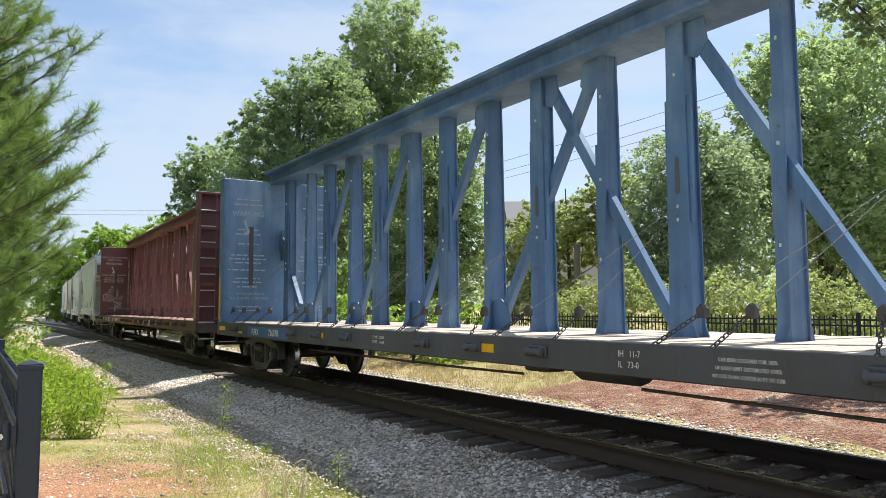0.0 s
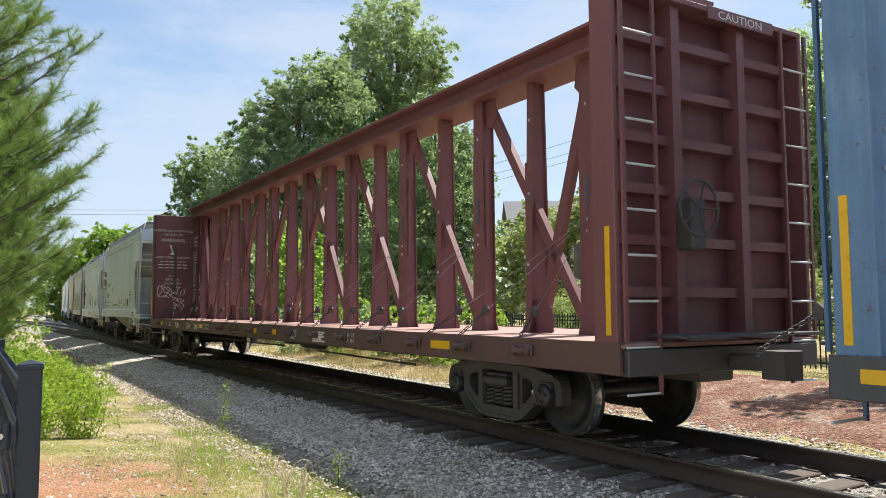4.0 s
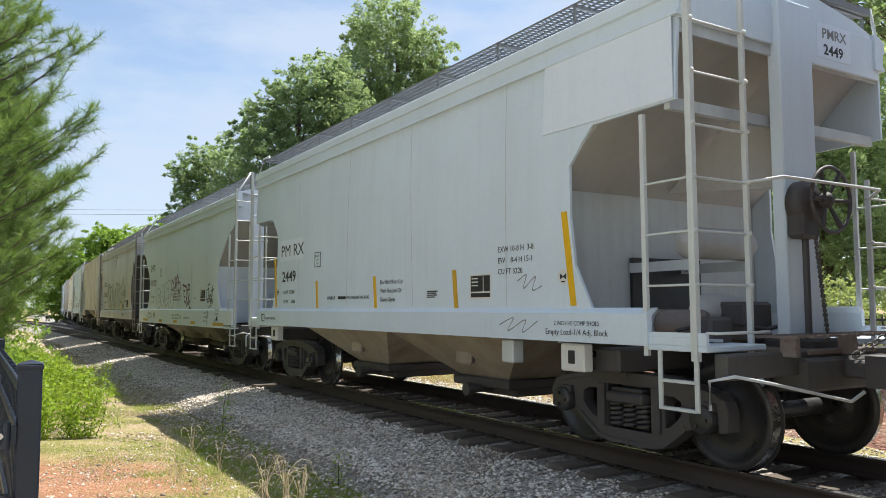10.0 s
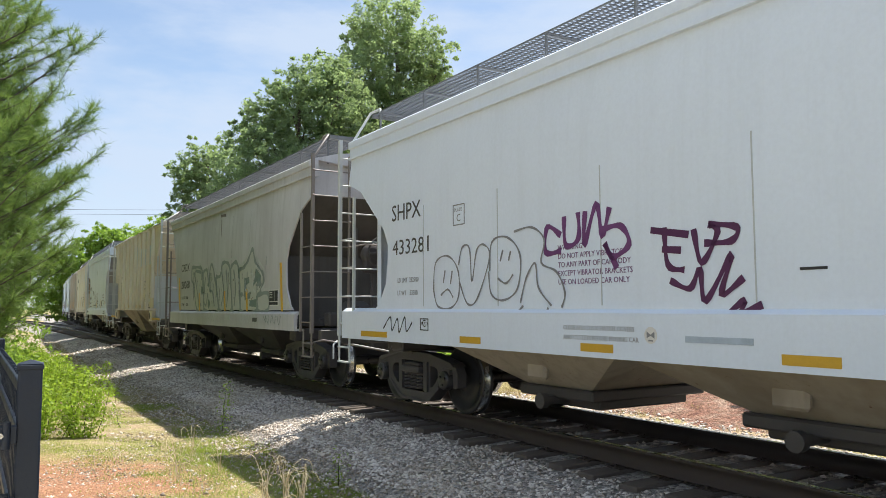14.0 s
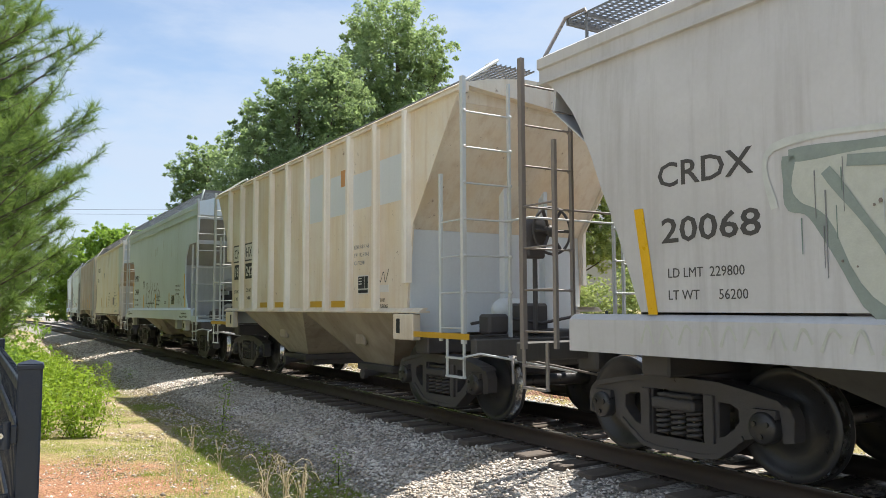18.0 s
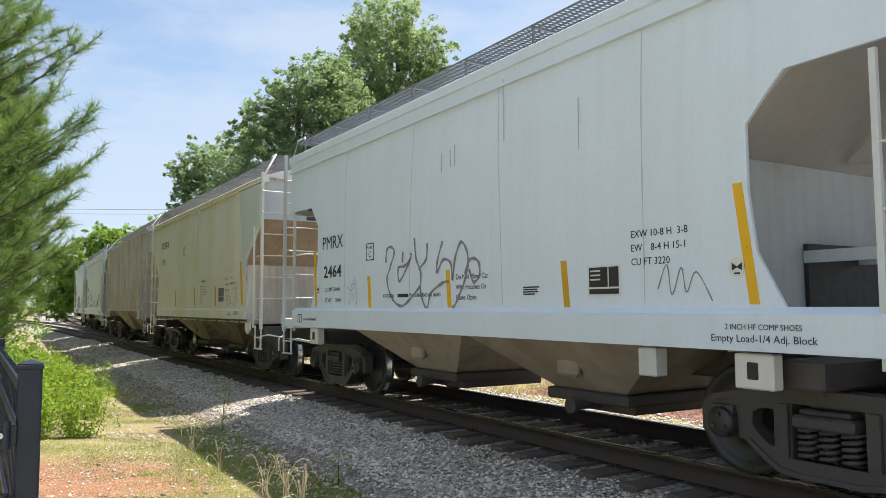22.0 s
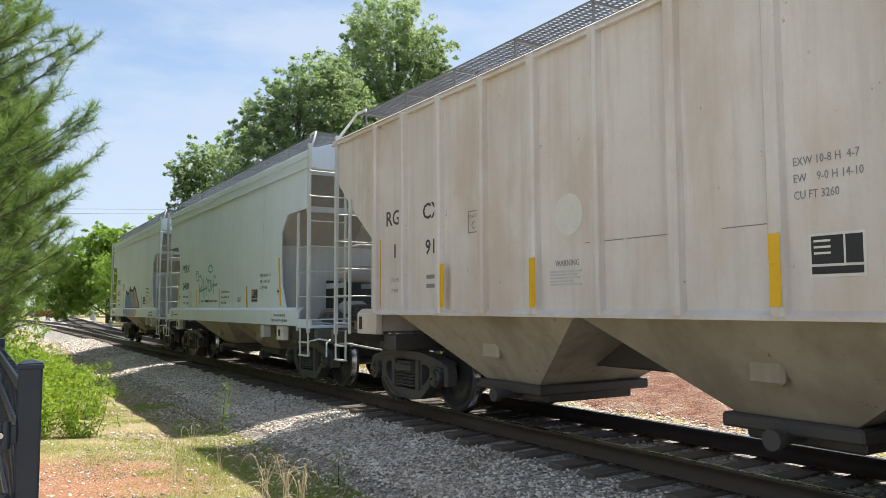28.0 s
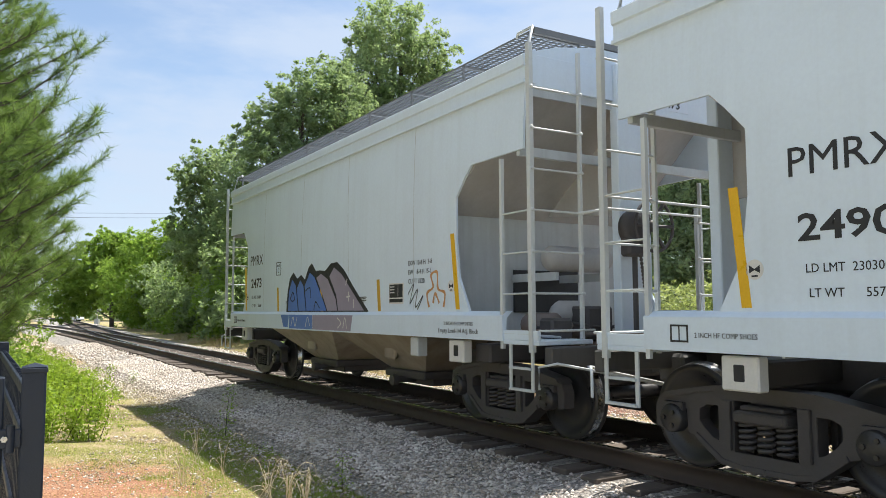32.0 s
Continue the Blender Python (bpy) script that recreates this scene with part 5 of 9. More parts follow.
    for x in np.arange(-9, 9.1, 2.25):
        part("cross_bearer", G().prism([(-1.4, 1.03), (1.4, 1.03), (1.4, 0.85), (0.3, 0.70), (-0.3, 0.70), (-1.4, 0.85)], "x", x - 0.05, x + 0.05), STEEL, car)
    g = G().lathe([(0.0, -0.5), (0.17, -0.47), (0.2, -0.4), (0.2, 0.4), (0.17, 0.47), (0.0, 0.5)], 16, "x", (1.6, -0.62, 0.80))
    g.box(0.3, 0.75, -0.8, -0.5, 0.66, 0.95, 0.03)
    g.tube([(-6.2, -0.9, 0.62), (-1.0, -0.9, 0.62), (0.3, -0.8, 0.62)], 0.018, 6)
    for x in (-5.4, -3.6, -2.2):
        g.box(x - 0.012, x + 0.012, -0.92, -0.88, 0.6, 0.9)
    g.tube([(2.2, -0.8, 0.6), (6.2, -0.9, 0.58)], 0.018, 6)
    part("brake_gear", g, STEEL, car, "brake cylinder, tank and rods")
    # lashing cables run from the deck winches up to the hooks of the wide posts
    rng = random.Random(int(abs(centre) * 10))
    for k in range(-8, 9, 2):
        top = k * pitch + phase
        for reach, z in ((1.55, 2.46), (0.95, 2.46), (-0.25, 2.40)) if k % 4 == 0 else ((1.45, 2.46), (0.55, 2.40)):
            x = top - reach + rng.uniform(-0.12, 0.12)
            a, b = Vector((x, -1.44, 1.09)), Vector((top, -0.18, z))
            knot = a.lerp(b, 0.2)
            cable = part("lashing_cable", G().tube([knot, knot.lerp(b, 0.5) + Vector((0, 0, -0.02)), b], 0.004, 4), MESH, car, "taut steel lashing cable")
            chain = G()
            d = (knot - a).normalized()
            across = (d.cross(Vector((0, 1, 0))).normalized(), d.cross(Vector((1, 0, 0))).normalized())
            count = max(4, int((knot - a).length / 0.046))
            for q in range(count + 1):
                c, w = a.lerp(knot, q / count), across[q % 2]
                chain.tube([c - d * 0.03, c - d * 0.015 + w * 0.017, c + d * 0.015 + w * 0.017, c + d * 0.03, c + d * 0.015 - w * 0.017, c - d * 0.015 - w * 0.017, c - d * 0.03], 0.0065, 4, None, False)
            chain.prism([(knot.x - 0.035, knot.z - 0.05), (knot.x + 0.035, knot.z - 0.05), (knot.x + 0.045, knot.z + 0.03), (knot.x, knot.z + 0.07), (knot.x - 0.045, knot.z + 0.03)], "y", knot.y - 0.03, knot.y + 0.03)
            part("chain", chain, STEEL, cable, "dark chain end")
    trucks(car, truck)
    return car, centre, truck


CARS["A"] = centre_beam("chalky blue centre-beam lumber wagon, empty", BLUE, DECK, SILL_AND_SHADE, -7.60, -0.20, 1.175, planks=True, end_paint=BLUE_PALE, clear=(-7.7, -7.2, -6.6, -2.1, 2.8, 4.0), webbed=False)
CARS["B"] = centre_beam("oxide red centre-beam lumber wagon, empty", RED, DECK_RED, SILL_RED, -31.115, -0.22, 1.166, clear=(-8.2, -7.4, -6.6, -5.3, -4.5, -3.3))


# ---- trees and plants ----
def leaves(rng, centres, radii, per, size, flat=0.75, droop=0.0):
    """Many small pointed leaves round clump centres. Returns vertices (n*4, 3) and faces."""
    n = len(centres) * per
    c = np.repeat(np.asarray(centres, float), per, 0)
    r = np.repeat(np.asarray(radii, float), per)[:, None]
    d = rng.standard_normal((n, 3))
    d /= np.linalg.norm(d, axis=1)[:, None]
    p = c + d * r * np.array([1, 1, flat]) * rng.random((n, 1)) ** 0.42
    p[:, 2] -= droop * rng.random(n)
    a = rng.standard_normal((n, 3))
    a[:, 2] *= 0.7
    a /= np.linalg.norm(a, axis=1)[:, None]
    b = np.cross(a, rng.standard_normal((n, 3)))
    b /= np.linalg.norm(b, axis=1)[:, None]
    s = size * (0.6 + 0.8 * rng.random((n, 1)))
    bend = np.cross(a, b) * s * 0.15
    v = np.stack([p - a * s, p + b * s * 0.5 + bend, p + a * s, p - b * s * 0.5 + bend], 1)
    return v.reshape(-1, 3), np.arange(n * 4).reshape(-1, 4)


def tree(name, label, category, trunk_at, blobs, mat, leaf_size, clumps, per, seed, trunk_r=0.3, bark=BARK, group="", droop=0.0, rough=1.0):
    """A tapered trunk, limbs to the larger masses, and a crown of small leaves with gaps."""
    rng = np.random.default_rng(seed)
    x, y, z = trunk_at
    top = max(b[2] for b in blobs)
    tr = thing(name, label, category, group)
    tr.location = (x, y, z)
    wood = G()
    mid = Vector((sum(b[0] for b in blobs) / len(blobs), sum(b[1] for b in blobs) / len(blobs), 0))
    lean = [Vector((x, y, z - 0.3)), Vector((x * 0.9 + mid.x * 0.1, y * 0.9 + mid.y * 0.1, z + (top - z) * 0.3)),
            Vector((x * 0.65 + mid.x * 0.35, y * 0.65 + mid.y * 0.35, z + (top - z) * 0.6)), Vector((x * 0.4 + mid.x * 0.6, y * 0.4 + mid.y * 0.6, top))]
    off = Vector((x, y, z))
    wood.tube([p - off for p in lean], trunk_r, 9, trunk_r * 0.18)
    centres, radii = [], []
    for bx, by, bz, br in blobs:
        goal = Vector((bx, by, bz))
        k = min(max((bz - z) / (top - z) - 0.25, 0.12), 0.9) * 3
        i = min(int(k), 2)
        start = lean[i].lerp(lean[i + 1], k - i)
        bendp = start.lerp(goal, 0.5) + Vector((rng.uniform(-1, 1), rng.uniform(-1, 1), rng.uniform(-0.2, 0.8))) * br * 0.3
        wood.tube([start - off, bendp - off, goal - off], trunk_r * 0.32, 6, trunk_r * 0.06)
        m = max(8, int(3.6 * clumps * br * br))
        d = rng.standard_normal((m, 3))
        d /= np.linalg.norm(d, axis=1)[:, None]
        cc = np.array([bx, by, bz]) + d * br * np.array([1.0, 1.25, 0.95]) * (0.30 + 0.82 * rng.random((m, 1)) ** 0.6)
        cc += 0.11 * br * rng.standard_normal((m, 3)) * rough
        centres += list(cc)
        radii += list(br * (0.09 + 0.20 * rng.random(m) ** 1.5))
        for q in cc[:: max(1, m // 7)]:
            wood.tube([goal - off, Vector(q) - off], trunk_r * 0.07, 4, trunk_r * 0.02)
    v, f = leaves(rng, centres, radii, max(8, int(per / 3.6)), leaf_size, 0.8, droop)
    part("trunk", wood, bark, tr, "bark-covered trunk with limbs")
    part("crown", soup("crown", v - np.array([x, y, z]), f), mat, tr, "leafy crown with gaps")
    return tr


tree("tulip_tree", "tall tulip tree in full leaf beyond the track", "tree", (-3.5, 58, 0.3),
     [(-4.1, 58, 23.0, 2.6), (-6.3, 58, 21.7, 1.7), (-1.4, 58, 21.2, 2.2), (-5.6, 57, 19.3, 2.6), (-2.7, 59, 18.6, 2.6), (-0.5, 58, 19.2, 1.3), (-6.2, 58, 15.5, 3.3),
      (-1.9, 58, 14.6, 3.2), (-4.9, 57, 11.1, 4.2), (-0.6, 58, 10.2, 3.0), (-4.0, 58, 5.8, 4.5)], LEAF_TULIP, 0.115, 9, 145, 21, 0.42)
tree("oak_tree", "broad green oak tree in full leaf beyond the track", "tree", (-9.6, 52, 0.2),
     [(-8.3, 52, 17.0, 2.0), (-10.7, 52, 15.9, 1.8), (-7.2, 51, 15.2, 2.3), (-12.2, 52, 14.1, 1.8), (-9.5, 53, 13.2, 2.9), (-13.4, 52, 13.0, 1.5), (-12.2, 51, 10.9, 2.6),
      (-7.9, 52, 10.1, 3.4), (-10.2, 51, 7.4, 3.7), (-6.7, 52, 5.4, 3.8), (-13.7, 52, 8.5, 2.3)], LEAF_OAK, 0.11, 10, 140, 22, 0.4)
tree("maple_tree", "young green maple tree at the wood's edge", "tree", (-18.5, 60, -0.2),
     [(-19.0, 60, 13.3, 1.5), (-20.1, 60, 12.0, 1.4), (-17.4, 60, 12.2, 1.8), (-19.8, 60, 10.2, 1.6), (-17.6, 60, 9.2, 2.2), (-20.7, 60, 8.2, 1.3), (-18.9, 60, 6.1, 2.6),
      (-16.2, 60, 5.6, 2.7)], LEAF_TULIP, 0.12, 11, 120, 23, 0.28)
tree("cedar_tree", "dark grey-green cedar tree behind the garden fence", "tree", (10.0, 30, 0.9),
     [(10.0, 30, 8.1, 1.0), (9.1, 30, 6.8, 1.5), (10.4, 30, 6.1, 1.8), (8.6, 30, 5.0, 1.3), (10.6, 30, 3.9, 2.0), (9.0, 30, 3.2, 1.6), (11.4, 30, 6.8, 1.3), (7.6, 30, 4.6, 0.7),
      (8.1, 30, 2.3, 1.1)], LEAF_CEDAR, 0.085, 30, 75, 24, 0.25, droop=0.25)
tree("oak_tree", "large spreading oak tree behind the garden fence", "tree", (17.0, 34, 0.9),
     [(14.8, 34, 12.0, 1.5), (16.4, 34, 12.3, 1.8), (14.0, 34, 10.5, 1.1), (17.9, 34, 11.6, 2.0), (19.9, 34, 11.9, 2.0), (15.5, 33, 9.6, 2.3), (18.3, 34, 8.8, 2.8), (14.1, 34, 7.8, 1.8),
      (16.4, 33, 6.2, 2.8), (19.6, 34, 5.7, 3.0), (13.8, 34, 5.0, 2.0), (17.5, 33, 3.4, 2.3), (22.4, 34, 9.0, 3.0), (23.0, 34, 4.5, 3.0)], LEAF_SUNLIT_OAK, 0.10, 15, 85, 25, 0.4)
tree("oak_tree", "dark branch-ended oak tree that overhangs the track", "tree", (13.2, 17.5, 0.4),
     [(8.7, 16, 7.9, 0.5), (9.3, 16, 7.6, 0.6), (8.5, 16, 8.3, 0.6), (9.9, 16, 8.1, 0.8), (11.5, 16.5, 8.5, 1.3), (13.0, 17.5, 9.0, 1.5), (14.5, 18, 8.0, 1.5)], LEAF_OAK, 0.07, 40, 60, 26, 0.25)
tree("hickory_tree", "dark green hickory tree beyond the track", "tree", (-0.4, 42, 0.5),
     [(-0.7, 42, 11.4, 1.6), (1.2, 42, 9.9, 1.4), (-2.0, 42, 9.0, 1.9), (0.5, 42, 7.4, 2.2), (-1.4, 42, 5.2, 2.5), (1.7, 42, 4.9, 1.9), (-0.1, 42, 2.7, 2.4), (-2.9, 42, 3.4, 2.2)],
     LEAF_OAK, 0.11, 15, 85, 27, 0.26)
tree("elder_bush", "yellow-green scrub of young trees by the fence", "bush", (6.0, 36, 0.7),
     [(4.2, 36, 5.2, 1.0), (5.8, 36, 5.5, 1.2), (7.4, 36, 6.5, 1.1), (8.5, 36, 7.0, 1.2), (6.6, 36, 4.4, 1.3), (4.4, 36, 3.3, 1.3), (8.2, 36, 4.4, 1.3), (3.1, 36, 3.9, 1.1), (5.7, 36, 2.0, 1.3),
      (3.1, 36, 1.7, 1.2)], LEAF_HEDGE, 0.12, 22, 55, 28, 0.14)
tree("lime_tree", "bright sunlit green tree at the far bend", "tree", (-41.5, 95, -0.5),
     [(-42.6, 95, 10.0, 1.8), (-40.1, 95, 9.4, 2.0), (-44.6, 95, 8.0, 2.1), (-41.1, 95, 6.0, 3.2), (-37.6, 95, 8.6, 2.2), (-44.5, 95, 3.9, 2.8), (-38.2, 95, 4.6, 3.2), (-47.4, 95, 6.0, 2.5),
      (-48.0, 95, 2.5, 2.5)], LEAF_LIME, 0.18, 10, 85, 29, 0.3)
tree("oak_tree", "green oak tree leaning over the far track", "tree", (-25.5, 75, -0.3),
     [(-27.5, 75, 8.3, 2.0), (-25.3, 75, 7.8, 2.2), (-28.0, 75, 5.0, 2.5), (-24.6, 75, 4.4, 2.8), (-26.8, 75, 2.2, 2.2), (-29.6, 75, 2.8, 1.9), (-21.9, 75, 5.0, 2.8), (-22.9, 75, 1.7, 2.2),
      (-32.0, 80, 7.5, 2.2), (-33.0, 80, 4.0, 3.0), (-31.0, 80, 1.5, 2.5)], LEAF_LIME, 0.16, 10, 85, 30, 0.3)
tree("holly_bush", "dense dark green holly bush beside the track", "bush", (-15.4, 55, 0.0),
     [(-16.1, 55, 4.8, 1.6), (-14.8, 55, 3.2, 2.0), (-17.2, 55, 1.6, 1.6), (-13.6, 55, 1.6, 1.8), (-11.5, 50, 2.5, 2.0), (-9.0, 47, 2.2, 2.0), (-6.0, 45, 2.4, 2.0)], LEAF_OAK, 0.16, 16, 60, 31, 0.18)


def hedge_row():
    rng = np.random.default_rng(41)
    for i in range(15):
        s, u = -21.5 + i * 1.9 + rng.uniform(-0.3, 0.3), 10.6 + rng.uniform(-0.4, 0.9)
        x, y = line(s, u)
        x, y, h = float(x), float(y), rng.uniform(1.3, 2.3)
        blobs = [(x + rng.uniform(-0.7, 0.7), y + rng.uniform(-0.7, 0.7), 0.2 + h * f, rng.uniform(0.5, 0.75)) for f in (0.2, 0.35, 0.55, 0.75, 0.95)]
        tree("azalea_bush", "loose olive-green azalea bush behind the fence", "bush", (x, y, 0.1), blobs, LEAF_HEDGE, 0.055, 70, 34, 100 + i, 0.04, TWIG, "hedge along the fence")


hedge_row()


def far_woods():
    """The wooded horizon that closes the place all round."""
    rng = np.random.default_rng(51)
    cs, rs = [], []
    for i in range(520):
        a = rng.uniform(-math.pi, math.pi)
        d = rng.uniform(125, 190)
        x, y = d * math.sin(a), d * math.cos(a)
        s, u = along([x], [y])
        if -0.9 < a < 1.0 and abs(u[0]) < 12:
            continue
        h = rng.uniform(6, 13)
        for f in (0.15, 0.4, 0.65, 0.9):
            cs.append((x + rng.uniform(-3, 3), y + rng.uniform(-3, 3), h * f))
            rs.append(rng.uniform(2.2, 4.2))
    for i in range(70):
        x, y, h = rng.uniform(-135, -45), rng.uniform(160, 174), rng.uniform(7, 12)
        if abs(along([x], [y])[1][0]) > 3.5:
            for f in (0.05, 0.2, 0.4, 0.65, 0.9):
                cs.append((x + rng.uniform(-2, 2), y + rng.uniform(-2, 2), h * f))
                rs.append(rng.uniform(1.8, 3.4))
    v, f = leaves(rng, cs, rs, 42, 0.55)
    tagged(part("far_woods", soup("far_woods", v, f), LEAF_OAK), "continuous wall of distant green woods", "woods", kind="stuff")


far_woods()


# ---- pine at the near side ----
def pine(at, height, seed, base_r, shape, label, first=0.5):
    rng = np.random.default_rng(seed)
    tr = thing("pine_tree", label, "tree")
    tr.location = at
    wood, nv = G(), []
    wood.tube([(0, 0, -0.3), (0.1, 0, height * 0.5), (0.05, 0.05, height)], base_r, 10, 0.03)
    twigs = []
    z = first
    while z < height - 0.3:
        for j in range(rng.integers(6, 9)):
            a = rng.uniform(0, 2 * math.pi)
            reach = shape(z / height) * rng.uniform(0.6, 1.05)
            tip = Vector((math.cos(a) * reach, math.sin(a) * reach, z + reach * rng.uniform(0.3, 0.8)))
            start = Vector((0, 0, z))
            bend = start.lerp(tip, 0.55) + Vector((0, 0, -0.12 * reach))
            wood.tube([start, bend, tip], 0.028, 5, 0.006)
            m = max(3, int(reach * (8.2 if z < 7.0 else 3.0)))
            for q in range(m):
                f = rng.uniform(0.25, 1.0)
                p = start.lerp(bend, f / 0.55) if f < 0.55 else bend.lerp(tip, (f - 0.55) / 0.45)
                d = Vector((math.cos(a + rng.uniform(-1.2, 1.2)), math.sin(a + rng.uniform(-1.2, 1.2)), rng.uniform(0.35, 1.3))).normalized()
                e = p + d * rng.uniform(0.22, 0.55)
                wood.tube([p, e], 0.006, 4, 0.003, False)
                twigs.append((p, e))
            twigs.append((bend.lerp(tip, 0.75), tip + (tip - bend).normalized() * 0.15))
        z += rng.uniform(0.17, 0.27)
    p0 = np.array([t[0] for t in twigs])
    p1 = np.array([t[1] for t in twigs])
    per = 62
    n = len(twigs) * per
    k = np.repeat(np.arange(len(twigs)), per)
    w = rng.random((n, 1)) ** 0.7
    base = p0[k] + (p1 - p0)[k] * w
    axis = (p1 - p0)[k]
    axis /= np.linalg.norm(axis, axis=1)[:, None]
    d = axis * 0.7 + 0.62 * rng.standard_normal((n, 3))
    d /= np.linalg.norm(d, axis=1)[:, None]
    length = 0.195 * (0.7 + 0.6 * rng.random((n, 1)))
    side = np.cross(d, rng.standard_normal((n, 3)))
    side /= np.linalg.norm(side, axis=1)[:, None]
    v = np.stack([base - side * 0.0044, base + side * 0.0044, base + d * length], 1)
    part("trunk", wood, BARK, tr, "rough bark trunk with branches")
    part("needles", soup("needles", v.reshape(-1, 3), np.arange(n * 3).reshape(-1, 3)), NEEDLE, tr, "long green needle tufts")
    return tr


pine((-8.6, 12.2, -0.4), 12.5, 61, 0.15, lambda f: min(2.88 * (1 - f) ** 0.30, 1.6 + 7.0 * f), "young loblolly pine with long green needles")
pine((-10.7, 16.6, -0.45), 8.5, 64, 0.11, lambda f: 2.6 * (1 - f) ** 0.6 + 0.2, "slender pine behind the weeds", 2.2)
pine((-13.3, 22.0, -0.5), 9.0, 62, 0.12, lambda f: 2.9 * (1 - f) ** 0.7 + 0.2, "smaller pine at the edge of the track", 2.3)
pine((-19.2, 31.0, -0.5), 9.5, 63, 0.12, lambda f: 3.0 * (1 - f) ** 0.7 + 0.2, "distant pine beside the track", 2.6)
# three oaks out of view, added to dim sky light on the far wagons
for i, (x, y) in enumerate(((-24.5, 33.0), (-33.5, 45.5), (-44.0, 58.0))):
    tree("oak_tree", "oak tree added out of view to shade the far wagons", "tree", (x, y, -0.6), [(x + 1.6 * math.sin(k * 2.1 + i), y + 1.6 * math.cos(k * 2.1 + i), 2.0 + 1.15 * k, 2.5 - 0.16 * k) for k in range(8)],
         LEAF_OAK, 0.17, 8, 55, 800 + i, 0.22, group="oaks beside the pines")


def shade_trees():
    """Unseen trees added on the line's near side, behind the pines, to block sky."""
    rng = np.random.default_rng(69)
    for i, (s, u) in enumerate(((-24, -13), (-33, -11.5), (-42, -12), (-51, -12.5), (-60, -13.5), (-70, -15), (-30, -18), (-46, -19), (-63, -20), (-17, -14), (-21, -19))):
        x, y = (float(q) for q in line(s, u))
        h = rng.uniform(14.5, 17.5)
        blobs = [(x + rng.uniform(-1.8, 1.8), y + rng.uniform(-1.8, 1.8), -0.4 + h * f, rng.uniform(2.3, 3.0) * (1.15 - 0.4 * f)) for f in (0.08, 0.16, 0.25, 0.34, 0.44, 0.54, 0.64, 0.75, 0.86, 0.95)]
        tree("oak_tree", "oak tree added out of view to shade the far wagons", "tree", (x, y, -0.6), blobs, LEAF_OAK, 0.3, 7, 46, 820 + i, 0.2, group="oaks beside the pines")


shade_trees()


def understory():
    """Dense brush at the foot of the far wood, beyond the siding."""
    rng = np.random.default_rng(66)
    for i in range(17):
        s = -38 - i * 3.9
        x, y = line(s, 6.3 + rng.uniform(0, 2.2))
        x, y, h = float(x), float(y), rng.uniform(4.2, 6.6)
        blobs = [(x + rng.uniform(-1.7, 1.7), y + rng.uniform(-1.7, 1.7), -0.3 + h * f, rng.uniform(1.3, 1.9)) for f in (0.12, 0.2, 0.35, 0.5, 0.65, 0.85)]
        tree("brush_thicket", "dense leafy brush at the edge of the wood", "bush", (x, y, -0.5), blobs, LEAF_LIME if i % 3 == 0 else LEAF_TULIP, 0.15, 9, 46, 700 + i, 0.08, TWIG, "brush along the wood")


understory()


def low_brush():
    rng = np.random.default_rng(67)
    for i in range(20):
        s = -20 - i * 3.1
        x, y = line(s, 5.6 + rng.uniform(0, 1.2))
        x, y, h = float(x), float(y), rng.uniform(1.4, 3.0)
        z = float(ground_height([x], [y])[0][0])
        blobs = [(x + rng.uniform(-1.1, 1.1), y + rng.uniform(-1.1, 1.1), z + h * f, rng.uniform(0.6, 0.95)) for f in (0.1, 0.2, 0.4, 0.6, 0.8)]
        tree("bramble_bush", "low tangled green brush at the foot of the bank", "bush", (x, y, z), blobs, LEAF_OAK if i % 2 else LEAF_LIME, 0.085, 26, 40, 760 + i, 0.03, TWIG, "low brush by the track")


low_brush()


# ---- weeds, grass and straw ----
def weeds(name, label, places, height, mat, seed, leaf_size, per, stems=7, group=""):
    for i, (x, y, z, k) in enumerate(places):
        rng = np.random.default_rng(seed + i)
        th = thing(name, label, "weed", group)
        th.location = (x, y, z)
        cs = []
        for _ in range(max(1, int(stems * k))):
            a, r = rng.uniform(0, 6.28), rng.uniform(0.02, 0.30) * k
            h = height * rng.uniform(0.6, 1.1)
            p0 = Vector((math.cos(a) * r, math.sin(a) * r, -0.03))
            p1 = Vector((math.cos(a) * r * 2.2, math.sin(a) * r * 2.2, h))
            part("stem", G().tube([p0, p0.lerp(p1, 0.5) + Vector((rng.uniform(-0.04, 0.04), rng.uniform(-0.04, 0.04), 0)), p1], 0.006, 4, 0.002, False), TWIG, th)
            for f in np.linspace(0.04, 1.0, 8):
                cs.append(p0.lerp(p1, float(f)))
        v, f = leaves(rng, [tuple(c) for c in cs], [0.10 + 0.09 * rng.random() for _ in cs], per, leaf_size, 0.75)
        part("leaves", soup("leaves", v, f), mat, th, "bright green leaves")


weed_rng = np.random.default_rng(71)
bank = []
for _ in range(46):
    s, u = weed_rng.uniform(-26, -11.5), weed_rng.uniform(-6.6, -4.55)
    x, y = line(s, u)
    bank.append((float(x), float(y), float(ground_height([x], [y])[0][0]), weed_rng.uniform(0.7, 1.2)))
weeds("weed_bush", "bright green leafy weeds at the ballast's foot", bank, 0.66, WEED, 300, 0.027, 24, 9, "weeds along the ballast")
tall = []
for _ in range(34):
    s, u = weed_rng.uniform(-25, -14), weed_rng.uniform(-9.2, -6.3)
    x, y = line(s, u)
    tall.append((float(x), float(y), float(ground_height([x], [y])[0][0]), weed_rng.uniform(0.8, 1.3)))
weeds("weed_bush", "tall yellow-green weeds under the pines", tall, 0.95, WEED, 340, 0.03, 22, 8, "weeds along the ballast")
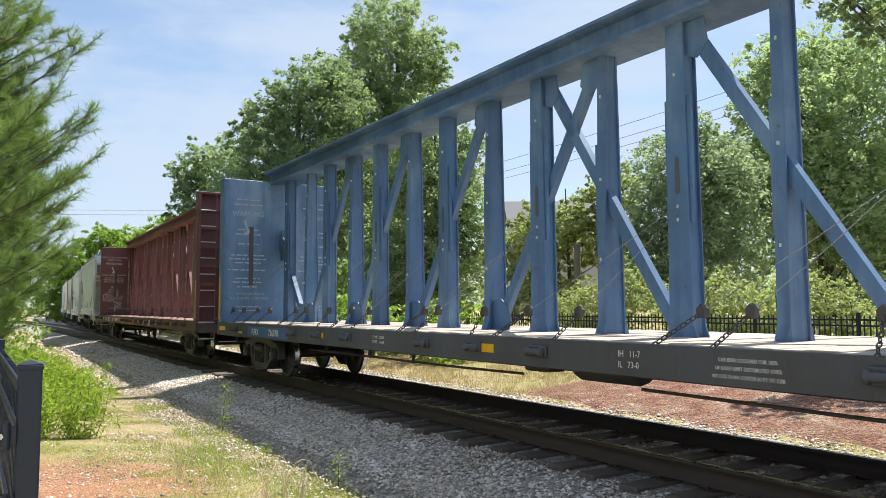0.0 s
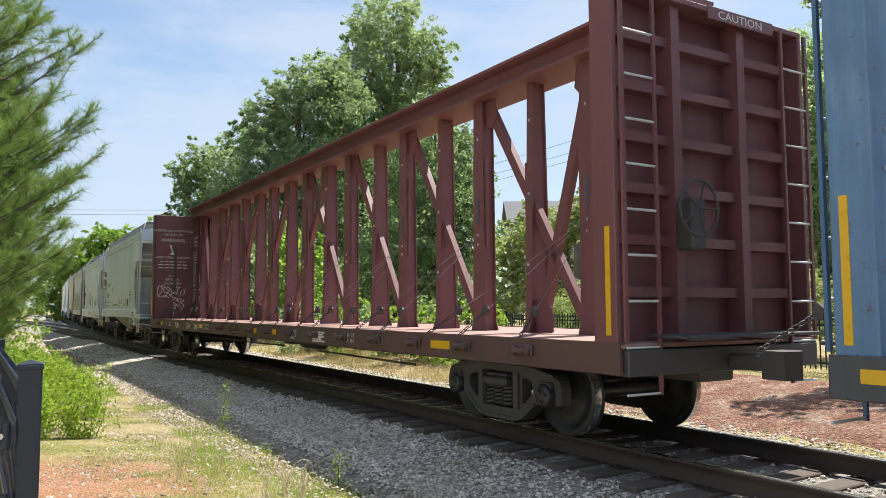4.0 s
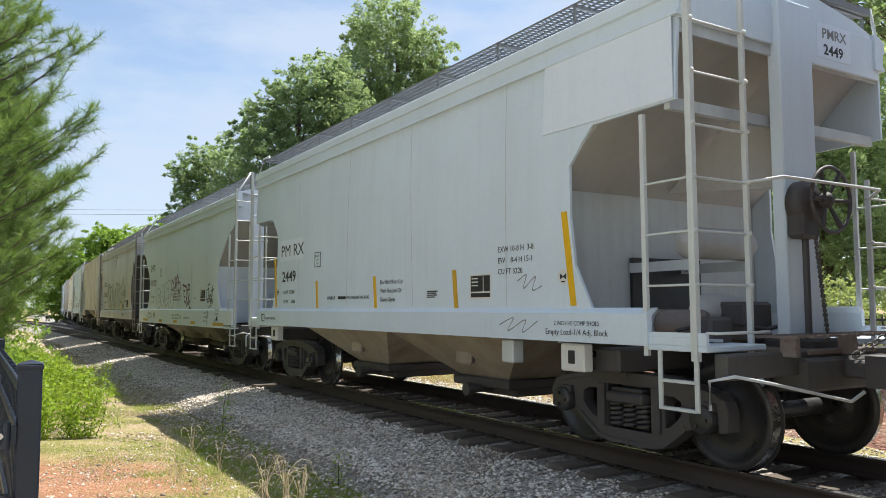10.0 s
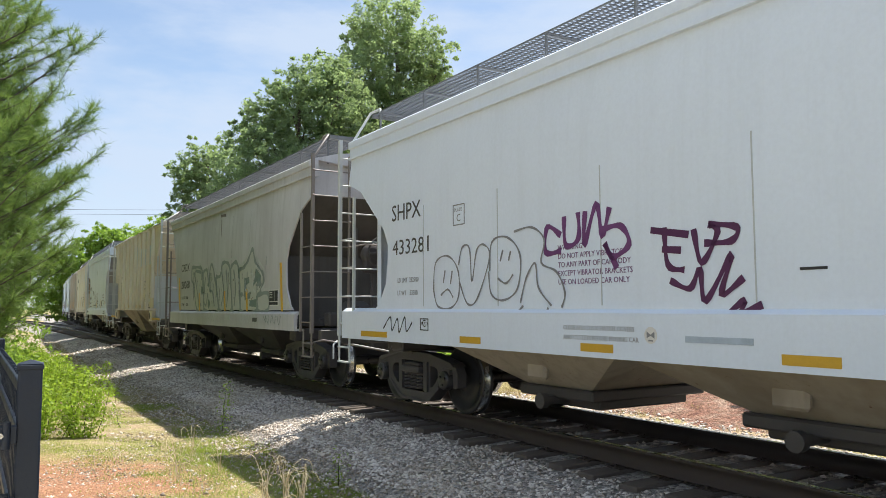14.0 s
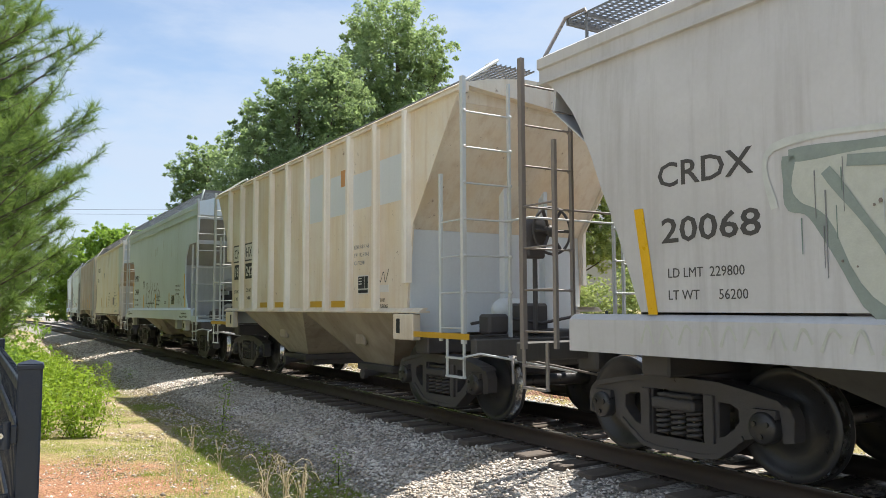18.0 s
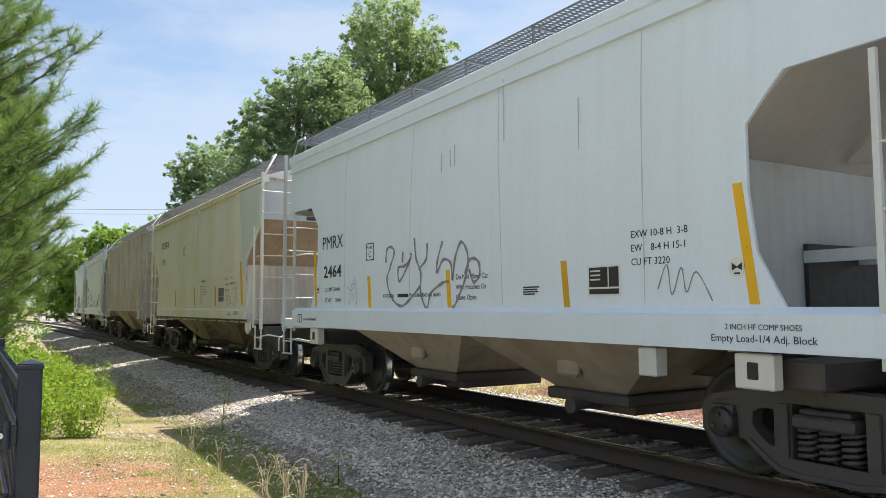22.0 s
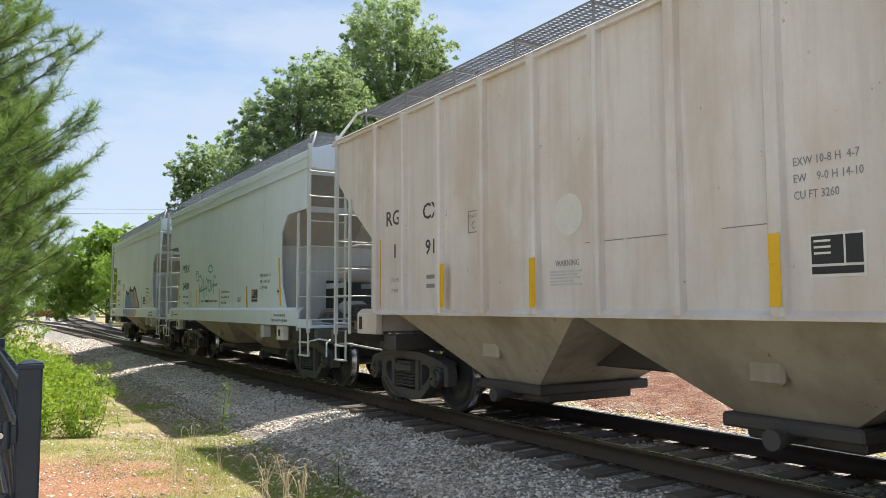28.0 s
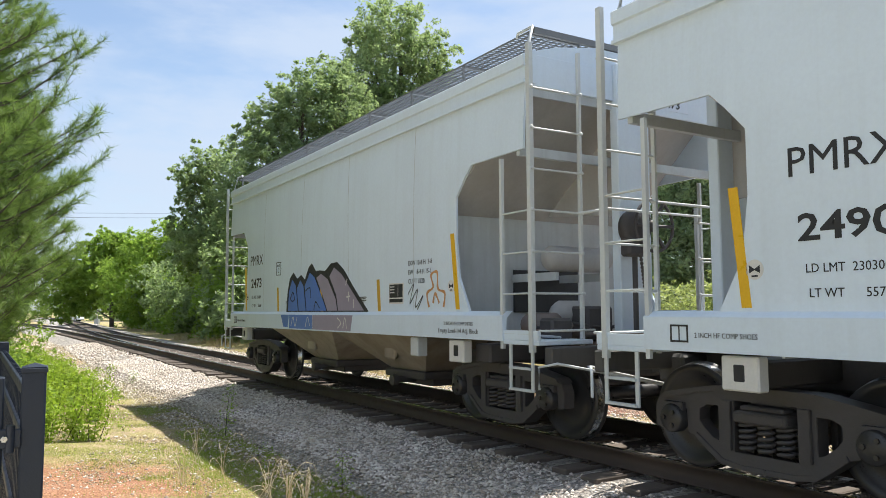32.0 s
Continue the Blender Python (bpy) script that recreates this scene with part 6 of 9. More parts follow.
tree("privet_bush", "leafy bush with pale blossom under the pine", "bush", (-8.5, 14.3, -0.4), [(-8.5 + 0.5 * math.sin(k * 1.9), 14.3 + 0.5 * math.cos(k * 1.9), 0.0 + 0.22 * k, 0.55) for k in range(6)], LEAF_LIME, 0.035, 90, 40, 730, 0.03, TWIG)
weeds("weed_plant", "single tall weed growing in the gravel", [(-3.35, 11.55, -0.42, 0.45)], 0.62, WEED, 400, 0.02, 16, 4)
weeds("weed_plant", "small weed growing in the gravel", [(-1.15, 8.5, -0.47, 0.35), (-8.3, 20.3, -0.42, 0.4), (-5.0, 12.2, -0.46, 0.3), (-6.6, 15.7, -0.46, 0.3), (-2.2, 9.6, -0.48, 0.3)], 0.3, WEED, 420, 0.016, 14, 3,
      "small weeds in the gravel")


def tufts(name, count, s0, s1, u0, u1, blade, mat, label, seed, bunch=9, lean=0.5, wide=0.0045, least=-0.05):
    rng = np.random.default_rng(seed)
    s, u = rng.uniform(s0, s1, count), rng.uniform(u0, u1, count)
    x, y = line(s, u)
    keep = np.array([noise.noise(Vector((a * 0.55, b * 0.55, seed))) for a, b in zip(x, y)]) > least
    keep &= np.hypot(x + 4.0, y - 8.0) + 0.5 * rng.standard_normal(len(x)) > 1.3
    x, y = x[keep], y[keep]
    z = ground_height(x, y)[0]
    n = len(x) * bunch
    k = np.repeat(np.arange(len(x)), bunch)
    p = np.stack([x[k] + rng.normal(0, 0.05, n), y[k] + rng.normal(0, 0.05, n), z[k] - 0.02], 1)
    a = rng.uniform(0, 6.28, n)
    h = blade * rng.uniform(0.4, 1.2, n)
    d = np.stack([np.cos(a) * lean * rng.random(n), np.sin(a) * lean * rng.random(n), np.ones(n)], 1) * h[:, None]
    w = np.stack([-np.sin(a), np.cos(a), np.zeros(n)], 1) * wide
    v = np.stack([p - w, p + w, p + d], 1)
    tagged(part(name, soup(name, v.reshape(-1, 3), np.arange(n * 3).reshape(-1, 3)), mat), label, "grass", kind="stuff")


tufts("grass", 30000, -24, -0.5, -6.4, -2.3, 0.055, TURF, "thin yellow-green grass on sandy ground", 81, 10, 1.3, 0.003, -0.08)
tufts("grass", 9000, -16, -1.5, -3.7, -2.35, 0.075, GRASS, "green grass creeping into the ballast's foot", 86, 9, 1.0, 0.0034, 0.02)
tufts("grass", 5200, -12, -3.5, -5.2, -3.4, 0.07, GRASS, "patchy green grass beside the gravel", 87, 8, 1.1, 0.003, 0.22)
tufts("dead_grass", 9000, -22, -0.5, -6.6, -2.6, 0.06, STRAW, "dead straw blades lying on the ground", 84, 5, 4.0, 0.0024, -0.2)
tufts("grass", 5200, -46, 2, 3.2, 9.0, 0.14, STRAW, "dry yellow grass beyond the track", 82, 9, 0.8)
tufts("grass", 4200, -30, -11.5, 3.3, 8.0, 0.12, STRAW, "thick dry yellow grass beyond the track", 85, 10, 0.9, 0.005, -0.3)
tufts("tall_grass", 700, -52, -16, 3.4, 5.6, 0.5, STRAW, "tall dry grass beside the far rail", 83, 9, 0.5)


def dry_stalks():
    spots = [(-1.75, 7.6, -0.42), (-1.30, 7.1, -0.42), (-1.5, 7.35, -0.42), (-2.9, 8.5, -0.42), (-2.6, 9.0, -0.44), (-3.1, 9.6, -0.45)]
    for i, (x, y, z) in enumerate(spots):
        rng = np.random.default_rng(500 + i)
        th = thing("dry_grass_clump", "dry bleached grass stalks with bent seed heads", "grass", "dry grass clumps")
        th.location = (x, y, z)
        for _ in range(12 if i < 3 else 6):
            a, h = rng.uniform(0, 6.28), rng.uniform(0.12, 0.46)
            r, turn = rng.uniform(0.02, 0.16), rng.uniform(-0.9, 0.9)
            pts = [(rng.normal(0, 0.04), rng.normal(0, 0.04), -0.03)]
            for f, lift in ((0.35, 0.55), (0.8, 0.9), (1.2, 1.0), (1.7, 0.93), (2.1, 0.74)):
                b = a + turn * f
                pts.append((math.cos(b) * r * f, math.sin(b) * r * f, h * lift))
            part("stalk", G().tube(pts, 0.0032, 4, 0.0022, False), STALK, th)


dry_stalks()


# ---- lettering, reflectors and spray paint on the wagons ----
def smooth_line(points, per=6):
    p = [Vector((a, b, 0)) for a, b in points]
    if len(p) < 3:
        return p
    out = []
    for i in range(len(p) - 1):
        a, b, c, d = p[max(i - 1, 0)], p[i], p[i + 1], p[min(i + 2, len(p) - 1)]
        for k in range(per):
            t = k / per
            out.append(0.5 * ((2 * b) + (c - a) * t + (2 * a - 5 * b + 4 * c - d) * t * t + (3 * b - a - 3 * c + d) * t ** 3))
    return out + [p[-1]]


def ribbon(g, points, width, put, per=6):
    """A painted line of even width; put(a, b) places a flat point on the surface."""
    p = smooth_line(points, per)
    v = []
    for i, q in enumerate(p):
        d = (p[min(i + 1, len(p) - 1)] - p[max(i - 1, 0)]).normalized()
        s = Vector((-d.y, d.x, 0)) * width * 0.5 * (0.75 + 0.5 * math.sin(1.0 + i * 0.55) ** 2)
        v += [put(q.x + s.x, q.y + s.y), put(q.x - s.x, q.y - s.y)]
    return g.add(v, [(2 * i, 2 * i + 1, 2 * i + 3, 2 * i + 2) for i in range(len(p) - 1)])


def on_side(y):
    return lambda a, b: (a, -y, b)


def sprayed(car, name, strokes, width, mat, y, label=""):
    g = G()
    for i, s in enumerate(strokes):
        ribbon(g, s, width, on_side(y + 0.0004 * i))
    return part(name, g, mat, car, label)


def moved(dx, strokes):
    return [[(x + dx, z) for x, z in s] for s in strokes]


def patch_on(car, name, x0, x1, z0, z1, mat, y, label="", slope=0.0):
    """A thin flat patch of paint or sheet on the near side."""
    g = G().prism([(x0, z0), (x1, z0), (x1 + slope, z1), (x0 + slope, z1)], "y", -y - 0.0035, -y + 0.002)
    return part(name, g, mat, car, label)


def words(car, text, x, z, h, mat, y, stretch=1.0, lines=1.0, align="LEFT", bold=0.0):
    """Painted words, one part for each line."""
    for k, row in enumerate(text.split("\n")):
        if row.strip():
            lettering("lettering", row, h, mat, car, pose(x, -y - 0.002, z - k * h / 0.7 * lines, 90, 0, 0), stretch, 1.0, align, 1.0, bold)


def dashes(car, x, z, w, h, mat, y, rows=1, gap=1.7):
    """Writing too small to read: plain bars of its size."""
    for r in range(rows):
        cut = (1.0, 0.86, 0.94, 0.72)[r % 4]
        patch_on(car, "lettering", x, x + w * cut, z - r * h * gap, z - r * h * gap + h, mat, y, "small illegible lettering")


def data_panel(car, x0, x1, z0, z1, y):
    panel = patch_on(car, "data_panel", x0, x1, z0, z1, CHALK, y, "black and white consolidated data panel")
    w, h = x1 - x0, z1 - z0
    for a, b, c, d in ((0.05, 0.62, 0.30, 0.94), (0.66, 0.95, 0.30, 0.94), (0.05, 0.95, 0.07, 0.24)):
        part("data_field", G().prism([(x0 + a * w, z0 + c * h), (x0 + b * w, z0 + c * h), (x0 + b * w, z0 + d * h), (x0 + a * w, z0 + d * h)], "y", -y - 0.006, -y - 0.003), BLACK, panel)
    for r in range(3):
        part("lettering", G().prism([(x0 + 0.1 * w, z0 + (0.8 - r * 0.14) * h), (x0 + 0.4 * w, z0 + (0.8 - r * 0.14) * h), (x0 + 0.4 * w, z0 + (0.85 - r * 0.14) * h), (x0 + 0.1 * w, z0 + (0.85 - r * 0.14) * h)],
                                    "y", -y - 0.0085, -y - 0.0055), CHALK, panel)


def plate_c(car, x0, x1, z0, z1, mat, y):
    t = 0.012
    g = G()
    for a, b, c, d in ((x0, x1, z0, z0 + t), (x0, x1, z1 - t, z1), (x0, x0 + t, z0, z1), (x1 - t, x1, z0, z1)):
        g.box(a, b, -y - 0.0035, -y + 0.001, c, d)
    part("stencil_frame", g, mat, car, "stencilled square frame")
    words(car, "PLATE", x0 + 0.03, z1 - 0.085, 0.042, mat, y)
    words(car, "C", (x0 + x1) / 2 - 0.05, z0 + 0.045, 0.09, mat, y)


def emblem(car, x, z, r, mat, y):
    badge = part("emblem", G().prism([(x + r * math.cos(a), z + r * math.sin(a)) for a in np.linspace(0, 2 * math.pi, 20, endpoint=False)], "y", -y - 0.003, -y), CHALK, car, "small round pale emblem")
    for d in (-1, 1):
        bow = [(x, z + 0.05 * r), (x + d * r * 0.6, z + r * 0.45), (x + d * r * 0.6, z - r * 0.35), (x, z - 0.05 * r)]
        part("emblem_mark", G().prism(bow, "y", -y - 0.005, -y - 0.002), mat, badge)
    part("emblem_mark", G().prism([(x - r * 0.35, z - r * 0.72), (x + r * 0.35, z - r * 0.72), (x + r * 0.35, z - r * 0.55), (x - r * 0.35, z - r * 0.55)], "y", -y - 0.005, -y - 0.002), mat, badge)


def pm_marks(key, number, weight, tare, ink, faint, shift=0.0):
    car, y, ys = CARS[key][0], 1.5505, 1.6105
    for x, lean in ((-3.05, 0.0), (-1.02, 0.01), (1.05, -0.01), (3.1, 0.0)):
        g = G()
        for k in range(8):
            za, zb = 1.42 + k * 0.3, 1.42 + (k + 1) * 0.3
            w = 0.004 + 0.004 * math.sin(k * 1.7 + x) ** 2
            g.add([(x - w + lean * k, -FLAT(za) - 0.0012, za), (x + w + lean * k, -FLAT(za) - 0.0012, za), (x + w + lean * (k + 1), -FLAT(zb) - 0.0012, zb), (x - w + lean * (k + 1), -FLAT(zb) - 0.0012, zb)], [(0, 1, 2, 3)])
        part("weld_seam", g, INK_SEAM, car, "thin grimy weld seam")
    words(car, "PM RX" if key == "C" else "PMRX", -3.94 + shift, 2.34, 0.21, ink, y, 1.05 if key != "C" else 1.32)
    words(car, number, -3.87 + shift, 1.885, 0.185, ink, y, 1.32, bold=0.005)
    words(car, "LD LMT  " + weight, -3.82 + shift, 1.66, 0.062, ink, y, 0.95)
    words(car, "LT WT      " + tare, -3.80 + shift, 1.49, 0.062, ink, y, 0.95)
    plate_c(car, -2.30, -2.05, 2.08, 2.33, ink, y)
    for x, h in ((-2.21, 0.45), (-0.06, 0.45), (2.06, 0.45)):
        patch_on(car, "reflector", x, x + 0.085, 1.40, 1.40 + h, YELLOW if x < 0 else OCHRE, y, "yellow reflective strip", -0.045)
    patch_on(car, "reflector", 4.13, 4.215, 1.42, 2.33, YELLOW, y - 0.0005, "yellow reflective strip", -0.12)
    patch_on(car, "reflector", -4.22, -4.135, 1.42, 2.33, YELLOW, y - 0.0005, "yellow reflective strip", -0.09)
    words(car, "EXTERIOR", -1.75, 1.535, 0.05, ink, y, 0.95)
    dashes(car, -1.33, 1.537, 0.29, 0.046, ink, y)
    words(car, "WATERBORNE WK A1043", -1.01, 1.535, 0.05, ink, y, 0.95)
    words(car, "Do Not Move Car\nWith Hatches Or\nGates Open", 0.12, 1.73, 0.062, ink, y, 1.0, 1.35)
    dashes(car, 1.42, 1.60, 0.26, 0.014, ink, y, 4)
    data_panel(car, 2.40, 2.82, 1.50, 1.78, y)
    words(car, "EXW 10-8 H  3-8\nEW    8-4 H 15-1\nCU FT 3220", 2.95, 2.00, 0.062, ink, y, 0.98, 1.35)
    emblem(car, 4.03, 1.70, 0.075, ink, y)
    emblem(car, -4.10, 1.70, 0.075, ink, y)
    words(car, "2 INCH HF COMP SHOES", 3.95, 1.235, 0.042, ink, ys, 0.95)
    words(car, "Empty Load-1/4 Adj. Block", 3.82, 1.145, 0.055, ink, ys, 1.02)
    words(car, "2 INCH HF COMP SHOES", -4.62, 1.19, 0.04, ink, ys, 0.9)
    plate = G()
    for a, b, c, d in ((-4.86, -4.68, 1.15, 1.165), (-4.86, -4.68, 1.275, 1.29), (-4.86, -4.845, 1.15, 1.29), (-4.695, -4.68, 1.15, 1.29), (-4.775, -4.765, 1.15, 1.29)):
        plate.box(a, b, -ys - 0.003, -ys + 0.001, c, d)
    part("stencil_frame", plate, ink, car, "stencilled maintenance box")
    for x in (-4.42, 3.98):
        jack = part("jacking_plate", G().box(x, x + 0.33, -1.56, -1.44, 0.80, 1.06, 0.012), CHALK, car, "white jacking pad plate")
        part("jacking_hole", G().box(x + 0.11, x + 0.21, -1.568, -1.52, 0.87, 1.0, 0.01), BLACK, jack, "dark jacking hole")
    board = part("number_board", G().box(5.484, 5.489, 0.42, 0.98, 3.80, 4.14), WHITE, car, "white number board on the end sheet")
    lettering("lettering", "PMRX", 0.10, INK, board, pose(5.4905, 0.50, 4.0, 90, 0, 90), 1.1, bold=0.002)
    lettering("lettering", number, 0.10, BLACK, board, pose(5.4905, 0.52, 3.84, 90, 0, 90), 1.15, bold=0.003)
    part("drain_box", G().box(3.0, 3.2, -1.55, -1.40, 0.82, 1.06, 0.012), GALV, car, "small grey box under the sill")


patch_on(CARS["C"][0], "paint_patch", -4.0, -2.83, 2.26, 2.64, WHITE, 1.548, "white patch behind the reporting mark")
pm_marks("C", "2449", "230500", "55500", BLACK, INK)
pm_marks("G", "2464", "230400", "55600", BLACK, INK)
pm_marks("J", "2490", "230300", "55700", BLACK, INK, 0.12)
pm_marks("K", "2473", "230400", "55600", BLACK, INK)
car = CARS["C"][0]
part("paint_patch", G().prism([(3.74, 3.14), (4.46, 3.13), (5.44, 3.13), (5.44, 3.86), (3.80, 3.86)], "y", -1.552, -1.545), CAR_WHITE if False else WHITE, car, "fresh white paint patch")
sprayed(car, "graffiti", [[(3.05, 1.22), (3.3, 1.3), (3.2, 1.16), (3.5, 1.28), (3.45, 1.15), (3.7, 1.27)]], 0.012, INK, 1.612, "thin scratched tag")
sprayed(car, "graffiti", [[(3.3, 1.68), (3.45, 1.74), (3.4, 1.6), (3.6, 1.72), (3.55, 1.58), (3.7, 1.62)]], 0.012, INK, 1.553, "thin scratched tag")

# scrawled line drawing on the light grey wagon
sprayed(CARS["G"][0], "graffiti", [
    [(-1.67, 2.02), (-1.65, 2.19), (-1.53, 2.23), (-1.43, 2.15), (-1.54, 1.96), (-1.64, 1.77), (-1.48, 1.52), (-1.23, 1.42), (-0.99, 1.51), (-0.71, 1.68)], [(-1.18, 2.14), (-1.20, 2.0)],
    [(-0.96, 2.11), (-0.99, 2.02), (-1.27, 1.75), (-1.31, 1.93), (-1.14, 1.95), (-0.98, 2.03)], [(-0.87, 2.30), (-0.83, 2.04), (-0.71, 1.85), (-0.71, 1.59), (-0.56, 1.39), (-0.45, 1.58), (-0.17, 1.70), (-0.03, 1.71)],
    [(-0.54, 2.21), (-0.57, 2.01), (-0.76, 1.89)]], 0.036, INK, 1.5535, "grey scrawled graffiti")
sprayed(CARS["G"][0], "graffiti", [
    [(-0.17, 2.21), (-0.29, 1.99), (-0.31, 1.83), (-0.16, 1.98), (0.01, 1.93), (0.05, 1.73), (0.11, 1.99), (0.24, 2.17), (0.37, 2.04), (0.38, 1.86), (0.29, 1.67), (0.12, 1.45), (0.04, 1.39)],
    [(0.32, 1.79), (0.40, 1.93), (0.51, 1.96), (0.61, 1.90), (0.62, 1.76), (0.50, 1.69), (0.41, 1.84)]], 0.036, INK, 1.5545, "grey scrawled graffiti")
sprayed(CARS["G"][0], "graffiti", [[(-2.86, 1.44), (-2.80, 1.72), (-2.72, 1.76), (-2.64, 1.68), (-2.62, 1.44)], [(-2.94, 1.72), (-2.78, 1.66), (-2.70, 1.84), (-2.62, 1.74)], [(-2.78, 1.62), (-2.72, 1.56), (-2.76, 1.5)]], 0.009, INK, 1.5535, "small line doodle")
sprayed(CARS["G"][0], "graffiti", [[(3.25, 1.55), (3.35, 1.75), (3.4, 1.5), (3.5, 1.72), (3.55, 1.52), (3.65, 1.68), (3.8, 1.45)]], 0.012, INK, 1.5535, "thin scratched tag")
for x, z0, z1 in ((0.1, 3.1, 3.35), (0.0, 3.1, 3.3), (1.1, 3.2, 3.9), (-0.2, 3.05, 3.3), (2.3, 2.9, 3.4)):
    patch_on(CARS["G"][0], "scratch", x, x + 0.008, z0, z1, INK_SEAM, 1.5505, "dark scrape in the paint")
# teal tag
sprayed(CARS["J"][0], "graffiti", moved(-0.42, [
    [(-1.60, 2.12), (-1.50, 1.92), (-1.46, 1.50)], [(-1.62, 2.08), (-1.46, 2.20), (-1.24, 2.10), (-1.26, 1.92), (-1.52, 1.84)], [(-1.08, 2.12), (-1.0, 1.62)], [(-1.50, 1.80), (-0.75, 1.88)],
    [(-0.66, 2.02), (-0.80, 2.12), (-0.84, 1.95), (-0.78, 1.68)], [(-0.36, 2.02), (-0.58, 2.06), (-0.64, 1.86), (-0.46, 1.80), (-0.36, 2.04), (-0.30, 1.80)],
    [(0.05, 2.10), (-0.08, 2.16), (-0.13, 1.95), (-0.10, 1.72)], [(-0.25, 1.92), (0.22, 1.95)],
    [(-0.22, 2.33), (-0.36, 2.41), (-0.56, 2.39), (-0.62, 2.31), (-0.44, 2.25), (-0.25, 2.28), (-0.22, 2.34)]]), 0.05, TEAL, 1.5535, "teal spray-painted tag")
sprayed(CARS["J"][0], "graffiti", moved(0.2, [[(-3.2, 1.45), (-3.15, 1.7), (-2.9, 1.68), (-2.92, 1.45), (-3.2, 1.45)], [(-3.1, 1.72), (-3.2, 1.85)], [(-3.0, 1.7), (-2.88, 1.86)], [(-3.1, 1.62), (-3.0, 1.55), (-3.08, 1.5)]]), 0.012, INK, 1.5535,
        "small line doodle")


def blue_piece():
    """The blue and lilac spray-painted piece that runs from the side sheet over the sill."""
    car = CARS["K"][0]
    out = [(-1.72, 1.39), (-1.66, 1.75), (-1.55, 2.0), (-1.36, 2.10), (-1.18, 1.98), (-0.98, 2.04), (-0.80, 1.95), (-0.62, 2.16), (-0.48, 2.22), (-0.30, 2.08), (-0.12, 2.08), (0.10, 2.06), (0.35, 2.17),
           (0.60, 2.18), (0.86, 2.05), (1.25, 1.75), (1.75, 1.40), (1.72, 1.385)]
    part("graffiti", G().prism(out, "y", -1.5535, -1.551), BLACK, car, "black outline of a spray-painted piece")
    lobes = [([(-1.62, 1.41), (-1.58, 1.75), (-1.42, 1.97), (-1.24, 1.86), (-1.12, 1.41)], COBALT), ([(-1.08, 1.41), (-1.18, 1.80), (-1.02, 1.95), (-0.86, 1.84), (-0.74, 1.41)], COBALT),
             ([(-0.70, 1.41), (-0.80, 1.84), (-0.56, 2.06), (-0.36, 1.98), (0.02, 1.60), (0.18, 1.41)], COBALT), ([(0.22, 1.41), (0.0, 1.68), (-0.26, 1.96), (-0.06, 2.02), (0.22, 1.92), (0.55, 1.60), (0.62, 1.41)], LILAC),
             ([(0.66, 1.41), (0.58, 1.66), (0.30, 1.96), (0.48, 2.10), (0.78, 1.98), (1.18, 1.70), (1.60, 1.41)], LILAC)]
    for k, (pts, mat) in enumerate(lobes):
        part("graffiti", G().prism(pts, "y", -1.5565, -1.552), mat, car, "blue letter shape" if mat is COBALT else "lilac letter shape")
    sprayed(car, "graffiti", [[(1.05, 1.55), (1.05, 1.70)], [(0.98, 1.62), (1.12, 1.63)], [(1.25, 1.45), (1.25, 1.58)], [(0.95, 1.80), (1.0, 1.90)]], 0.02, CHALK, 1.558, "white highlight crosses")
    sprayed(car, "graffiti", [[(-1.5, 1.62), (-1.38, 1.74), (-1.28, 1.62), (-1.4, 1.58), (-1.5, 1.63)], [(-0.75, 1.75), (-0.55, 1.80), (-0.50, 1.62)], [(-0.35, 1.42), (-0.28, 1.56), (-0.1, 1.45)]], 0.022, BLACK, 1.559)
    low = [([(-1.85, 1.34), (-1.70, 1.12), (-1.48, 1.12), (-1.42, 1.34)], COBALT), ([(-1.40, 1.10), (-0.30, 1.10), (-0.30, 1.34), (-1.40, 1.34)], COBALT), ([(-0.28, 1.10), (1.25, 1.10), (1.32, 1.34), (-0.28, 1.34)], LILAC)]
    for pts, mat in low:
        part("graffiti", G().prism(pts, "y", -1.6135, -1.609), mat, car, "letter shape on the sill")
    sprayed(car, "graffiti", [[(-1.3, 1.14), (-1.2, 1.3), (-1.1, 1.14), (-1.0, 1.3)], [(-0.6, 1.14), (-0.5, 1.3), (-0.4, 1.16)], [(0.75, 1.3), (0.9, 1.22), (0.78, 1.14)], [(0.98, 1.14), (1.05, 1.3), (1.12, 1.14)]], 0.02, CHALK, 1.6145)
    sprayed(car, "graffiti", [[(2.95, 1.62), (3.1, 1.75), (3.0, 1.5), (3.2, 1.68), (3.15, 1.45), (3.35, 1.6), (3.2, 1.42)]], 0.016, BLACK, 1.5535, "small black doodle")
    sprayed(car, "graffiti", [[(3.5, 1.45), (3.45, 1.62), (3.6, 1.7), (3.55, 1.85), (3.7, 1.88), (3.72, 1.68), (3.88, 1.62), (3.85, 1.45)], [(3.6, 1.5), (3.65, 1.62), (3.75, 1.5)]], 0.035, ORANGE, 1.5535, "orange doodle")


blue_piece()


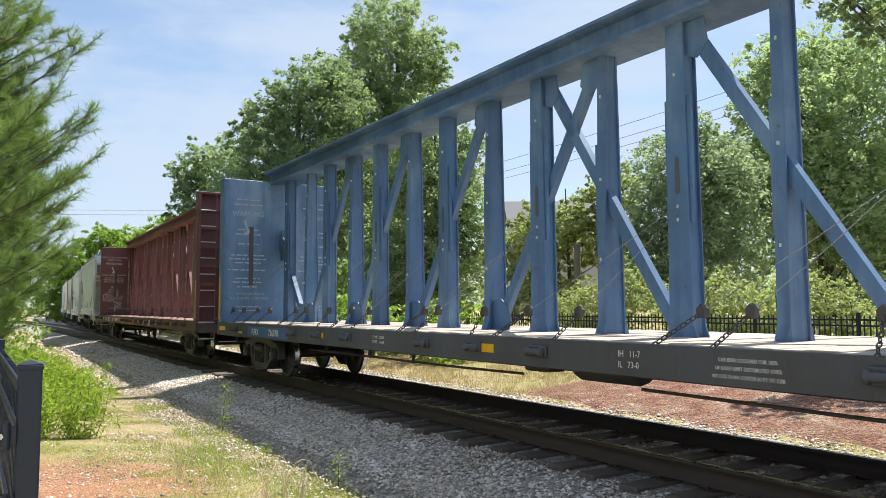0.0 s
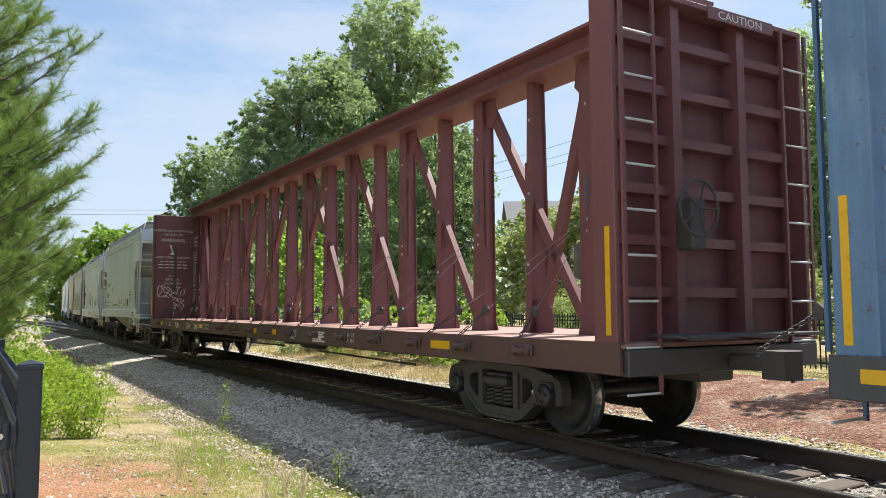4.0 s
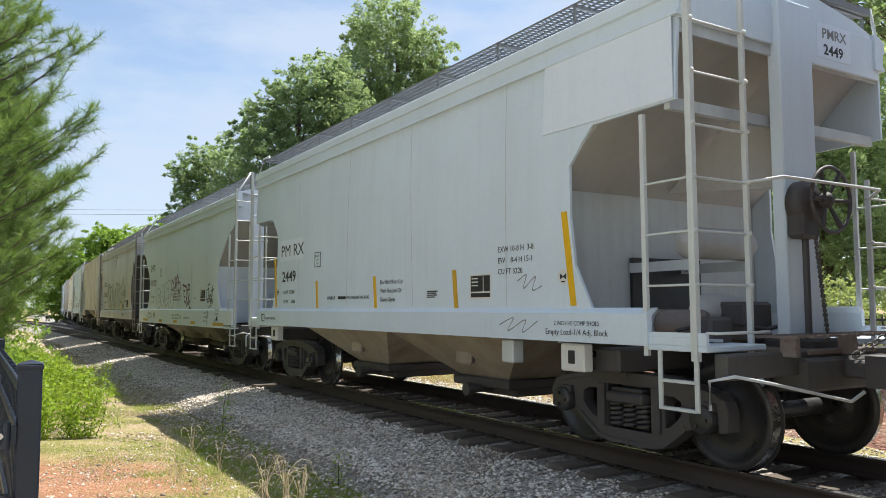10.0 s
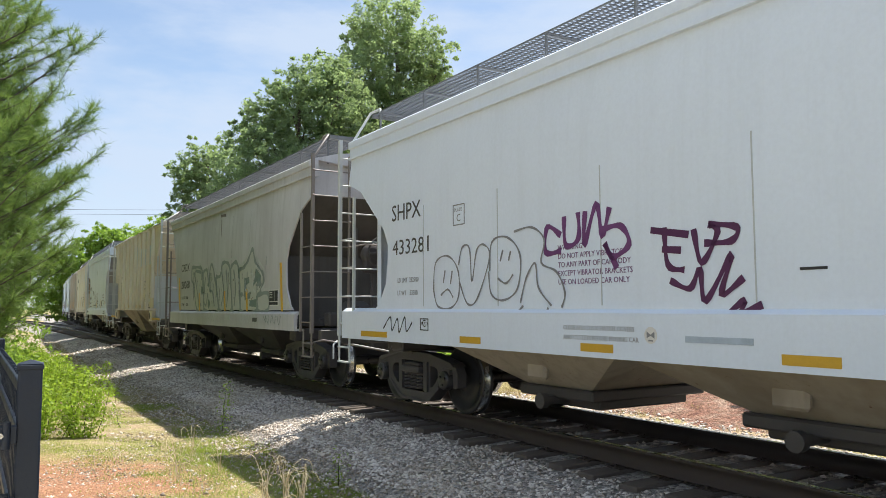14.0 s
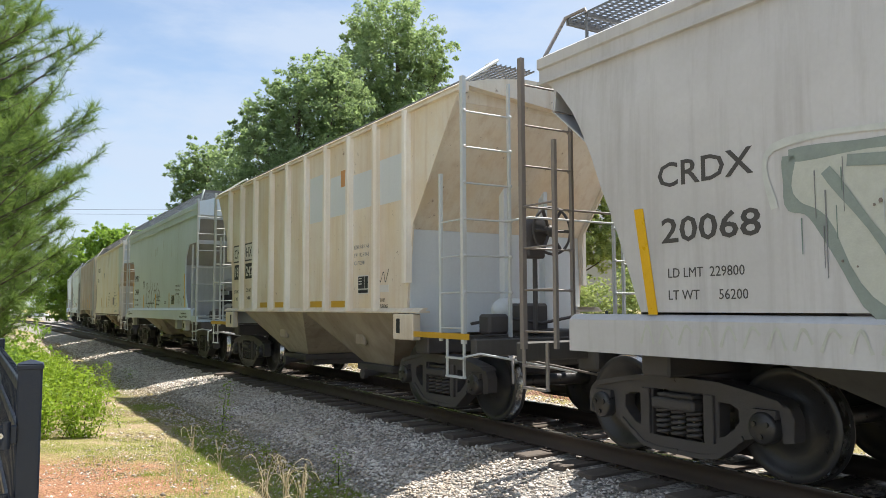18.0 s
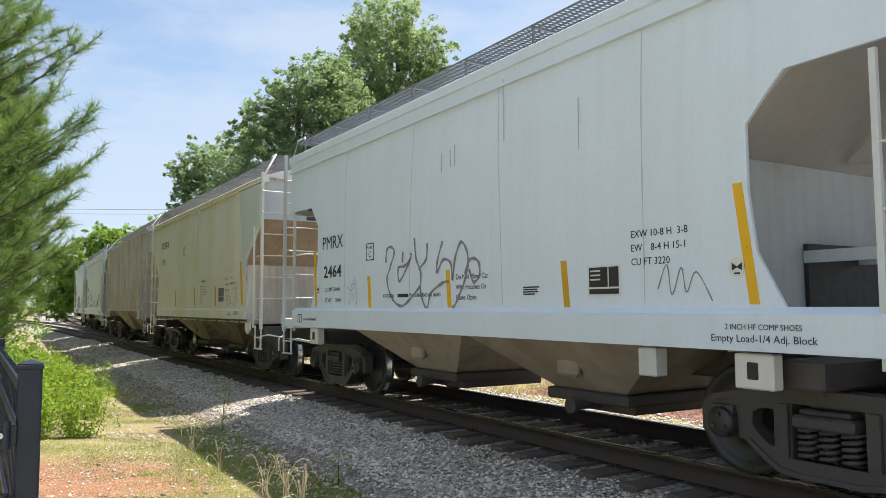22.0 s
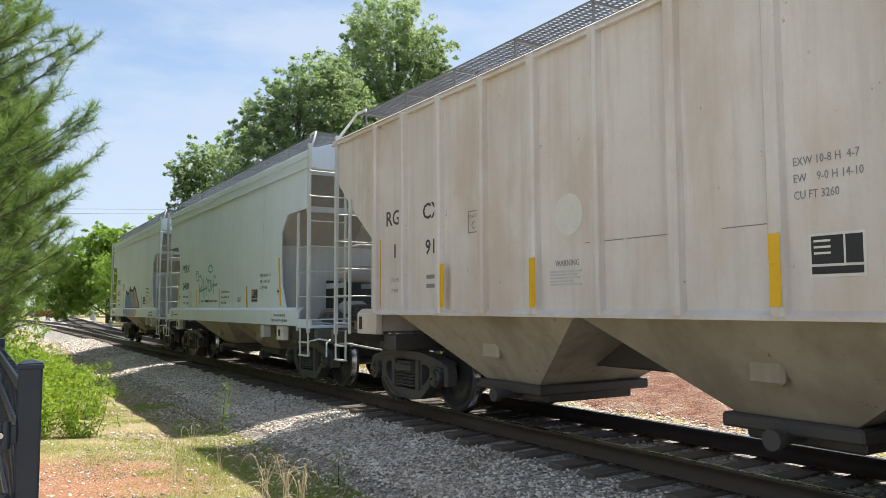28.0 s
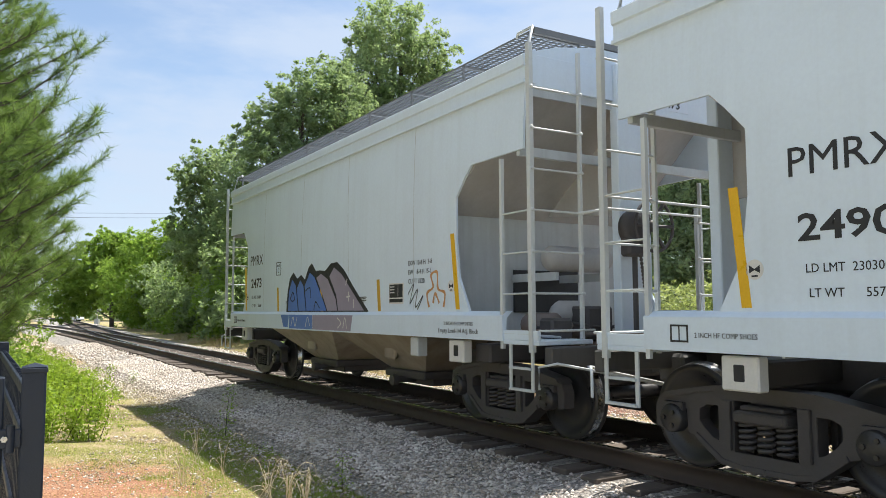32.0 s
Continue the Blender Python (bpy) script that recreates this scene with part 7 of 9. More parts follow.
# ---- white wagon with bubble letters ----
def white_marks():
    car, y, ys = CARS["D"][0], 1.5705, 1.6205
    for text, z in (("SHPX", 3.80), ("433281", 3.58)):
        lettering("lettering", text, 0.15, DARK_INK, car, pose(5.326, 0.42, z, 90, 0, 90), 1.05)
    words(car, "SHPX", -4.06, 2.57, 0.22, DARK_INK, y, 1.05)
    words(car, "433281", -4.03, 2.11, 0.20, DARK_INK, y, 1.2)
    words(car, "LD LMT  232700\nLT WT    53300", -3.89, 1.735, 0.062, INK, y, 0.92, 1.9)
    plate_c(car, -2.50, -2.25, 2.37, 2.62, INK, y)
    words(car, "WARNING\nDO NOT APPLY VIBRATORS\nTO ANY PART OF CAR BODY\nEXCEPT VIBRATOR BRACKETS\nUSE ON LOADED CAR ONLY", -0.60, 1.955, 0.052, PURPLE, y, 0.98, 1.12)
    words(car, "CLOSE AND LOCK HATCH COVERS\nAND OUTLETS BEFORE MOVING CAR", -0.48, 1.195, 0.042, INK, ys, 0.95, 1.5)
    for x0, x1 in ((-4.9, -4.1), (-2.29, -1.87), (-0.24, 0.18), (1.82, 2.25), (4.02, 4.9)):
        patch_on(car, "reflector", x0, x1, 1.0, 1.075, OCHRE, ys, "faded yellow reflective strip")
    dashes(car, 0.98, 1.125, 0.62, 0.05, INK_BLUE, ys)
    emblem(car, 0.62, 1.17, 0.07, INK, ys)
    data_panel(car, 2.60, 3.10, 1.56, 1.87, y)
    patch_on(car, "label", 1.95, 2.15, 1.655, 1.675, BLACK, y, "short black dash")
    words(car, "JACK HERE", 4.15, 1.10, 0.05, INK, ys)
    words(car, "PULL HERE\nLIFT HERE", 4.20, 1.34, 0.05, INK, ys, 1.0, 1.3)
    words(car, "2 INCH HF COMP SHOES", 4.92, 0.985, 0.052, BLACK, ys, 0.95)
    words(car, "EXW 10-8 H 8-5\nEW  8-0  H 14-9\nCU FT 3250", 3.15, 1.26, 0.048, INK, ys, 0.95, 1.4)
    part("jacking_hole", G().lathe([(0.05, -1.63), (0.05, -1.615)], 14, "y", (4.38, 0, 1.17)), BLACK, car, "round dark jacking hole")
    thin = [[(-2.95, 1.6), (-2.9, 1.95), (-2.62, 2.02), (-2.4, 1.85), (-2.38, 1.55), (-2.55, 1.4), (-2.85, 1.42), (-2.95, 1.62)], [(-2.72, 1.7), (-2.68, 1.85)], [(-2.56, 1.68), (-2.52, 1.84)], [(-2.78, 1.55), (-2.62, 1.62), (-2.5, 1.52)],
            [(-2.38, 1.9), (-2.3, 2.1), (-2.15, 2.08), (-2.1, 1.7), (-2.0, 2.05), (-1.85, 2.1), (-1.75, 1.95), (-2.0, 1.5), (-2.2, 1.45), (-2.36, 1.7)],
            [(-1.75, 1.8), (-1.7, 2.12), (-1.42, 2.15), (-1.2, 1.95), (-1.25, 1.6), (-1.5, 1.48), (-1.72, 1.55), (-1.77, 1.8)], [(-1.55, 1.9), (-1.5, 2.02)], [(-1.4, 1.9), (-1.36, 2.0)], [(-1.6, 1.72), (-1.45, 1.66), (-1.32, 1.75)],
            [(-1.3, 2.2), (-1.0, 2.22), (-0.8, 2.08), (-0.85, 1.85), (-0.62, 1.75), (-0.5, 1.55), (-0.55, 1.4)], [(-1.2, 1.45), (-1.1, 1.7), (-0.95, 1.85), (-0.9, 1.6), (-0.7, 1.42)], [(-1.15, 1.42), (-1.3, 1.3), (-1.1, 1.28)], [(-0.75, 1.4), (-0.8, 1.28), (-0.55, 1.3)]]
    sprayed(car, "graffiti", thin, 0.022, INK, 1.5735, "grey bubble-letter outline graffiti")
    sprayed(car, "graffiti", [[(-0.55, 2.1), (-0.75, 2.2), (-0.78, 1.95), (-0.55, 1.95)], [(-0.5, 2.28), (-0.48, 2.0), (-0.3, 2.05), (-0.3, 2.3)], [(-0.2, 2.3), (-0.22, 1.98), (-0.05, 2.35), (0.02, 2.05), (0.12, 2.3)],
                              [(0.0, 2.1), (0.25, 2.12), (0.35, 1.95), (0.15, 1.85), (0.05, 1.98), (0.2, 1.75)]], 0.055, PURPLE, 1.5735, "purple sprayed tag")
    sprayed(car, "graffiti", [[(0.6, 2.05), (1.0, 1.98)], [(0.75, 2.06), (0.78, 1.75), (0.95, 1.7)], [(0.72, 1.88), (0.92, 1.86)], [(1.05, 2.02), (1.12, 1.75), (1.28, 1.98), (1.2, 2.04), (1.45, 2.0), (1.4, 1.9), (1.15, 1.9)],
                              [(0.8, 1.62), (1.0, 1.55), (1.1, 1.7), (1.15, 1.45), (1.4, 1.8), (1.3, 1.5), (1.5, 1.62)], [(1.25, 1.35), (1.4, 1.3), (1.5, 1.45), (1.3, 1.3), (1.65, 1.42)]], 0.05, PLUM, 1.5735, "dark plum sprayed tag")
    sprayed(car, "graffiti", [[(3.42, 1.88), (3.22, 1.82), (3.18, 1.65), (3.35, 1.6)], [(3.3, 1.95), (3.55, 2.0)], [(3.42, 1.92), (3.4, 1.62), (3.48, 1.72), (3.52, 1.6)], [(3.62, 1.75), (3.55, 1.65), (3.65, 1.62), (3.66, 1.75), (3.68, 1.6)],
                              [(3.78, 1.95), (3.74, 1.6), (3.82, 1.6)], [(3.62, 1.8), (3.9, 1.86)], [(3.3, 1.55), (3.6, 1.58), (3.82, 1.52)], [(3.55, 1.56), (3.65, 1.48), (3.45, 1.42)]], 0.028, BLACK, 1.5735, "black sprayed tag")
    sprayed(car, "graffiti", [[(-4.2, 1.12), (-4.0, 1.28), (-3.95, 1.1), (-3.8, 1.26), (-3.75, 1.08), (-3.6, 1.28), (-3.55, 1.1), (-3.4, 1.22)]], 0.022, BLACK, 1.6225, "small black tag on the sill")
    sprayed(car, "graffiti", [[(3.46, 1.345), (3.60, 1.27), (3.44, 1.19), (3.52, 1.10), (3.46, 1.03)]], 0.024, BLACK, 1.6225, "black trailing line of the tag on the sill")
    plate_c(car, -3.2, -3.0, 1.12, 1.27, BLACK, ys)
    for x in (-3.2, -1.6, 0.0, 1.6, 3.2):
        part("weld_seam", G().box(x - 0.006, x + 0.006, -1.574, -1.565, 1.42, 2.7), INK_SEAM, car, "grimy vertical weld seam")


white_marks()


# ---- taupe wagon with the large pale piece ----
def taupe_marks():
    car, y, ys = CARS["E"][0], 1.5705, 1.6205
    words(car, "CRDX", -3.93, 2.39, 0.20, DARK_INK, y, 1.16, bold=0.003)
    words(car, "20068", -3.90, 1.93, 0.20, DARK_INK, y, 1.33, bold=0.004)
    words(car, "LD LMT  229800\nLT WT      56200", -3.84, 1.64, 0.078, DARK_INK, y, 0.95, 1.6)
    for x, z0, s in ((-4.05, 1.34, -0.14), (4.18, 1.34, -0.1)):
        patch_on(car, "reflector", x, x + 0.10, z0, 2.24, YELLOW, y + 0.004, "yellow reflective strip", s)
    for x in (-1.88, 0.40, 2.06):
        patch_on(car, "reflector", x, x + 0.11, 1.34, 1.79, YELLOW, y + 0.006, "yellow reflective strip", -0.06)
    data_panel(car, 3.49, 4.02, 1.44, 1.75, y + 0.002)
    fills = [[(-2.72, 2.46), (-2.72, 2.14), (-2.50, 1.98), (-2.12, 1.36), (-1.44, 1.36), (-1.56, 1.92), (-1.66, 2.33), (-1.90, 2.43)],
             [(-1.56, 2.29), (-1.20, 2.33), (-1.02, 2.04), (-0.86, 2.40), (-0.68, 2.41), (-0.46, 2.12), (-0.12, 1.36), (-1.36, 1.36), (-1.46, 1.80)],
             [(-0.36, 2.14), (0.02, 2.15), (0.20, 2.42), (0.70, 2.38), (0.86, 2.00), (0.96, 1.36), (0.0, 1.36)],
             [(0.86, 2.30), (1.22, 2.40), (1.46, 2.22), (1.62, 1.36), (1.06, 1.36)],
             [(1.52, 2.22), (1.85, 2.26), (2.12, 2.38), (2.42, 2.60), (2.60, 2.36), (2.88, 2.18), (3.12, 2.07), (3.14, 1.90), (2.96, 1.72), (2.74, 1.60), (2.74, 1.36), (1.68, 1.36)],
             [(2.80, 1.66), (3.44, 1.68), (3.44, 1.36), (2.80, 1.36)]]
    for p in fills:
        part("graffiti", G().prism(p, "y", -1.5735, -1.570), PALE, car, "pale cream letter shape")
    for k, p in enumerate(fills):
        sprayed(car, "graffiti", [p + [p[0]]], 0.085, MINT, 1.5745 + 0.0005 * k, "dusty green letter outline")
    rim = [(-2.84, 2.10), (-2.84, 2.54), (-1.88, 2.52), (-1.58, 2.40), (-1.18, 2.43), (-0.98, 2.26), (-0.84, 2.51), (-0.64, 2.50), (-0.30, 2.24), (0.0, 2.26), (0.16, 2.52), (0.72, 2.47), (1.24, 2.50), (1.55, 2.32), (1.84, 2.36), (2.10, 2.47),
           (2.42, 2.74), (2.66, 2.44), (3.20, 2.14), (3.24, 1.88), (3.04, 1.76), (3.54, 1.78)]
    sprayed(car, "graffiti", [rim], 0.05, CHALK_DUST, 1.5785, "soft white outer line of the piece")
    inner = [[(-2.45, 2.32), (-2.02, 1.70), (-1.92, 1.42)], [(-2.30, 2.36), (-1.75, 2.30)], [(-1.30, 2.16), (-1.42, 1.62), (-1.20, 1.48), (-1.06, 1.74), (-1.0, 1.44)], [(-0.86, 2.26), (-0.92, 1.86), (-0.62, 1.78), (-0.44, 1.44)],
             [(0.16, 2.22), (0.34, 1.80), (0.16, 1.46)], [(0.52, 2.26), (0.66, 1.72), (0.60, 1.42)], [(1.12, 2.24), (1.28, 1.84), (1.20, 1.46)]]
    sprayed(car, "graffiti", inner, 0.07, MINT, 1.5795, "dusty green shading inside the letters")
    for blade in ([(1.90, 2.02), (2.22, 2.04), (2.24, 1.92), (2.02, 1.88), (2.06, 1.68), (2.34, 1.74), (2.30, 1.60), (1.94, 1.56)], [(2.50, 1.84), (2.66, 2.20), (3.04, 2.02), (2.92, 1.82), (2.72, 1.94)], [(2.30, 1.56), (2.70, 1.58), (2.70, 1.42), (2.26, 1.44)]):
        part("graffiti", G().prism(blade, "y", -1.5785, -1.575), DEEP_GREEN, car, "dark green blade shape")
    sprayed(car, "graffiti", [[(2.26, 2.10), (2.50, 2.08), (2.44, 1.86), (2.62, 2.06)], [(2.52, 1.78), (2.66, 1.72)], [(1.98, 1.80), (2.10, 1.74)], [(2.66, 2.26), (3.04, 2.06), (2.94, 1.84)]], 0.035, CHALK_DUST, 1.5805, "white highlights")
    # grime runs, rust specks and scuffs over the piece
    wear = random.Random(12)
    for k in range(46):
        x, top, ln = wear.uniform(-2.7, 3.4), wear.uniform(1.75, 2.45), wear.uniform(0.12, 0.6)
        w = wear.uniform(0.0015, 0.0045)
        part("grime_run", G().prism([(x - w, top), (x + w, top), (x + w * 0.6, max(1.37, top - ln)), (x - w * 0.6, max(1.37, top - ln))], "y", -1.5835 - 0.0001 * (k % 9), -1.580), (INK, DEEP_GREEN, INK_SEAM)[k % 3], car, "thin grime run")
    for k in range(40):
        x, z, r = wear.uniform(-2.4, 3.4), wear.uniform(1.42, 2.2), wear.uniform(0.006, 0.014)
        part("rust_spot", G().prism([(x + r * math.cos(a), z + r * 1.3 * math.sin(a)) for a in np.linspace(0, 2 * math.pi, 6, endpoint=False)], "y", -1.5845, -1.580), GRIME, car, "small rust spot")
    for k in range(7):
        x, z, w, h = wear.uniform(-2.2, 3.0), wear.uniform(1.45, 2.0), wear.uniform(0.05, 0.13), wear.uniform(0.03, 0.12)
        part("scuff", G().prism([(x - w, z), (x - w * 0.4, z + h), (x + w * 0.7, z + h * 0.8), (x + w, z - h * 0.2), (x + w * 0.1, z - h)], "y", -1.5829, -1.580), (MINT, DEEP_GREEN)[k % 2], car, "worn scuffed patch of paint")
    for x0, n in ((-4.1, 13), (-1.7, 9), (1.7, 12)):
        sprayed(car, "graffiti", [[(x0 + 0.20 * k, 1.10), (x0 + 0.20 * k + 0.07, 1.25), (x0 + 0.20 * k + 0.14, 1.10 + 0.05 * (k % 3))] for k in range(n)], 0.022, CHALK_DUST if x0 > 1 else PALE, 1.6225, "pale sprayed letters on the sill")
    sprayed(car, "graffiti", [[(3.3, 1.24), (3.5, 1.12), (3.42, 1.26), (3.62, 1.1), (3.6, 1.26)], [(3.75, 1.12), (3.82, 1.26), (3.95, 1.12), (4.05, 1.26)], [(4.1, 1.26), (4.2, 1.1), (4.3, 1.26)]], 0.026, MINT, 1.6235, "green tag on the sill")
    patch_on(car, "label", 0.62, 1.02, 1.14, 1.25, CHALK_DUST, ys, "worn white data stencil")
    part("sill_pocket", G().box(2.62, 2.92, -1.628, -1.60, 1.13, 1.21, 0.008), DARK_INK, car, "small steel pocket plate")
    part("hatch_stain", G().prism([(-0.12, 3.52), (0.26, 3.50), (0.24, 3.56), (-0.10, 3.58)], "y", -1.545, -1.50), GRIME, car, "dark rusty stain under the eave")
    for x, z0, z1, w in ((0.9, 2.3, 3.45, 0.005), (-0.55, 2.5, 3.3, 0.004), (-1.7, 2.55, 3.1, 0.003), (2.2, 2.7, 3.4, 0.004)):
        g = G()
        for k in range(6):
            za, zb = z0 + (z1 - z0) * k / 6, z0 + (z1 - z0) * (k + 1) / 6
            g.add([(x - w, -ROUND(za) - 0.0015, za), (x + w, -ROUND(za) - 0.0015, za), (x + w, -ROUND(zb) - 0.0015, zb), (x - w, -ROUND(zb) - 0.0015, zb)], [(0, 1, 2, 3)])
        part("weld_seam", g, INK, car, "dark grimy run down the side")
    part("weld_seam", G().box(-0.004, 0.004, -1.56, -1.55, 2.9, 3.45), GRIME, car, "dark rusty run")


taupe_marks()


# ---- tan ribbed wagon ----
def tan_marks():
    car, y = CARS["F"][0], 1.5005
    for t, x0, x1, z0, z1 in (("CM", -3.96, -3.46, 2.42, 2.74), ("HX", -3.12, -2.64, 2.42, 2.74)):
        patch_on(car, "patch_edge", x0 - 0.035, x1 + 0.03, z0 - 0.03, z1 + 0.03, SOOT_SHADE, y - 0.003, "dark smeared edge round a stencil patch")
        patch_on(car, "paint_patch", x0, x1, z0, z1, CHALK, y, "white stencil patch")
        words(car, t[0], x0 + 0.06, 2.475, 0.21, BLACK, y + 0.004, 0.85)
        words(car, t[1], x0 + 0.265, 2.475, 0.21, BLACK, y + 0.004, 0.85)
    for t, x0, x1, z0, z1 in (("19", -3.90, -3.53, 2.02, 2.34), ("242", -3.10, -2.51, 2.02, 2.34)):
        patch_on(car, "paint_patch", x0, x1, z0, z1, BLACK, y, "black stencil patch")
        words(car, t, x0 + 0.04, 2.08, 0.20, CHALK, y + 0.004, 1.08 if len(t) > 2 else 0.92, bold=0.004)
    words(car, "LD LMT\nLT WT", -3.90, 1.72, 0.075, BLACK, y, 0.92, 1.55)
    words(car, "231100\n 54900", -3.02, 1.74, 0.075, BLACK, y, 0.92, 1.55)
    words(car, "EXW 10-8 H  4-8\nEW    8-2 H 14-8\nCU FT 2980", 2.37, 2.28, 0.06, INK, y, 0.82, 1.4)
    data_panel(car, 2.50, 2.86, 1.60, 1.88, y)
    for x0, x1, z0, z1 in ((0.56, 1.26, 2.84, 3.62), (1.44, 2.17, 2.86, 3.5), (2.33, 3.07, 2.88, 3.42), (3.23, 3.88, 2.86, 3.5)):
        patch_on(car, "paint_patch", x0, x1, z0, z1, PATCH, y, "grey over-painted panel")
    for x0, x1 in ((-2.1, -1.62), (-1.2, -0.72), (0.6, 1.1), (1.5, 2.05)):
        patch_on(car, "reflector", x0, x1, 1.41, 1.51, OCHRE, y, "faded yellow reflective strip")
    patch_on(car, "paint_patch", 1.86, 2.02, 3.3, 3.56, ORANGE, y + 0.003, "rust-orange scab")
    patch_on(car, "label", 3.14, 3.5, 1.62, 1.72, CHALK, y, "white paper label")
    sprayed(car, "graffiti", [[(3.1, 1.76), (3.2, 1.92), (3.24, 1.76), (3.34, 1.9), (3.4, 1.76), (3.5, 1.94)]], 0.014, BLACK, 1.5035, "small black tag")
    words(car, "2 INCH HF\nCOMP SHOES", 3.08, 1.485, 0.05, BLACK, y, 0.9, 1.2)
    for e in (-1, 1):
        patch_on(car, "reflector", min(e * 4.3, e * 5.6), max(e * 4.3, e * 5.6), 1.03, 1.10, OCHRE, 1.555, "yellow end sill strip")
        part("jacking_plate", G().box(min(e * 3.75, e * 4.3), max(e * 3.75, e * 4.3), -1.57, -1.45, 0.98, 1.32, 0.012), TAN, car, "tan jacking pad plate")
        part("jacking_hole", G().box(e * 3.9 - 0.05, e * 3.9 + 0.05, -1.578, -1.53, 1.06, 1.26, 0.01), BLACK, car, "dark jacking slot")


tan_marks()


# ---- cream wagon ----
def cream_marks():
    car, y = CARS["H"][0], 1.5505
    words(car, "RGRX", -4.15, 3.17, 0.22, DARK_INK, y - 0.012, 1.2)
    words(car, "1931", -4.18, 2.68, 0.20, DARK_INK, y - 0.003, 1.3)
    plate_c(car, -1.30, -1.05, 2.82, 3.06, INK, y - 0.004)
    for x, z1 in ((-2.14, 1.9), (0.10, 1.93), (2.16, 1.9)):
        patch_on(car, "reflector", x, x + 0.09, 1.45, z1, OCHRE, y, "faded yellow reflective strip", -0.05)
    patch_on(car, "reflector", 4.28, 4.40, 1.47, 2.40, YELLOW, y, "yellow reflective strip", -0.13)
    panel = patch_on(car, "data_panel", 2.46, 2.9, 1.56, 1.86, FIELD_GREY, y, "dark grey data panel")
    for x0, x1, z0, z1 in ((2.46, 2.9, 1.655, 1.667), (2.70, 2.712, 1.667, 1.86), (2.46, 2.9, 1.535, 1.56)):
        part("panel_line", G().box(x0, x1, -y - 0.006, -y - 0.002, z0, z1), INK_SEAM, panel)
    words(car, "WARNING", 0.80, 2.03, 0.07, INK, y)
    for r, w in enumerate((0.58, 0.62, 0.70, 0.60, 0.24, 0.22, 0.30)):
        at, k = 0.72 + 0.012 * r, 0
        while at < 0.72 + w - 0.05:
            wide = 0.07 + 0.05 * ((r * 3 + k * 5) % 4) / 3
            patch_on(car, "lettering", at, min(at + wide, 0.72 + w), 1.915 - 0.066 * r, 1.943 - 0.066 * r, FAINT_INK, y, "small illegible lettering")
            at, k = at + wide + 0.022, k + 1
    words(car, "EW 10-1\nEXW 10-8\nCU FT 3250", 3.0, 2.03, 0.052, INK, y, 0.95, 1.75)
    words(car, "H 13-0\nEXW H 8-8", 3.42, 2.045, 0.052, INK, y, 0.95, 1.75)
    # dark underside lip of the sill with a pipe on brackets
    part("sill_lip", G().box(-4.55, 4.55, -1.585, -1.545, 1.135, 1.157), SOOT_SHADE, car, "dark lower lip of the sill")
    pipe = part("train_pipe", G().tube([(-4.5, -1.53, 1.10), (4.5, -1.53, 1.10)], 0.017, 8), GALV, car, "pale pipe under the sill")
    for x in np.arange(-4.1, 4.3, 0.92):
        part("pipe_clip", G().box(x - 0.03, x + 0.03, -1.56, -1.50, 1.075, 1.15, 0.006), GRIME, pipe)
    patch_on(car, "label", 3.32, 3.62, 1.225, 1.30, GALV, 1.5815, "small card holder")
    patch_on(car, "label", 3.80, 4.12, 1.245, 1.33, INK_SEAM, 1.5815, "faded label")
    for x, z in ((1.95, 2.06), (2.08, 2.06), (2.22, 2.07), (2.3, 2.15), (2.42, 2.07), (2.66, 2.13), (2.72, 2.1), (3.0, 2.2), (3.1, 2.23), (3.18, 2.25), (3.36, 2.24), (3.5, 2.33), (3.64, 2.4), (4.08, 2.43)):
        part("rust_spot", G().prism([(x + 0.008 * math.cos(a), z + 0.008 * math.sin(a)) for a in np.linspace(0, 2 * math.pi, 7, endpoint=False)], "y", -y - 0.0025, -y + 0.001), GRIME, car, "small rust spot")
    sprayed(car, "graffiti", [[(3.085, 1.664), (3.370, 1.681), (3.433, 1.491), (3.148, 1.466), (3.085, 1.664)], [(3.135, 1.640), (3.346, 1.653), (3.388, 1.524), (3.175, 1.507), (3.135, 1.640)], [(3.206, 1.676), (3.132, 1.692), (3.087, 1.732), (3.047, 1.769)], [(3.245, 1.678), (3.281, 1.722), (3.326, 1.758)], [(3.168, 1.584), (3.189, 1.617), (3.211, 1.549)], [(3.228, 1.607), (3.235, 1.532)], [(3.258, 1.615), (3.274, 1.531)], [(3.207, 1.566), (3.285, 1.568)], [(3.417, 1.667), (3.444, 1.665), (3.420, 1.634), (3.447, 1.625)], [(3.418, 1.597), (3.442, 1.604), (3.427, 1.568), (3.454, 1.572)], [(3.460, 1.604), (3.483, 1.603), (3.464, 1.587), (3.486, 1.571)], [(3.465, 1.511), (3.520, 1.522), (3.551, 1.513), (3.515, 1.498), (3.470, 1.502)]], 0.0085, INK, 1.5535, "small line doodle of a television")
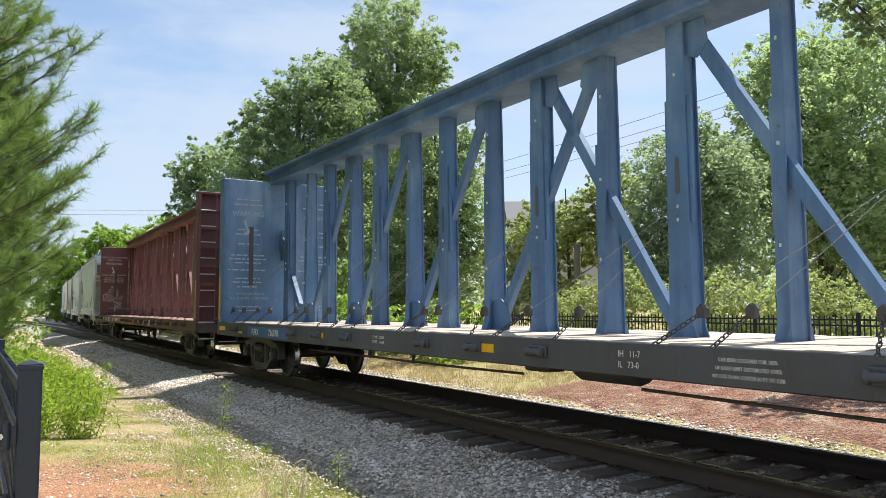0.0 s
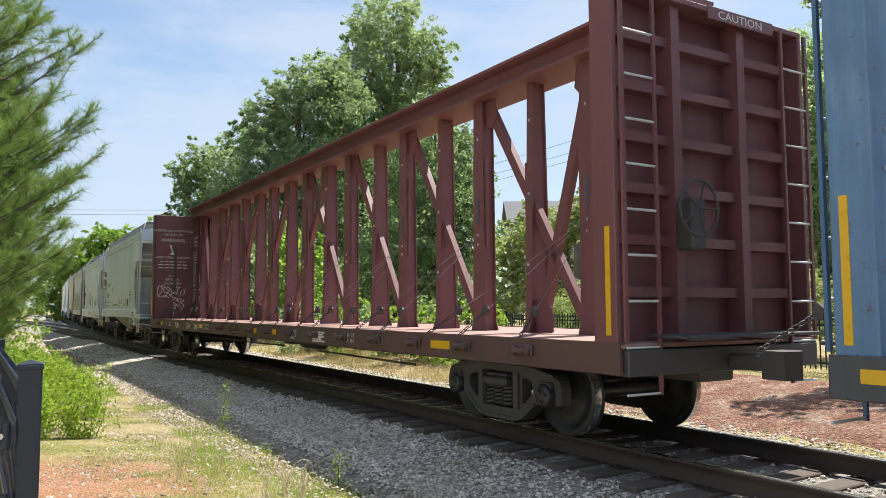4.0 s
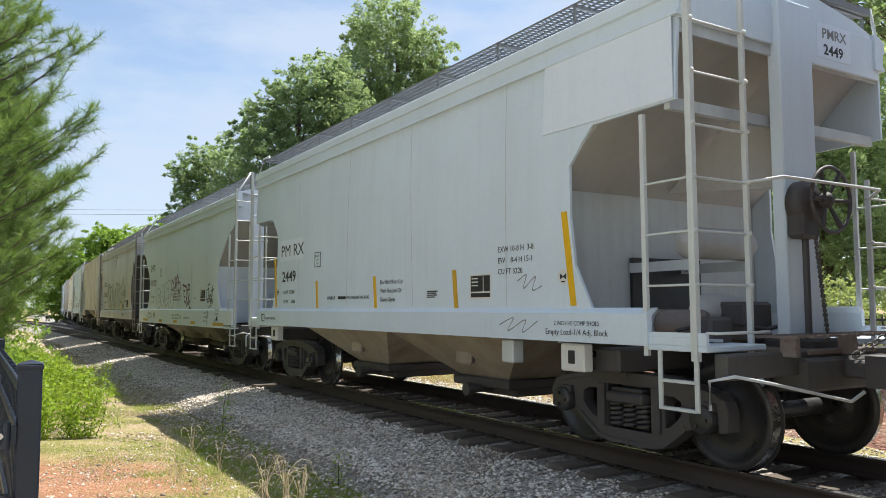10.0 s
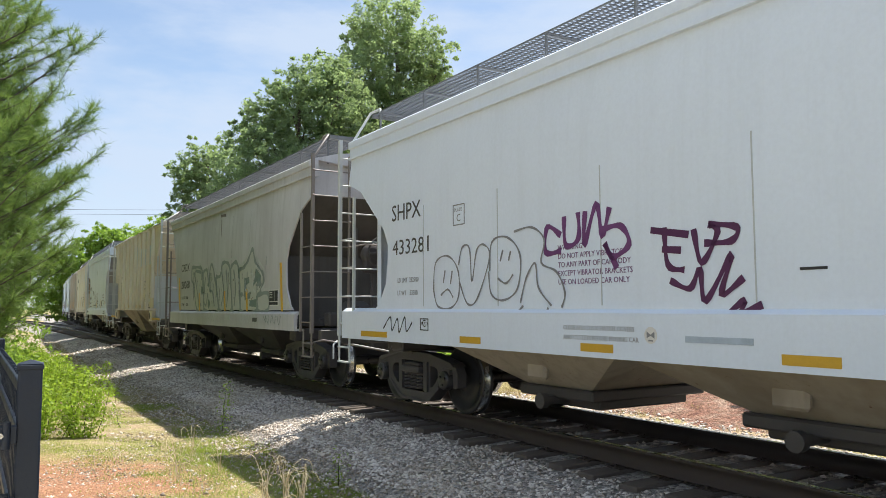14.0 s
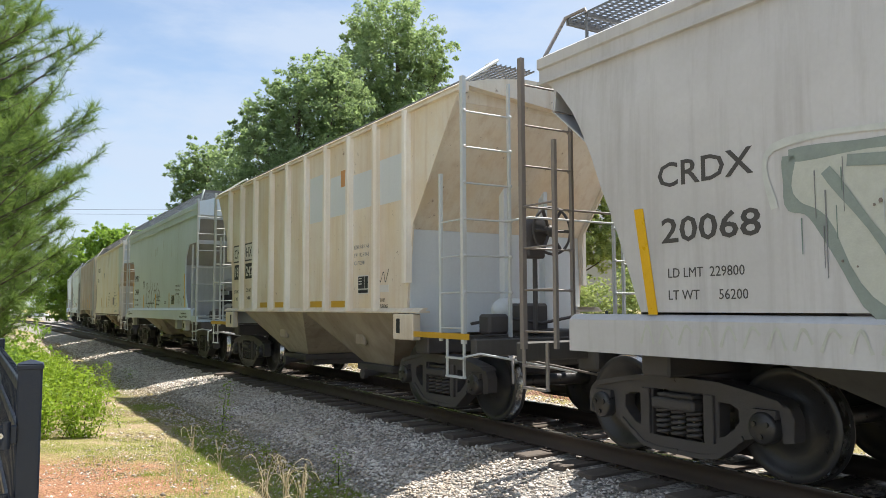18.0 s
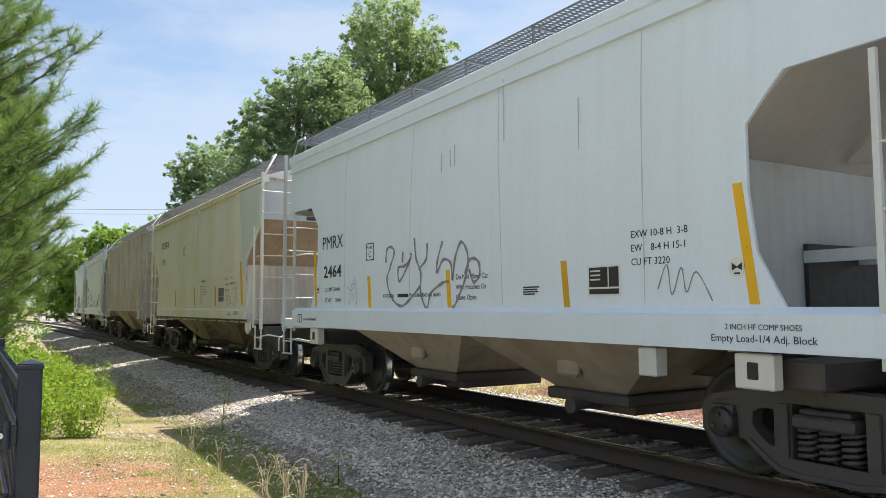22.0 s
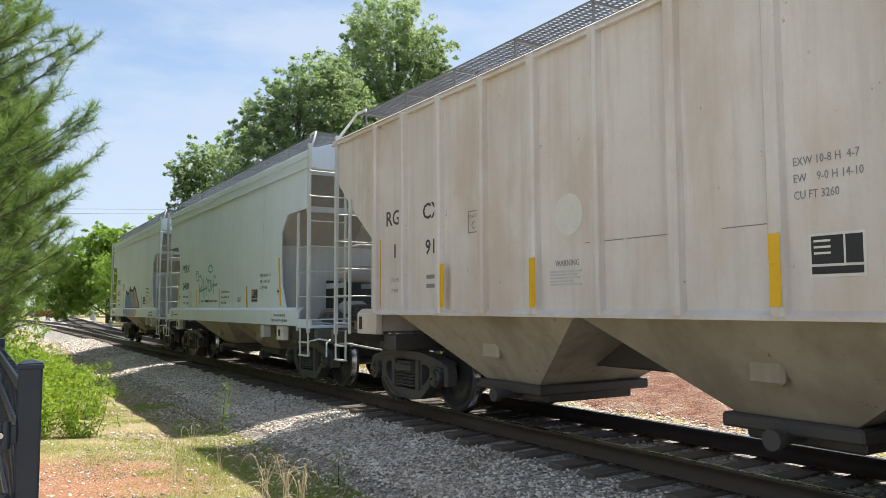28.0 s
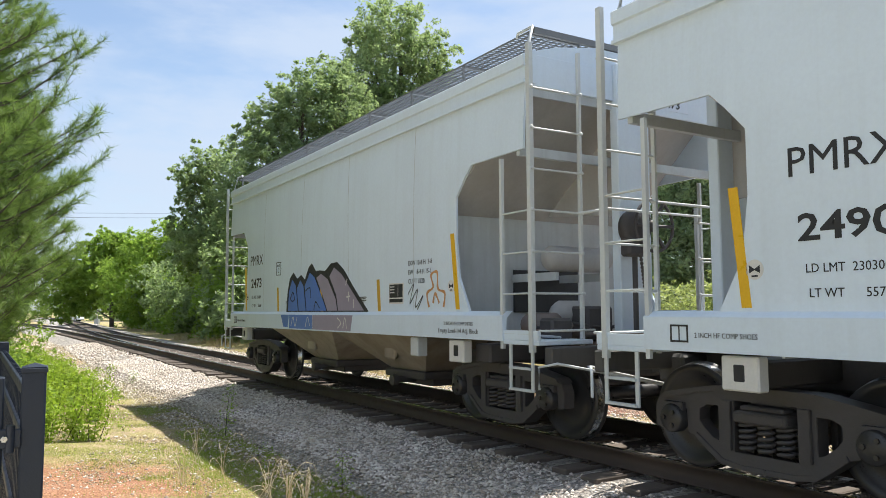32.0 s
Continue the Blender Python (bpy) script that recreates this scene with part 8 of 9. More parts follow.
    sprayed(car, "graffiti", [[(3.754, 1.436), (3.753, 1.606), (3.768, 1.752), (3.811, 1.808), (3.872, 1.807), (3.918, 1.766), (3.943, 1.689), (3.932, 1.622), (3.891, 1.593), (3.843, 1.603)], [(3.795, 1.435), (3.800, 1.554)], [(3.911, 1.589), (3.950, 1.505), (3.978, 1.438)], [(3.808, 1.727), (3.856, 1.717), (3.881, 1.734), (3.855, 1.698), (3.828, 1.718)], [(3.888, 1.696), (3.854, 1.663), (3.902, 1.654)], [(3.877, 1.639), (3.985, 1.583)], [(3.664, 1.806), (3.712, 1.838), (3.745, 1.808), (3.702, 1.796), (3.664, 1.806)], [(3.745, 1.808), (3.780, 1.853), (3.795, 1.813), (3.830, 1.857), (3.844, 1.817)], [(3.854, 1.855), (3.885, 1.814), (3.902, 1.851), (3.939, 1.788)], [(3.940, 1.996), (3.936, 1.807)], [(3.969, 1.748), (3.982, 1.691), (3.964, 1.643)], [(3.968, 1.561), (3.990, 1.534), (4.007, 1.563), (4.037, 1.555), (4.021, 1.530)]], 0.0085, INK, 1.5535, "small line doodle")
    part("paint_patch", G().prism([(4.1, 3.9), (5.48, 3.9), (5.48, 3.12), (4.95, 2.72), (4.6, 2.45), (4.5, 2.1), (4.32, 2.1), (4.2, 2.5), (4.22, 3.0), (4.05, 3.5)], "y", -1.5515, -1.49), PATCH, car, "grey repainted end panel")
    arch = [(0.1 + 0.62 * math.cos(a), 3.30 + 0.62 * math.sin(a)) for a in np.linspace(0, math.pi, 13)]
    part("paint_patch", G().prism(arch + [(-0.52, 3.22), (0.72, 3.22)], "x", 5.36, 5.366), SOOT_SHADE, car, "dark arched stain on the end sheet")
    for k, t in enumerate(("RGRX", "1931")):
        lettering("lettering", t, 0.11, DARK_INK, car, pose(5.367, 0.92, 3.62 - 0.2 * k, 90, 0, 90), 1.0)
    part("paint_patch", G().prism([(0.16, 3.9), (0.42, 3.9), (0.40, 3.5), (0.34, 3.25), (0.30, 3.02), (0.26, 3.2), (0.22, 3.55)], "y", -1.5515, -1.49), RIB, car, "grey paint run")
    for e in (-1, 1):
        part("pull_plate", G().prism([(e * 4.72, 1.10), (e * 5.0, 1.10), (e * 5.0, 0.97), (e * 4.86, 0.86), (e * 4.72, 0.97)], "y", -1.60, -1.55), CREAM, car, "cream pull eye plate")


cream_marks()


# ---- beige ribbed wagon ----
def beige_marks():
    car, y = CARS["I"][0], 1.5005
    words(car, "RG", -4.12, 2.53, 0.20, DARK_INK, y, 1.1, bold=0.004)
    words(car, "CX", -3.10, 2.53, 0.20, DARK_INK, y, 1.1, bold=0.004)
    words(car, "11", -3.92, 2.08, 0.18, DARK_INK, y, 1.1, bold=0.004)
    words(car, "91", -3.03, 2.08, 0.18, DARK_INK, y, 1.1, bold=0.004)
    words(car, "LD LMT\nLT WT", -3.97, 1.745, 0.055, INK, y, 0.9, 1.9)
    dashes(car, -3.0, 1.76, 0.3, 0.05, INK, y, 2, 2.3)
    plate_c(car, -2.04, -1.80, 2.26, 2.52, INK, y)
    for x, z1 in ((-2.52, 1.92), (-0.78, 1.9), (1.97, 1.92), (-4.36, 2.35)):
        patch_on(car, "reflector", x, x + 0.09, 1.40, z1, OCHRE if x < -4 else YELLOW, y + 0.095 if x > -2.6 else y, "yellow reflective strip")
    emblem(car, -0.27, 2.30, 0.205, CHALK, y)
    words(car, "WARNING", -0.48, 1.80, 0.06, INK, y, 0.85)
    dashes(car, -0.56, 1.74, 0.46, 0.016, INK_SEAM, y, 5, 2.0)
    words(car, "EXW 10-8 H  4-7\nEW    9-0 H 14-10\nCU FT 3260", 2.12, 2.39, 0.06, INK, y, 0.78, 1.4)
    data_panel(car, 2.22, 2.62, 1.60, 1.90, y)
    patch_on(car, "reflector", 3.68, 3.78, 1.40, 2.25, YELLOW, y + 0.097, "yellow reflective strip")
    words(car, "2 INCH HF COMP SHOES", 3.0, 1.435, 0.05, DARK_INK, y, 0.8)
    patch_on(car, "label_plate", 3.2, 3.46, 1.67, 1.79, INK_SEAM, y, "small grey riveted plate")
    for x0 in (-0.05, 0.5, 1.5):
        patch_on(car, "scratch", x0, x0 + 0.5, 2.0, 2.008, INK, y, "dark scratch", 0.01)
    for x0, x1 in ((-4.9, -4.3), (3.55, 4.13)):
        plate = part("jacking_plate", G().box(x0, x1, -1.57, -1.45, 1.02, 1.32, 0.012), BEIGE, car, "beige jacking pad plate")
        part("jacking_hole", G().box(x0 + 0.07, x0 + 0.17, -1.578, -1.53, 1.08, 1.27, 0.01), BLACK, plate, "dark jacking slot")


beige_marks()


# ---- centre-beam wagons ----
def beam_marks():
    y = 1.4605
    red, blue = CARS["B"][0], CARS["A"][0]
    for x0, x1 in ((-9.06, -8.66), (-4.2, -3.82), (0.10, 0.55), (1.31, 1.76), (4.56, 5.0), (7.6, 8.05)):
        patch_on(red, "reflector", x0, x1, 0.90, 1.0, YELLOW, y, "yellow reflective strip")
    patch_on(red, "reflector", -1.18, -0.88, 0.88, 0.98, OCHRE, y, "worn yellow reflective strip")
    words(red, "JACK\nHERE", -8.18, 0.965, 0.05, CHALK, y, 0.9, 1.0)
    words(red, "EMPTY LOAD\n3/8 ADJ. BLOC", -7.8, 0.965, 0.05, CHALK, y, 0.85, 1.15)
    words(red, "FURX", -6.95, 0.86, 0.145, CHALK, y, 1.0, bold=0.003)
    words(red, "734", -5.58, 0.86, 0.145, CHALK, y, 1.25, bold=0.003)
    words(red, "240", -4.72, 0.86, 0.145, CHALK, y, 1.25, bold=0.003)
    words(red, "LD LMT  224400\nLT WT     61600", -3.7, 0.965, 0.05, CHALK, y, 0.95, 1.15)
    words(red, "FOR RESTRICTED\nLOADING ONLY\nSEE EQUIPMENT\nREGISTER", 2.65, 0.985, 0.034, CHALK, y, 1.1, 0.95, "CENTER")
    dashes(red, 3.62, 0.985, 0.52, 0.028, CHALK, y, 5, 1.3)
    words(red, "IH   11-5\nIL   73-0", 5.06, 0.965, 0.055, CHALK, y, 0.85, 1.1)
    for x0, x1 in ((-10.44, -9.97), (-4.61, -4.23), (0.15, 0.62), (4.86, 5.3)):
        patch_on(blue, "reflector", x0, x1, 0.905, 1.0, YELLOW, y, "yellow reflective strip")
    patch_on(blue, "paint_patch", -8.30, -5.9, 0.83, 1.03, BLUE_NEW, y, "bright blue number panel")
    words(blue, "FURX", -8.02, 0.865, 0.125, CHALK, y + 0.004, 1.0, bold=0.003)
    words(blue, "736078", -6.98, 0.865, 0.125, CHALK, y + 0.004, 1.05, bold=0.003)
    words(blue, "JACK HERE", -8.98, 0.87, 0.042, CHALK, y, 0.95)
    words(blue, "IH   11-7\nIL   73-0", 2.55, 0.965, 0.058, CHALK, y, 0.9, 1.15)
    words(blue, "CAR BEEN DESIGNED FOR 100%\nOF LOAD LIMIT DISTRIBUTED OVER\nNO LESS THAN CENTER 60 FT. OF CAR", 3.90, 0.985, 0.03, CHALK, y, 0.85, 1.5, "CENTER")
    words(blue, "LD LMT  222600\nLT WT     63400", -2.42, 0.97, 0.04, CHALK, y, 0.95, 1.2)
    for car, ink in ((red, CHALK), (blue, INK_BLUE)):
        def board(text, yy, z, h, align="CENTER", lines=1.0):
            lettering("lettering", text, h, ink, car, pose(-10.283, yy, z, 90, 0, 90), 0.92, 1.0, align, lines)
        if car is red:
            board("LOADING AND UNLOADING\nINSTRUCTION", -0.86, 3.94, 0.072, "CENTER", 1.3)
            board("AVOID TIPPING ACCIDENT", -0.86, 3.05, 0.07)
            board("73'- 0\"\nBETWEEN\nBULKHEADS", -0.86, 2.44, 0.075, "CENTER", 1.15)
            board("LOADING AND UNLOADING\nINSTRUCTION", 0.70, 3.94, 0.072, "CENTER", 1.3)
            board("WARNING", 0.70, 3.60, 0.12)
            board("AVOID TIPPING ACCIDENT", 0.70, 3.05, 0.07)
            board("73'- 0\"\nBETWEEN\nBULKHEADS", 0.70, 2.44, 0.075, "CENTER", 1.15)
        board("WARNING", -0.86, 3.60, 0.12)
        if car is blue:
            board("WARNING", 0.86, 3.60, 0.10)
            board("ARE SECURED AND\nOTHERS ARE TIGHTENED", -0.80, 1.72, 0.06, "CENTER", 1.2)
        rows = ((2.93, 0.80), (2.83, 0.95), (2.73, 0.9)) if car is red else ((3.98, 0.55), (3.86, 0.7), (3.26, 0.5), (3.15, 0.62), (2.92, 0.5), (2.65, 0.8), (2.56, 0.9), (2.47, 0.62), (2.30, 0.95), (2.10, 0.6), (2.01, 0.7), (1.90, 0.5), (1.43, 0.55), (1.34, 0.4))
        ragged = random.Random(3)
        for z, w in rows:
            for cy in (-0.86,) if car is red else (-0.86, 0.86):
                g, at = G(), cy - w / 2
                while at < cy + w / 2 - 0.04:
                    word = min(ragged.uniform(0.07, 0.2), cy + w / 2 - at)
                    g.box(-10.289, -10.284, at, at + word, z, z + 0.03)
                    at += word + ragged.uniform(0.025, 0.05)
                part("lettering", g, ink, car, "small illegible lettering")
        g = G()
        ribbon(g, [(-0.95, 3.5), (-0.86, 3.25), (-0.75, 3.2)], 0.05, lambda a, b: (-10.284, a, b))
        ribbon(g, [(-0.95, 3.2), (-0.75, 3.22)], 0.05, lambda a, b: (-10.2835, a, b))
        part("pictogram", g, ink, car, "tipping pictogram")
    # panel of the centre web
    for k, t in enumerate(("LOADING AND", "UNLOADING", "INSTRUCTION")):
        lettering("lettering", t, 0.085, CHALK, red, pose(-10.24, -0.2085, 3.70 - 0.125 * k, 90, 0, 0), 0.64)
    for k in range(4):
        part("lettering", G().box(-10.24, -9.78, -0.2095, -0.206, 3.24 - 0.08 * k, 3.27 - 0.08 * k), CHALK, red, "small illegible lettering")
    lettering("lettering", "SAFETY FIRST", 0.075, CHALK, red, pose(-10.24, -0.2085, 2.86, 90, 0, 0), 0.66)
    for k, t in enumerate(("WHEN CAR IS EMPTY", "PLACE END OF TIE-", "DOWN CHAIN IN", "OPPOSITE FLOOR", "LATERAL KEYSLOT,", "CABLE OVER", "POST HOOK, AND", "TIGHTEN WINCH")):
        lettering("lettering", t, 0.042, CHALK, red, pose(-10.24, -0.2085, 2.78 - 0.073 * k, 90, 0, 0), 0.74)
    lettering("lettering", "WARNING", 0.085, CHALK, red, pose(-10.24, -0.2085, 2.12, 90, 0, 0), 0.70)
    for k, t in enumerate(("DO NOT MOVE", "CAR UNLESS", "TIEDOWNS ARE", "SECURED IN", "KEYSLOTS")):
        lettering("lettering", t, 0.062, CHALK, red, pose(-10.24, -0.2085, 1.98 - 0.095 * k, 90, 0, 0), 0.70)
    # chalk-white scrawls on the red bulkhead, the first post and the far half of the bulkhead
    def on_board(a, b):
        return (-10.284, a, b)

    for strokes in ([[(-1.37, 2.08), (-1.31, 2.04), (-1.33, 1.92), (-1.32, 1.82), (-1.26, 1.79), (-1.17, 1.78)], [(-1.31, 2.04), (-1.28, 2.14), (-1.22, 2.12), (-1.17, 2.17), (-1.13, 2.13), (-1.09, 2.10), (-1.01, 2.11)], [(-1.22, 2.12), (-1.17, 2.07), (-1.19, 1.98), (-1.24, 1.88), (-1.32, 1.82)], [(-1.09, 2.10), (-1.04, 2.05), (-0.95, 1.98), (-1.02, 1.93), (-1.12, 1.96), (-1.13, 2.04), (-1.09, 2.10)], [(-1.01, 2.11), (-0.92, 2.04), (-0.86, 1.92), (-0.93, 1.86), (-1.01, 1.91), (-1.05, 1.83), (-1.13, 1.84)]],
                    [[(-1.17, 1.78), (-1.09, 1.80), (-0.99, 1.77), (-0.95, 1.75)], [(-0.86, 1.92), (-0.88, 1.81), (-0.95, 1.84)], [(-0.81, 2.12), (-0.77, 2.06), (-0.81, 1.97), (-0.83, 1.90)], [(-0.81, 2.12), (-0.72, 2.11), (-0.77, 2.04), (-0.81, 1.97), (-0.76, 1.96), (-0.82, 1.89)], [(-0.73, 2.13), (-0.59, 2.08)], [(-0.67, 2.10), (-0.71, 1.92)], [(-0.76, 1.93), (-0.66, 1.88)]],
                    [[(-0.47, 2.03), (-0.57, 1.97), (-0.59, 1.87), (-0.52, 1.85), (-0.47, 1.94), (-0.45, 2.03), (-0.46, 1.89)], [(-0.85, 1.80), (-0.80, 1.70), (-0.76, 1.78), (-0.71, 1.68), (-0.68, 1.76), (-0.69, 1.62)], [(-0.64, 1.74), (-0.67, 1.67), (-0.61, 1.62), (-0.57, 1.70), (-0.64, 1.74)], [(-0.57, 1.69), (-0.48, 1.66), (-0.57, 1.60), (-0.50, 1.53), (-0.49, 1.45), (-0.64, 1.50), (-0.55, 1.62)], [(-0.82, 1.61), (-0.72, 1.53), (-0.64, 1.47), (-0.79, 1.52), (-0.74, 1.42), (-0.82, 1.44), (-0.79, 1.34), (-0.80, 1.22), (-0.82, 1.08)]]):
        g = G()
        for pts in strokes:
            ribbon(g, pts, 0.021, on_board)
        part("graffiti", g, CHALK, red, "white scrawled graffiti on the bulkhead")
    g = G()
    for pts in [[(-9.64, 2.54), (-9.61, 2.37)], [(-9.64, 2.54), (-9.52, 2.52), (-9.49, 2.46), (-9.61, 2.44), (-9.47, 2.39), (-9.49, 2.34), (-9.61, 2.36)], [(-9.63, 2.33), (-9.57, 2.28), (-9.49, 2.22)], [(-9.47, 2.34), (-9.58, 2.25), (-9.68, 2.12)], [(-9.66, 2.30), (-9.41, 2.20)], [(-9.65, 2.08), (-9.54, 2.05), (-9.44, 2.11)], [(-9.63, 2.01), (-9.68, 1.91), (-9.67, 1.80), (-9.54, 1.75), (-9.45, 1.81), (-9.43, 1.91), (-9.51, 2.02), (-9.63, 2.01)], [(-9.68, 1.73), (-9.56, 1.78), (-9.43, 1.74)], [(-9.65, 1.63), (-9.56, 1.73), (-9.42, 1.55)], [(-9.56, 1.73), (-9.55, 1.13)]]:
        ribbon(g, pts, 0.026, on_side(0.1625))
    part("graffiti", g, CHALK, red, "white scrawled tag on the end post")
    for blob in [[(0.50, 2.09), (0.54, 2.14), (0.60, 2.10), (0.62, 2.00), (0.58, 1.92), (0.50, 1.91), (0.48, 2.00)], [(0.49, 1.89), (0.60, 1.88), (0.64, 1.83), (0.62, 1.78), (0.50, 1.75)], [(0.73, 1.83), (0.77, 1.93), (0.82, 1.96), (0.87, 1.83), (0.82, 1.76), (0.74, 1.76)], [(0.48, 1.70), (0.62, 1.74), (0.80, 1.72), (0.81, 1.59), (0.73, 1.40), (0.59, 1.35), (0.48, 1.49)]]:
        part("graffiti", G().prism(blob, "x", -10.285, -10.283), CHALK, red, "white sprayed blob")
    part("caution_plate", G().box(10.885, 10.898, -0.1, 0.95, 4.35, 4.485, 0.003), RED, red, "plate with a painted caution")
    lettering("lettering", "CAUTION", 0.085, CHALK, red, pose(10.8995, 0.05, 4.375, 90, 0, 90), 1.3)


beam_marks()


# ---- black fence beyond the track ----
def long_fence():
    fence = thing("picket_fence", "black metal picket fence in front of a hedge", "fence")
    picket = G().box(-0.011, 0.011, -0.011, 0.011, 0.06, 1.18).add([(-0.011, -0.011, 1.18), (0.011, -0.011, 1.18), (0.011, 0.011, 1.18), (-0.011, 0.011, 1.18), (0, 0, 1.23)], [(0, 1, 4), (1, 2, 4), (2, 3, 4), (3, 0, 4)]).mesh("picket")
    post = G().box(-0.032, 0.032, -0.032, 0.032, -0.3, 1.24).box(-0.038, 0.038, -0.038, 0.038, 1.24, 1.27, 0.008).mesh("fence_post")
    u, s0, n = 9.0, -23.5, 295
    for i in range(n):
        s = s0 + i * 0.122
        x, y = line(s, u)
        z = float(ground_height([x], [y])[0][0])
        a = math.degrees(float(heading(s)))
        if i % 20 == 0:
            part("fence_post", post, FENCE, fence, "", pose(float(x), float(y), z, 0, 0, a))
            if i + 20 < n:
                x2, y2 = line(s + 2.44, u)
                for h in (0.2, 1.0, 1.12):
                    dx, dy = float(x2 - x), float(y2 - y)
                    ln = math.hypot(dx, dy)
                    part("rail", G().box(0, ln, -0.016, 0.016, h - 0.018, h + 0.018), FENCE, fence, "", pose(float(x), float(y), z, 0, 0, math.degrees(math.atan2(dy, dx))))
        else:
            part("picket", picket, FENCE, fence, "", pose(float(x), float(y), z, 0, 0, a))


long_fence()


# ---- gate post and fence panel beside the camera ----
def near_gate():
    gate = thing("metal_gate", "black steel gate post with hinge straps and a picket panel", "gate")
    gate.location = (-1.445, 2.7, 0)
    ground_z = -0.36
    faced = pose(0, 0, 0, 0, 0, 27)
    part("gate_post", G().box(-0.038, 0.038, -0.038, 0.038, ground_z, 1.21, 0.006), FENCE, gate, "square black steel post", faced)
    part("post_cap", G().box(-0.042, 0.042, -0.042, 0.042, 1.20, 1.222, 0.005).add([(-0.04, -0.04, 1.222), (0.04, -0.04, 1.222), (0.04, 0.04, 1.222), (-0.04, 0.04, 1.222), (0, 0, 1.236)], [(0, 1, 4), (1, 2, 4), (2, 3, 4), (3, 0, 4)]), FENCE, gate, "shallow pyramid cap", faced)
    part("gate_stile", G().box(-0.14, -0.09, -0.03, 0.02, ground_z + 0.05, 1.19, 0.004), FENCE, gate, "square black gate stile", faced)
    for z in (0.985, 0.745, 0.20):
        strap = part("hinge_strap", G().box(-0.15, -0.032, -0.052, -0.040, z - 0.032, z + 0.032, 0.004).lathe([(0.014, z - 0.045), (0.014, z + 0.045)], 10, "z", (-0.065, -0.05, 0)), FENCE, gate, "black steel hinge strap", faced)
        part("bolt", G().lathe([(0.011, -0.062), (0.011, -0.052)], 6, "y", (-0.083, 0, z)), BOLT, strap, "zinc bolt head")
    d = Vector((-0.81, 1.31, 0)).normalized()
    a = math.degrees(math.atan2(d.y, d.x))
    panel = pose(-0.05, 0.05, 0, 0, 0, a)
    for z in (0.08, 0.62, 0.98, 1.14):
        part("rail", G().box(0.0, 2.6, -0.02, 0.02, z - 0.02, z + 0.02, 0.003), FENCE, gate, "black steel rail", panel)
    picket = G().box(-0.009, 0.009, -0.009, 0.009, 0.02, 1.17).mesh("picket")
    for k in range(24):
        part("picket", picket, FENCE, gate, "", panel @ pose(0.1 + k * 0.105, 0, 0))
    part("fence_post", G().box(2.6, 2.66, -0.03, 0.03, ground_z, 1.22, 0.005), FENCE, gate, "square black fence post", panel)


near_gate()


# ---- road, crossing signals, poles, wires, house ----
strip_x = list(np.arange(-230, 60, 10.0))
me = soup("road", [(x, y, -0.52) for x in strip_x for y in (146.5, 153.5)], [(2 * i, 2 * i + 2, 2 * i + 3, 2 * i + 1) for i in range(len(strip_x) - 1)])
tagged(part("road", me, ASPHALT), "grey asphalt road across the far end of the line", "road", kind="structure")


def crossing_signal(x, y, h):
    sig = thing("crossing_signal", "silver level-crossing mast with lamps and crossbuck", "signal", "crossing signals")
    sig.location = (x, y, -0.55)
    part("mast", G().lathe([(0.10, 0.0), (0.07, 0.4), (0.06, h)], 10, "z"), TIN, sig, "silver tubular mast")
    for e in (-1, 1):
        g = G().box(-0.7, 0.7, -0.02, 0.02, -0.1, 0.1, 0.01)
        part("crossbuck_arm", g, CHALK, sig, "white crossbuck board", pose(0, -0.1, h - 0.4, 0, e * 45, 0))
        lamp = part("lamp_hood", G().lathe([(0.05, -0.05), (0.28, -0.08), (0.28, -0.12), (0.1, -0.3)], 14, "y", (e * 0.42, 0, h - 1.3)), BLACK, sig, "black lamp hood")
    part("lamp_arm", G().box(-0.5, 0.5, -0.05, 0.02, h - 1.34, h - 1.26, 0.01), TIN, sig, "lamp cross arm")
    part("base_box", G().box(-0.3, 0.3, -0.25, 0.25, 0, 0.9, 0.03), TIN, sig, "silver relay base")


crossing_signal(-69.5, 139.5, 4.6)
crossing_signal(-50.2, 110, 4.6)


def pole(x, y, z, h, r, label):
    p = thing("utility_pole", label, "pole")
    p.location = (x, y, z)
    part("shaft", G().lathe([(r, -0.3), (r * 0.7, h)], 10, "z"), POLE, p, "round timber shaft")
    part("crossarm", G().box(-1.1, 1.1, -0.06, 0.06, h - 0.6, h - 0.45, 0.01), POLE, p, "timber crossarm")
    for k in (-1.0, -0.35, 0.35, 1.0):
        part("insulator", G().lathe([(0.03, h - 0.45), (0.06, h - 0.38), (0.03, h - 0.3)], 8, "z", (k, 0, 0)), TIN, p, "small insulator")


pole(26.0, 30.0, 0.8, 14.6, 0.16, "tall timber utility pole carrying three wires")
pole(-4.8, 75.0, 0.8, 12.6, 0.15, "distant timber utility pole")
pole(-70.0, 89.0, -0.6, 14.0, 0.15, "timber utility pole beyond the pines")
pole(-10.0, 92.0, 0.8, 14.0, 0.15, "timber utility pole behind the oak")
stump = thing("timber_post", "plain grey timber post behind the fence", "post")
stump.location = (5.8, 33.0, 0.7)
part("shaft", G().lathe([(0.16, -0.3), (0.14, 3.4)], 10, "z"), POLE, stump, "weathered round post")


def wires(a, b, offsets, sag):
    a, b = Vector(a), Vector(b)
    for dz, dx in offsets:
        w = thing("overhead_wire", "thin black overhead wire slung between poles", "wire", "overhead wires")
        pts = [a.lerp(b, k / 12) + Vector((dx, 0, dz - sag * (1 - (k / 6 - 1) ** 2))) for k in range(13)]
        part("cable", G().tube(pts, 0.016, 4), WIRE, w, "black cable")


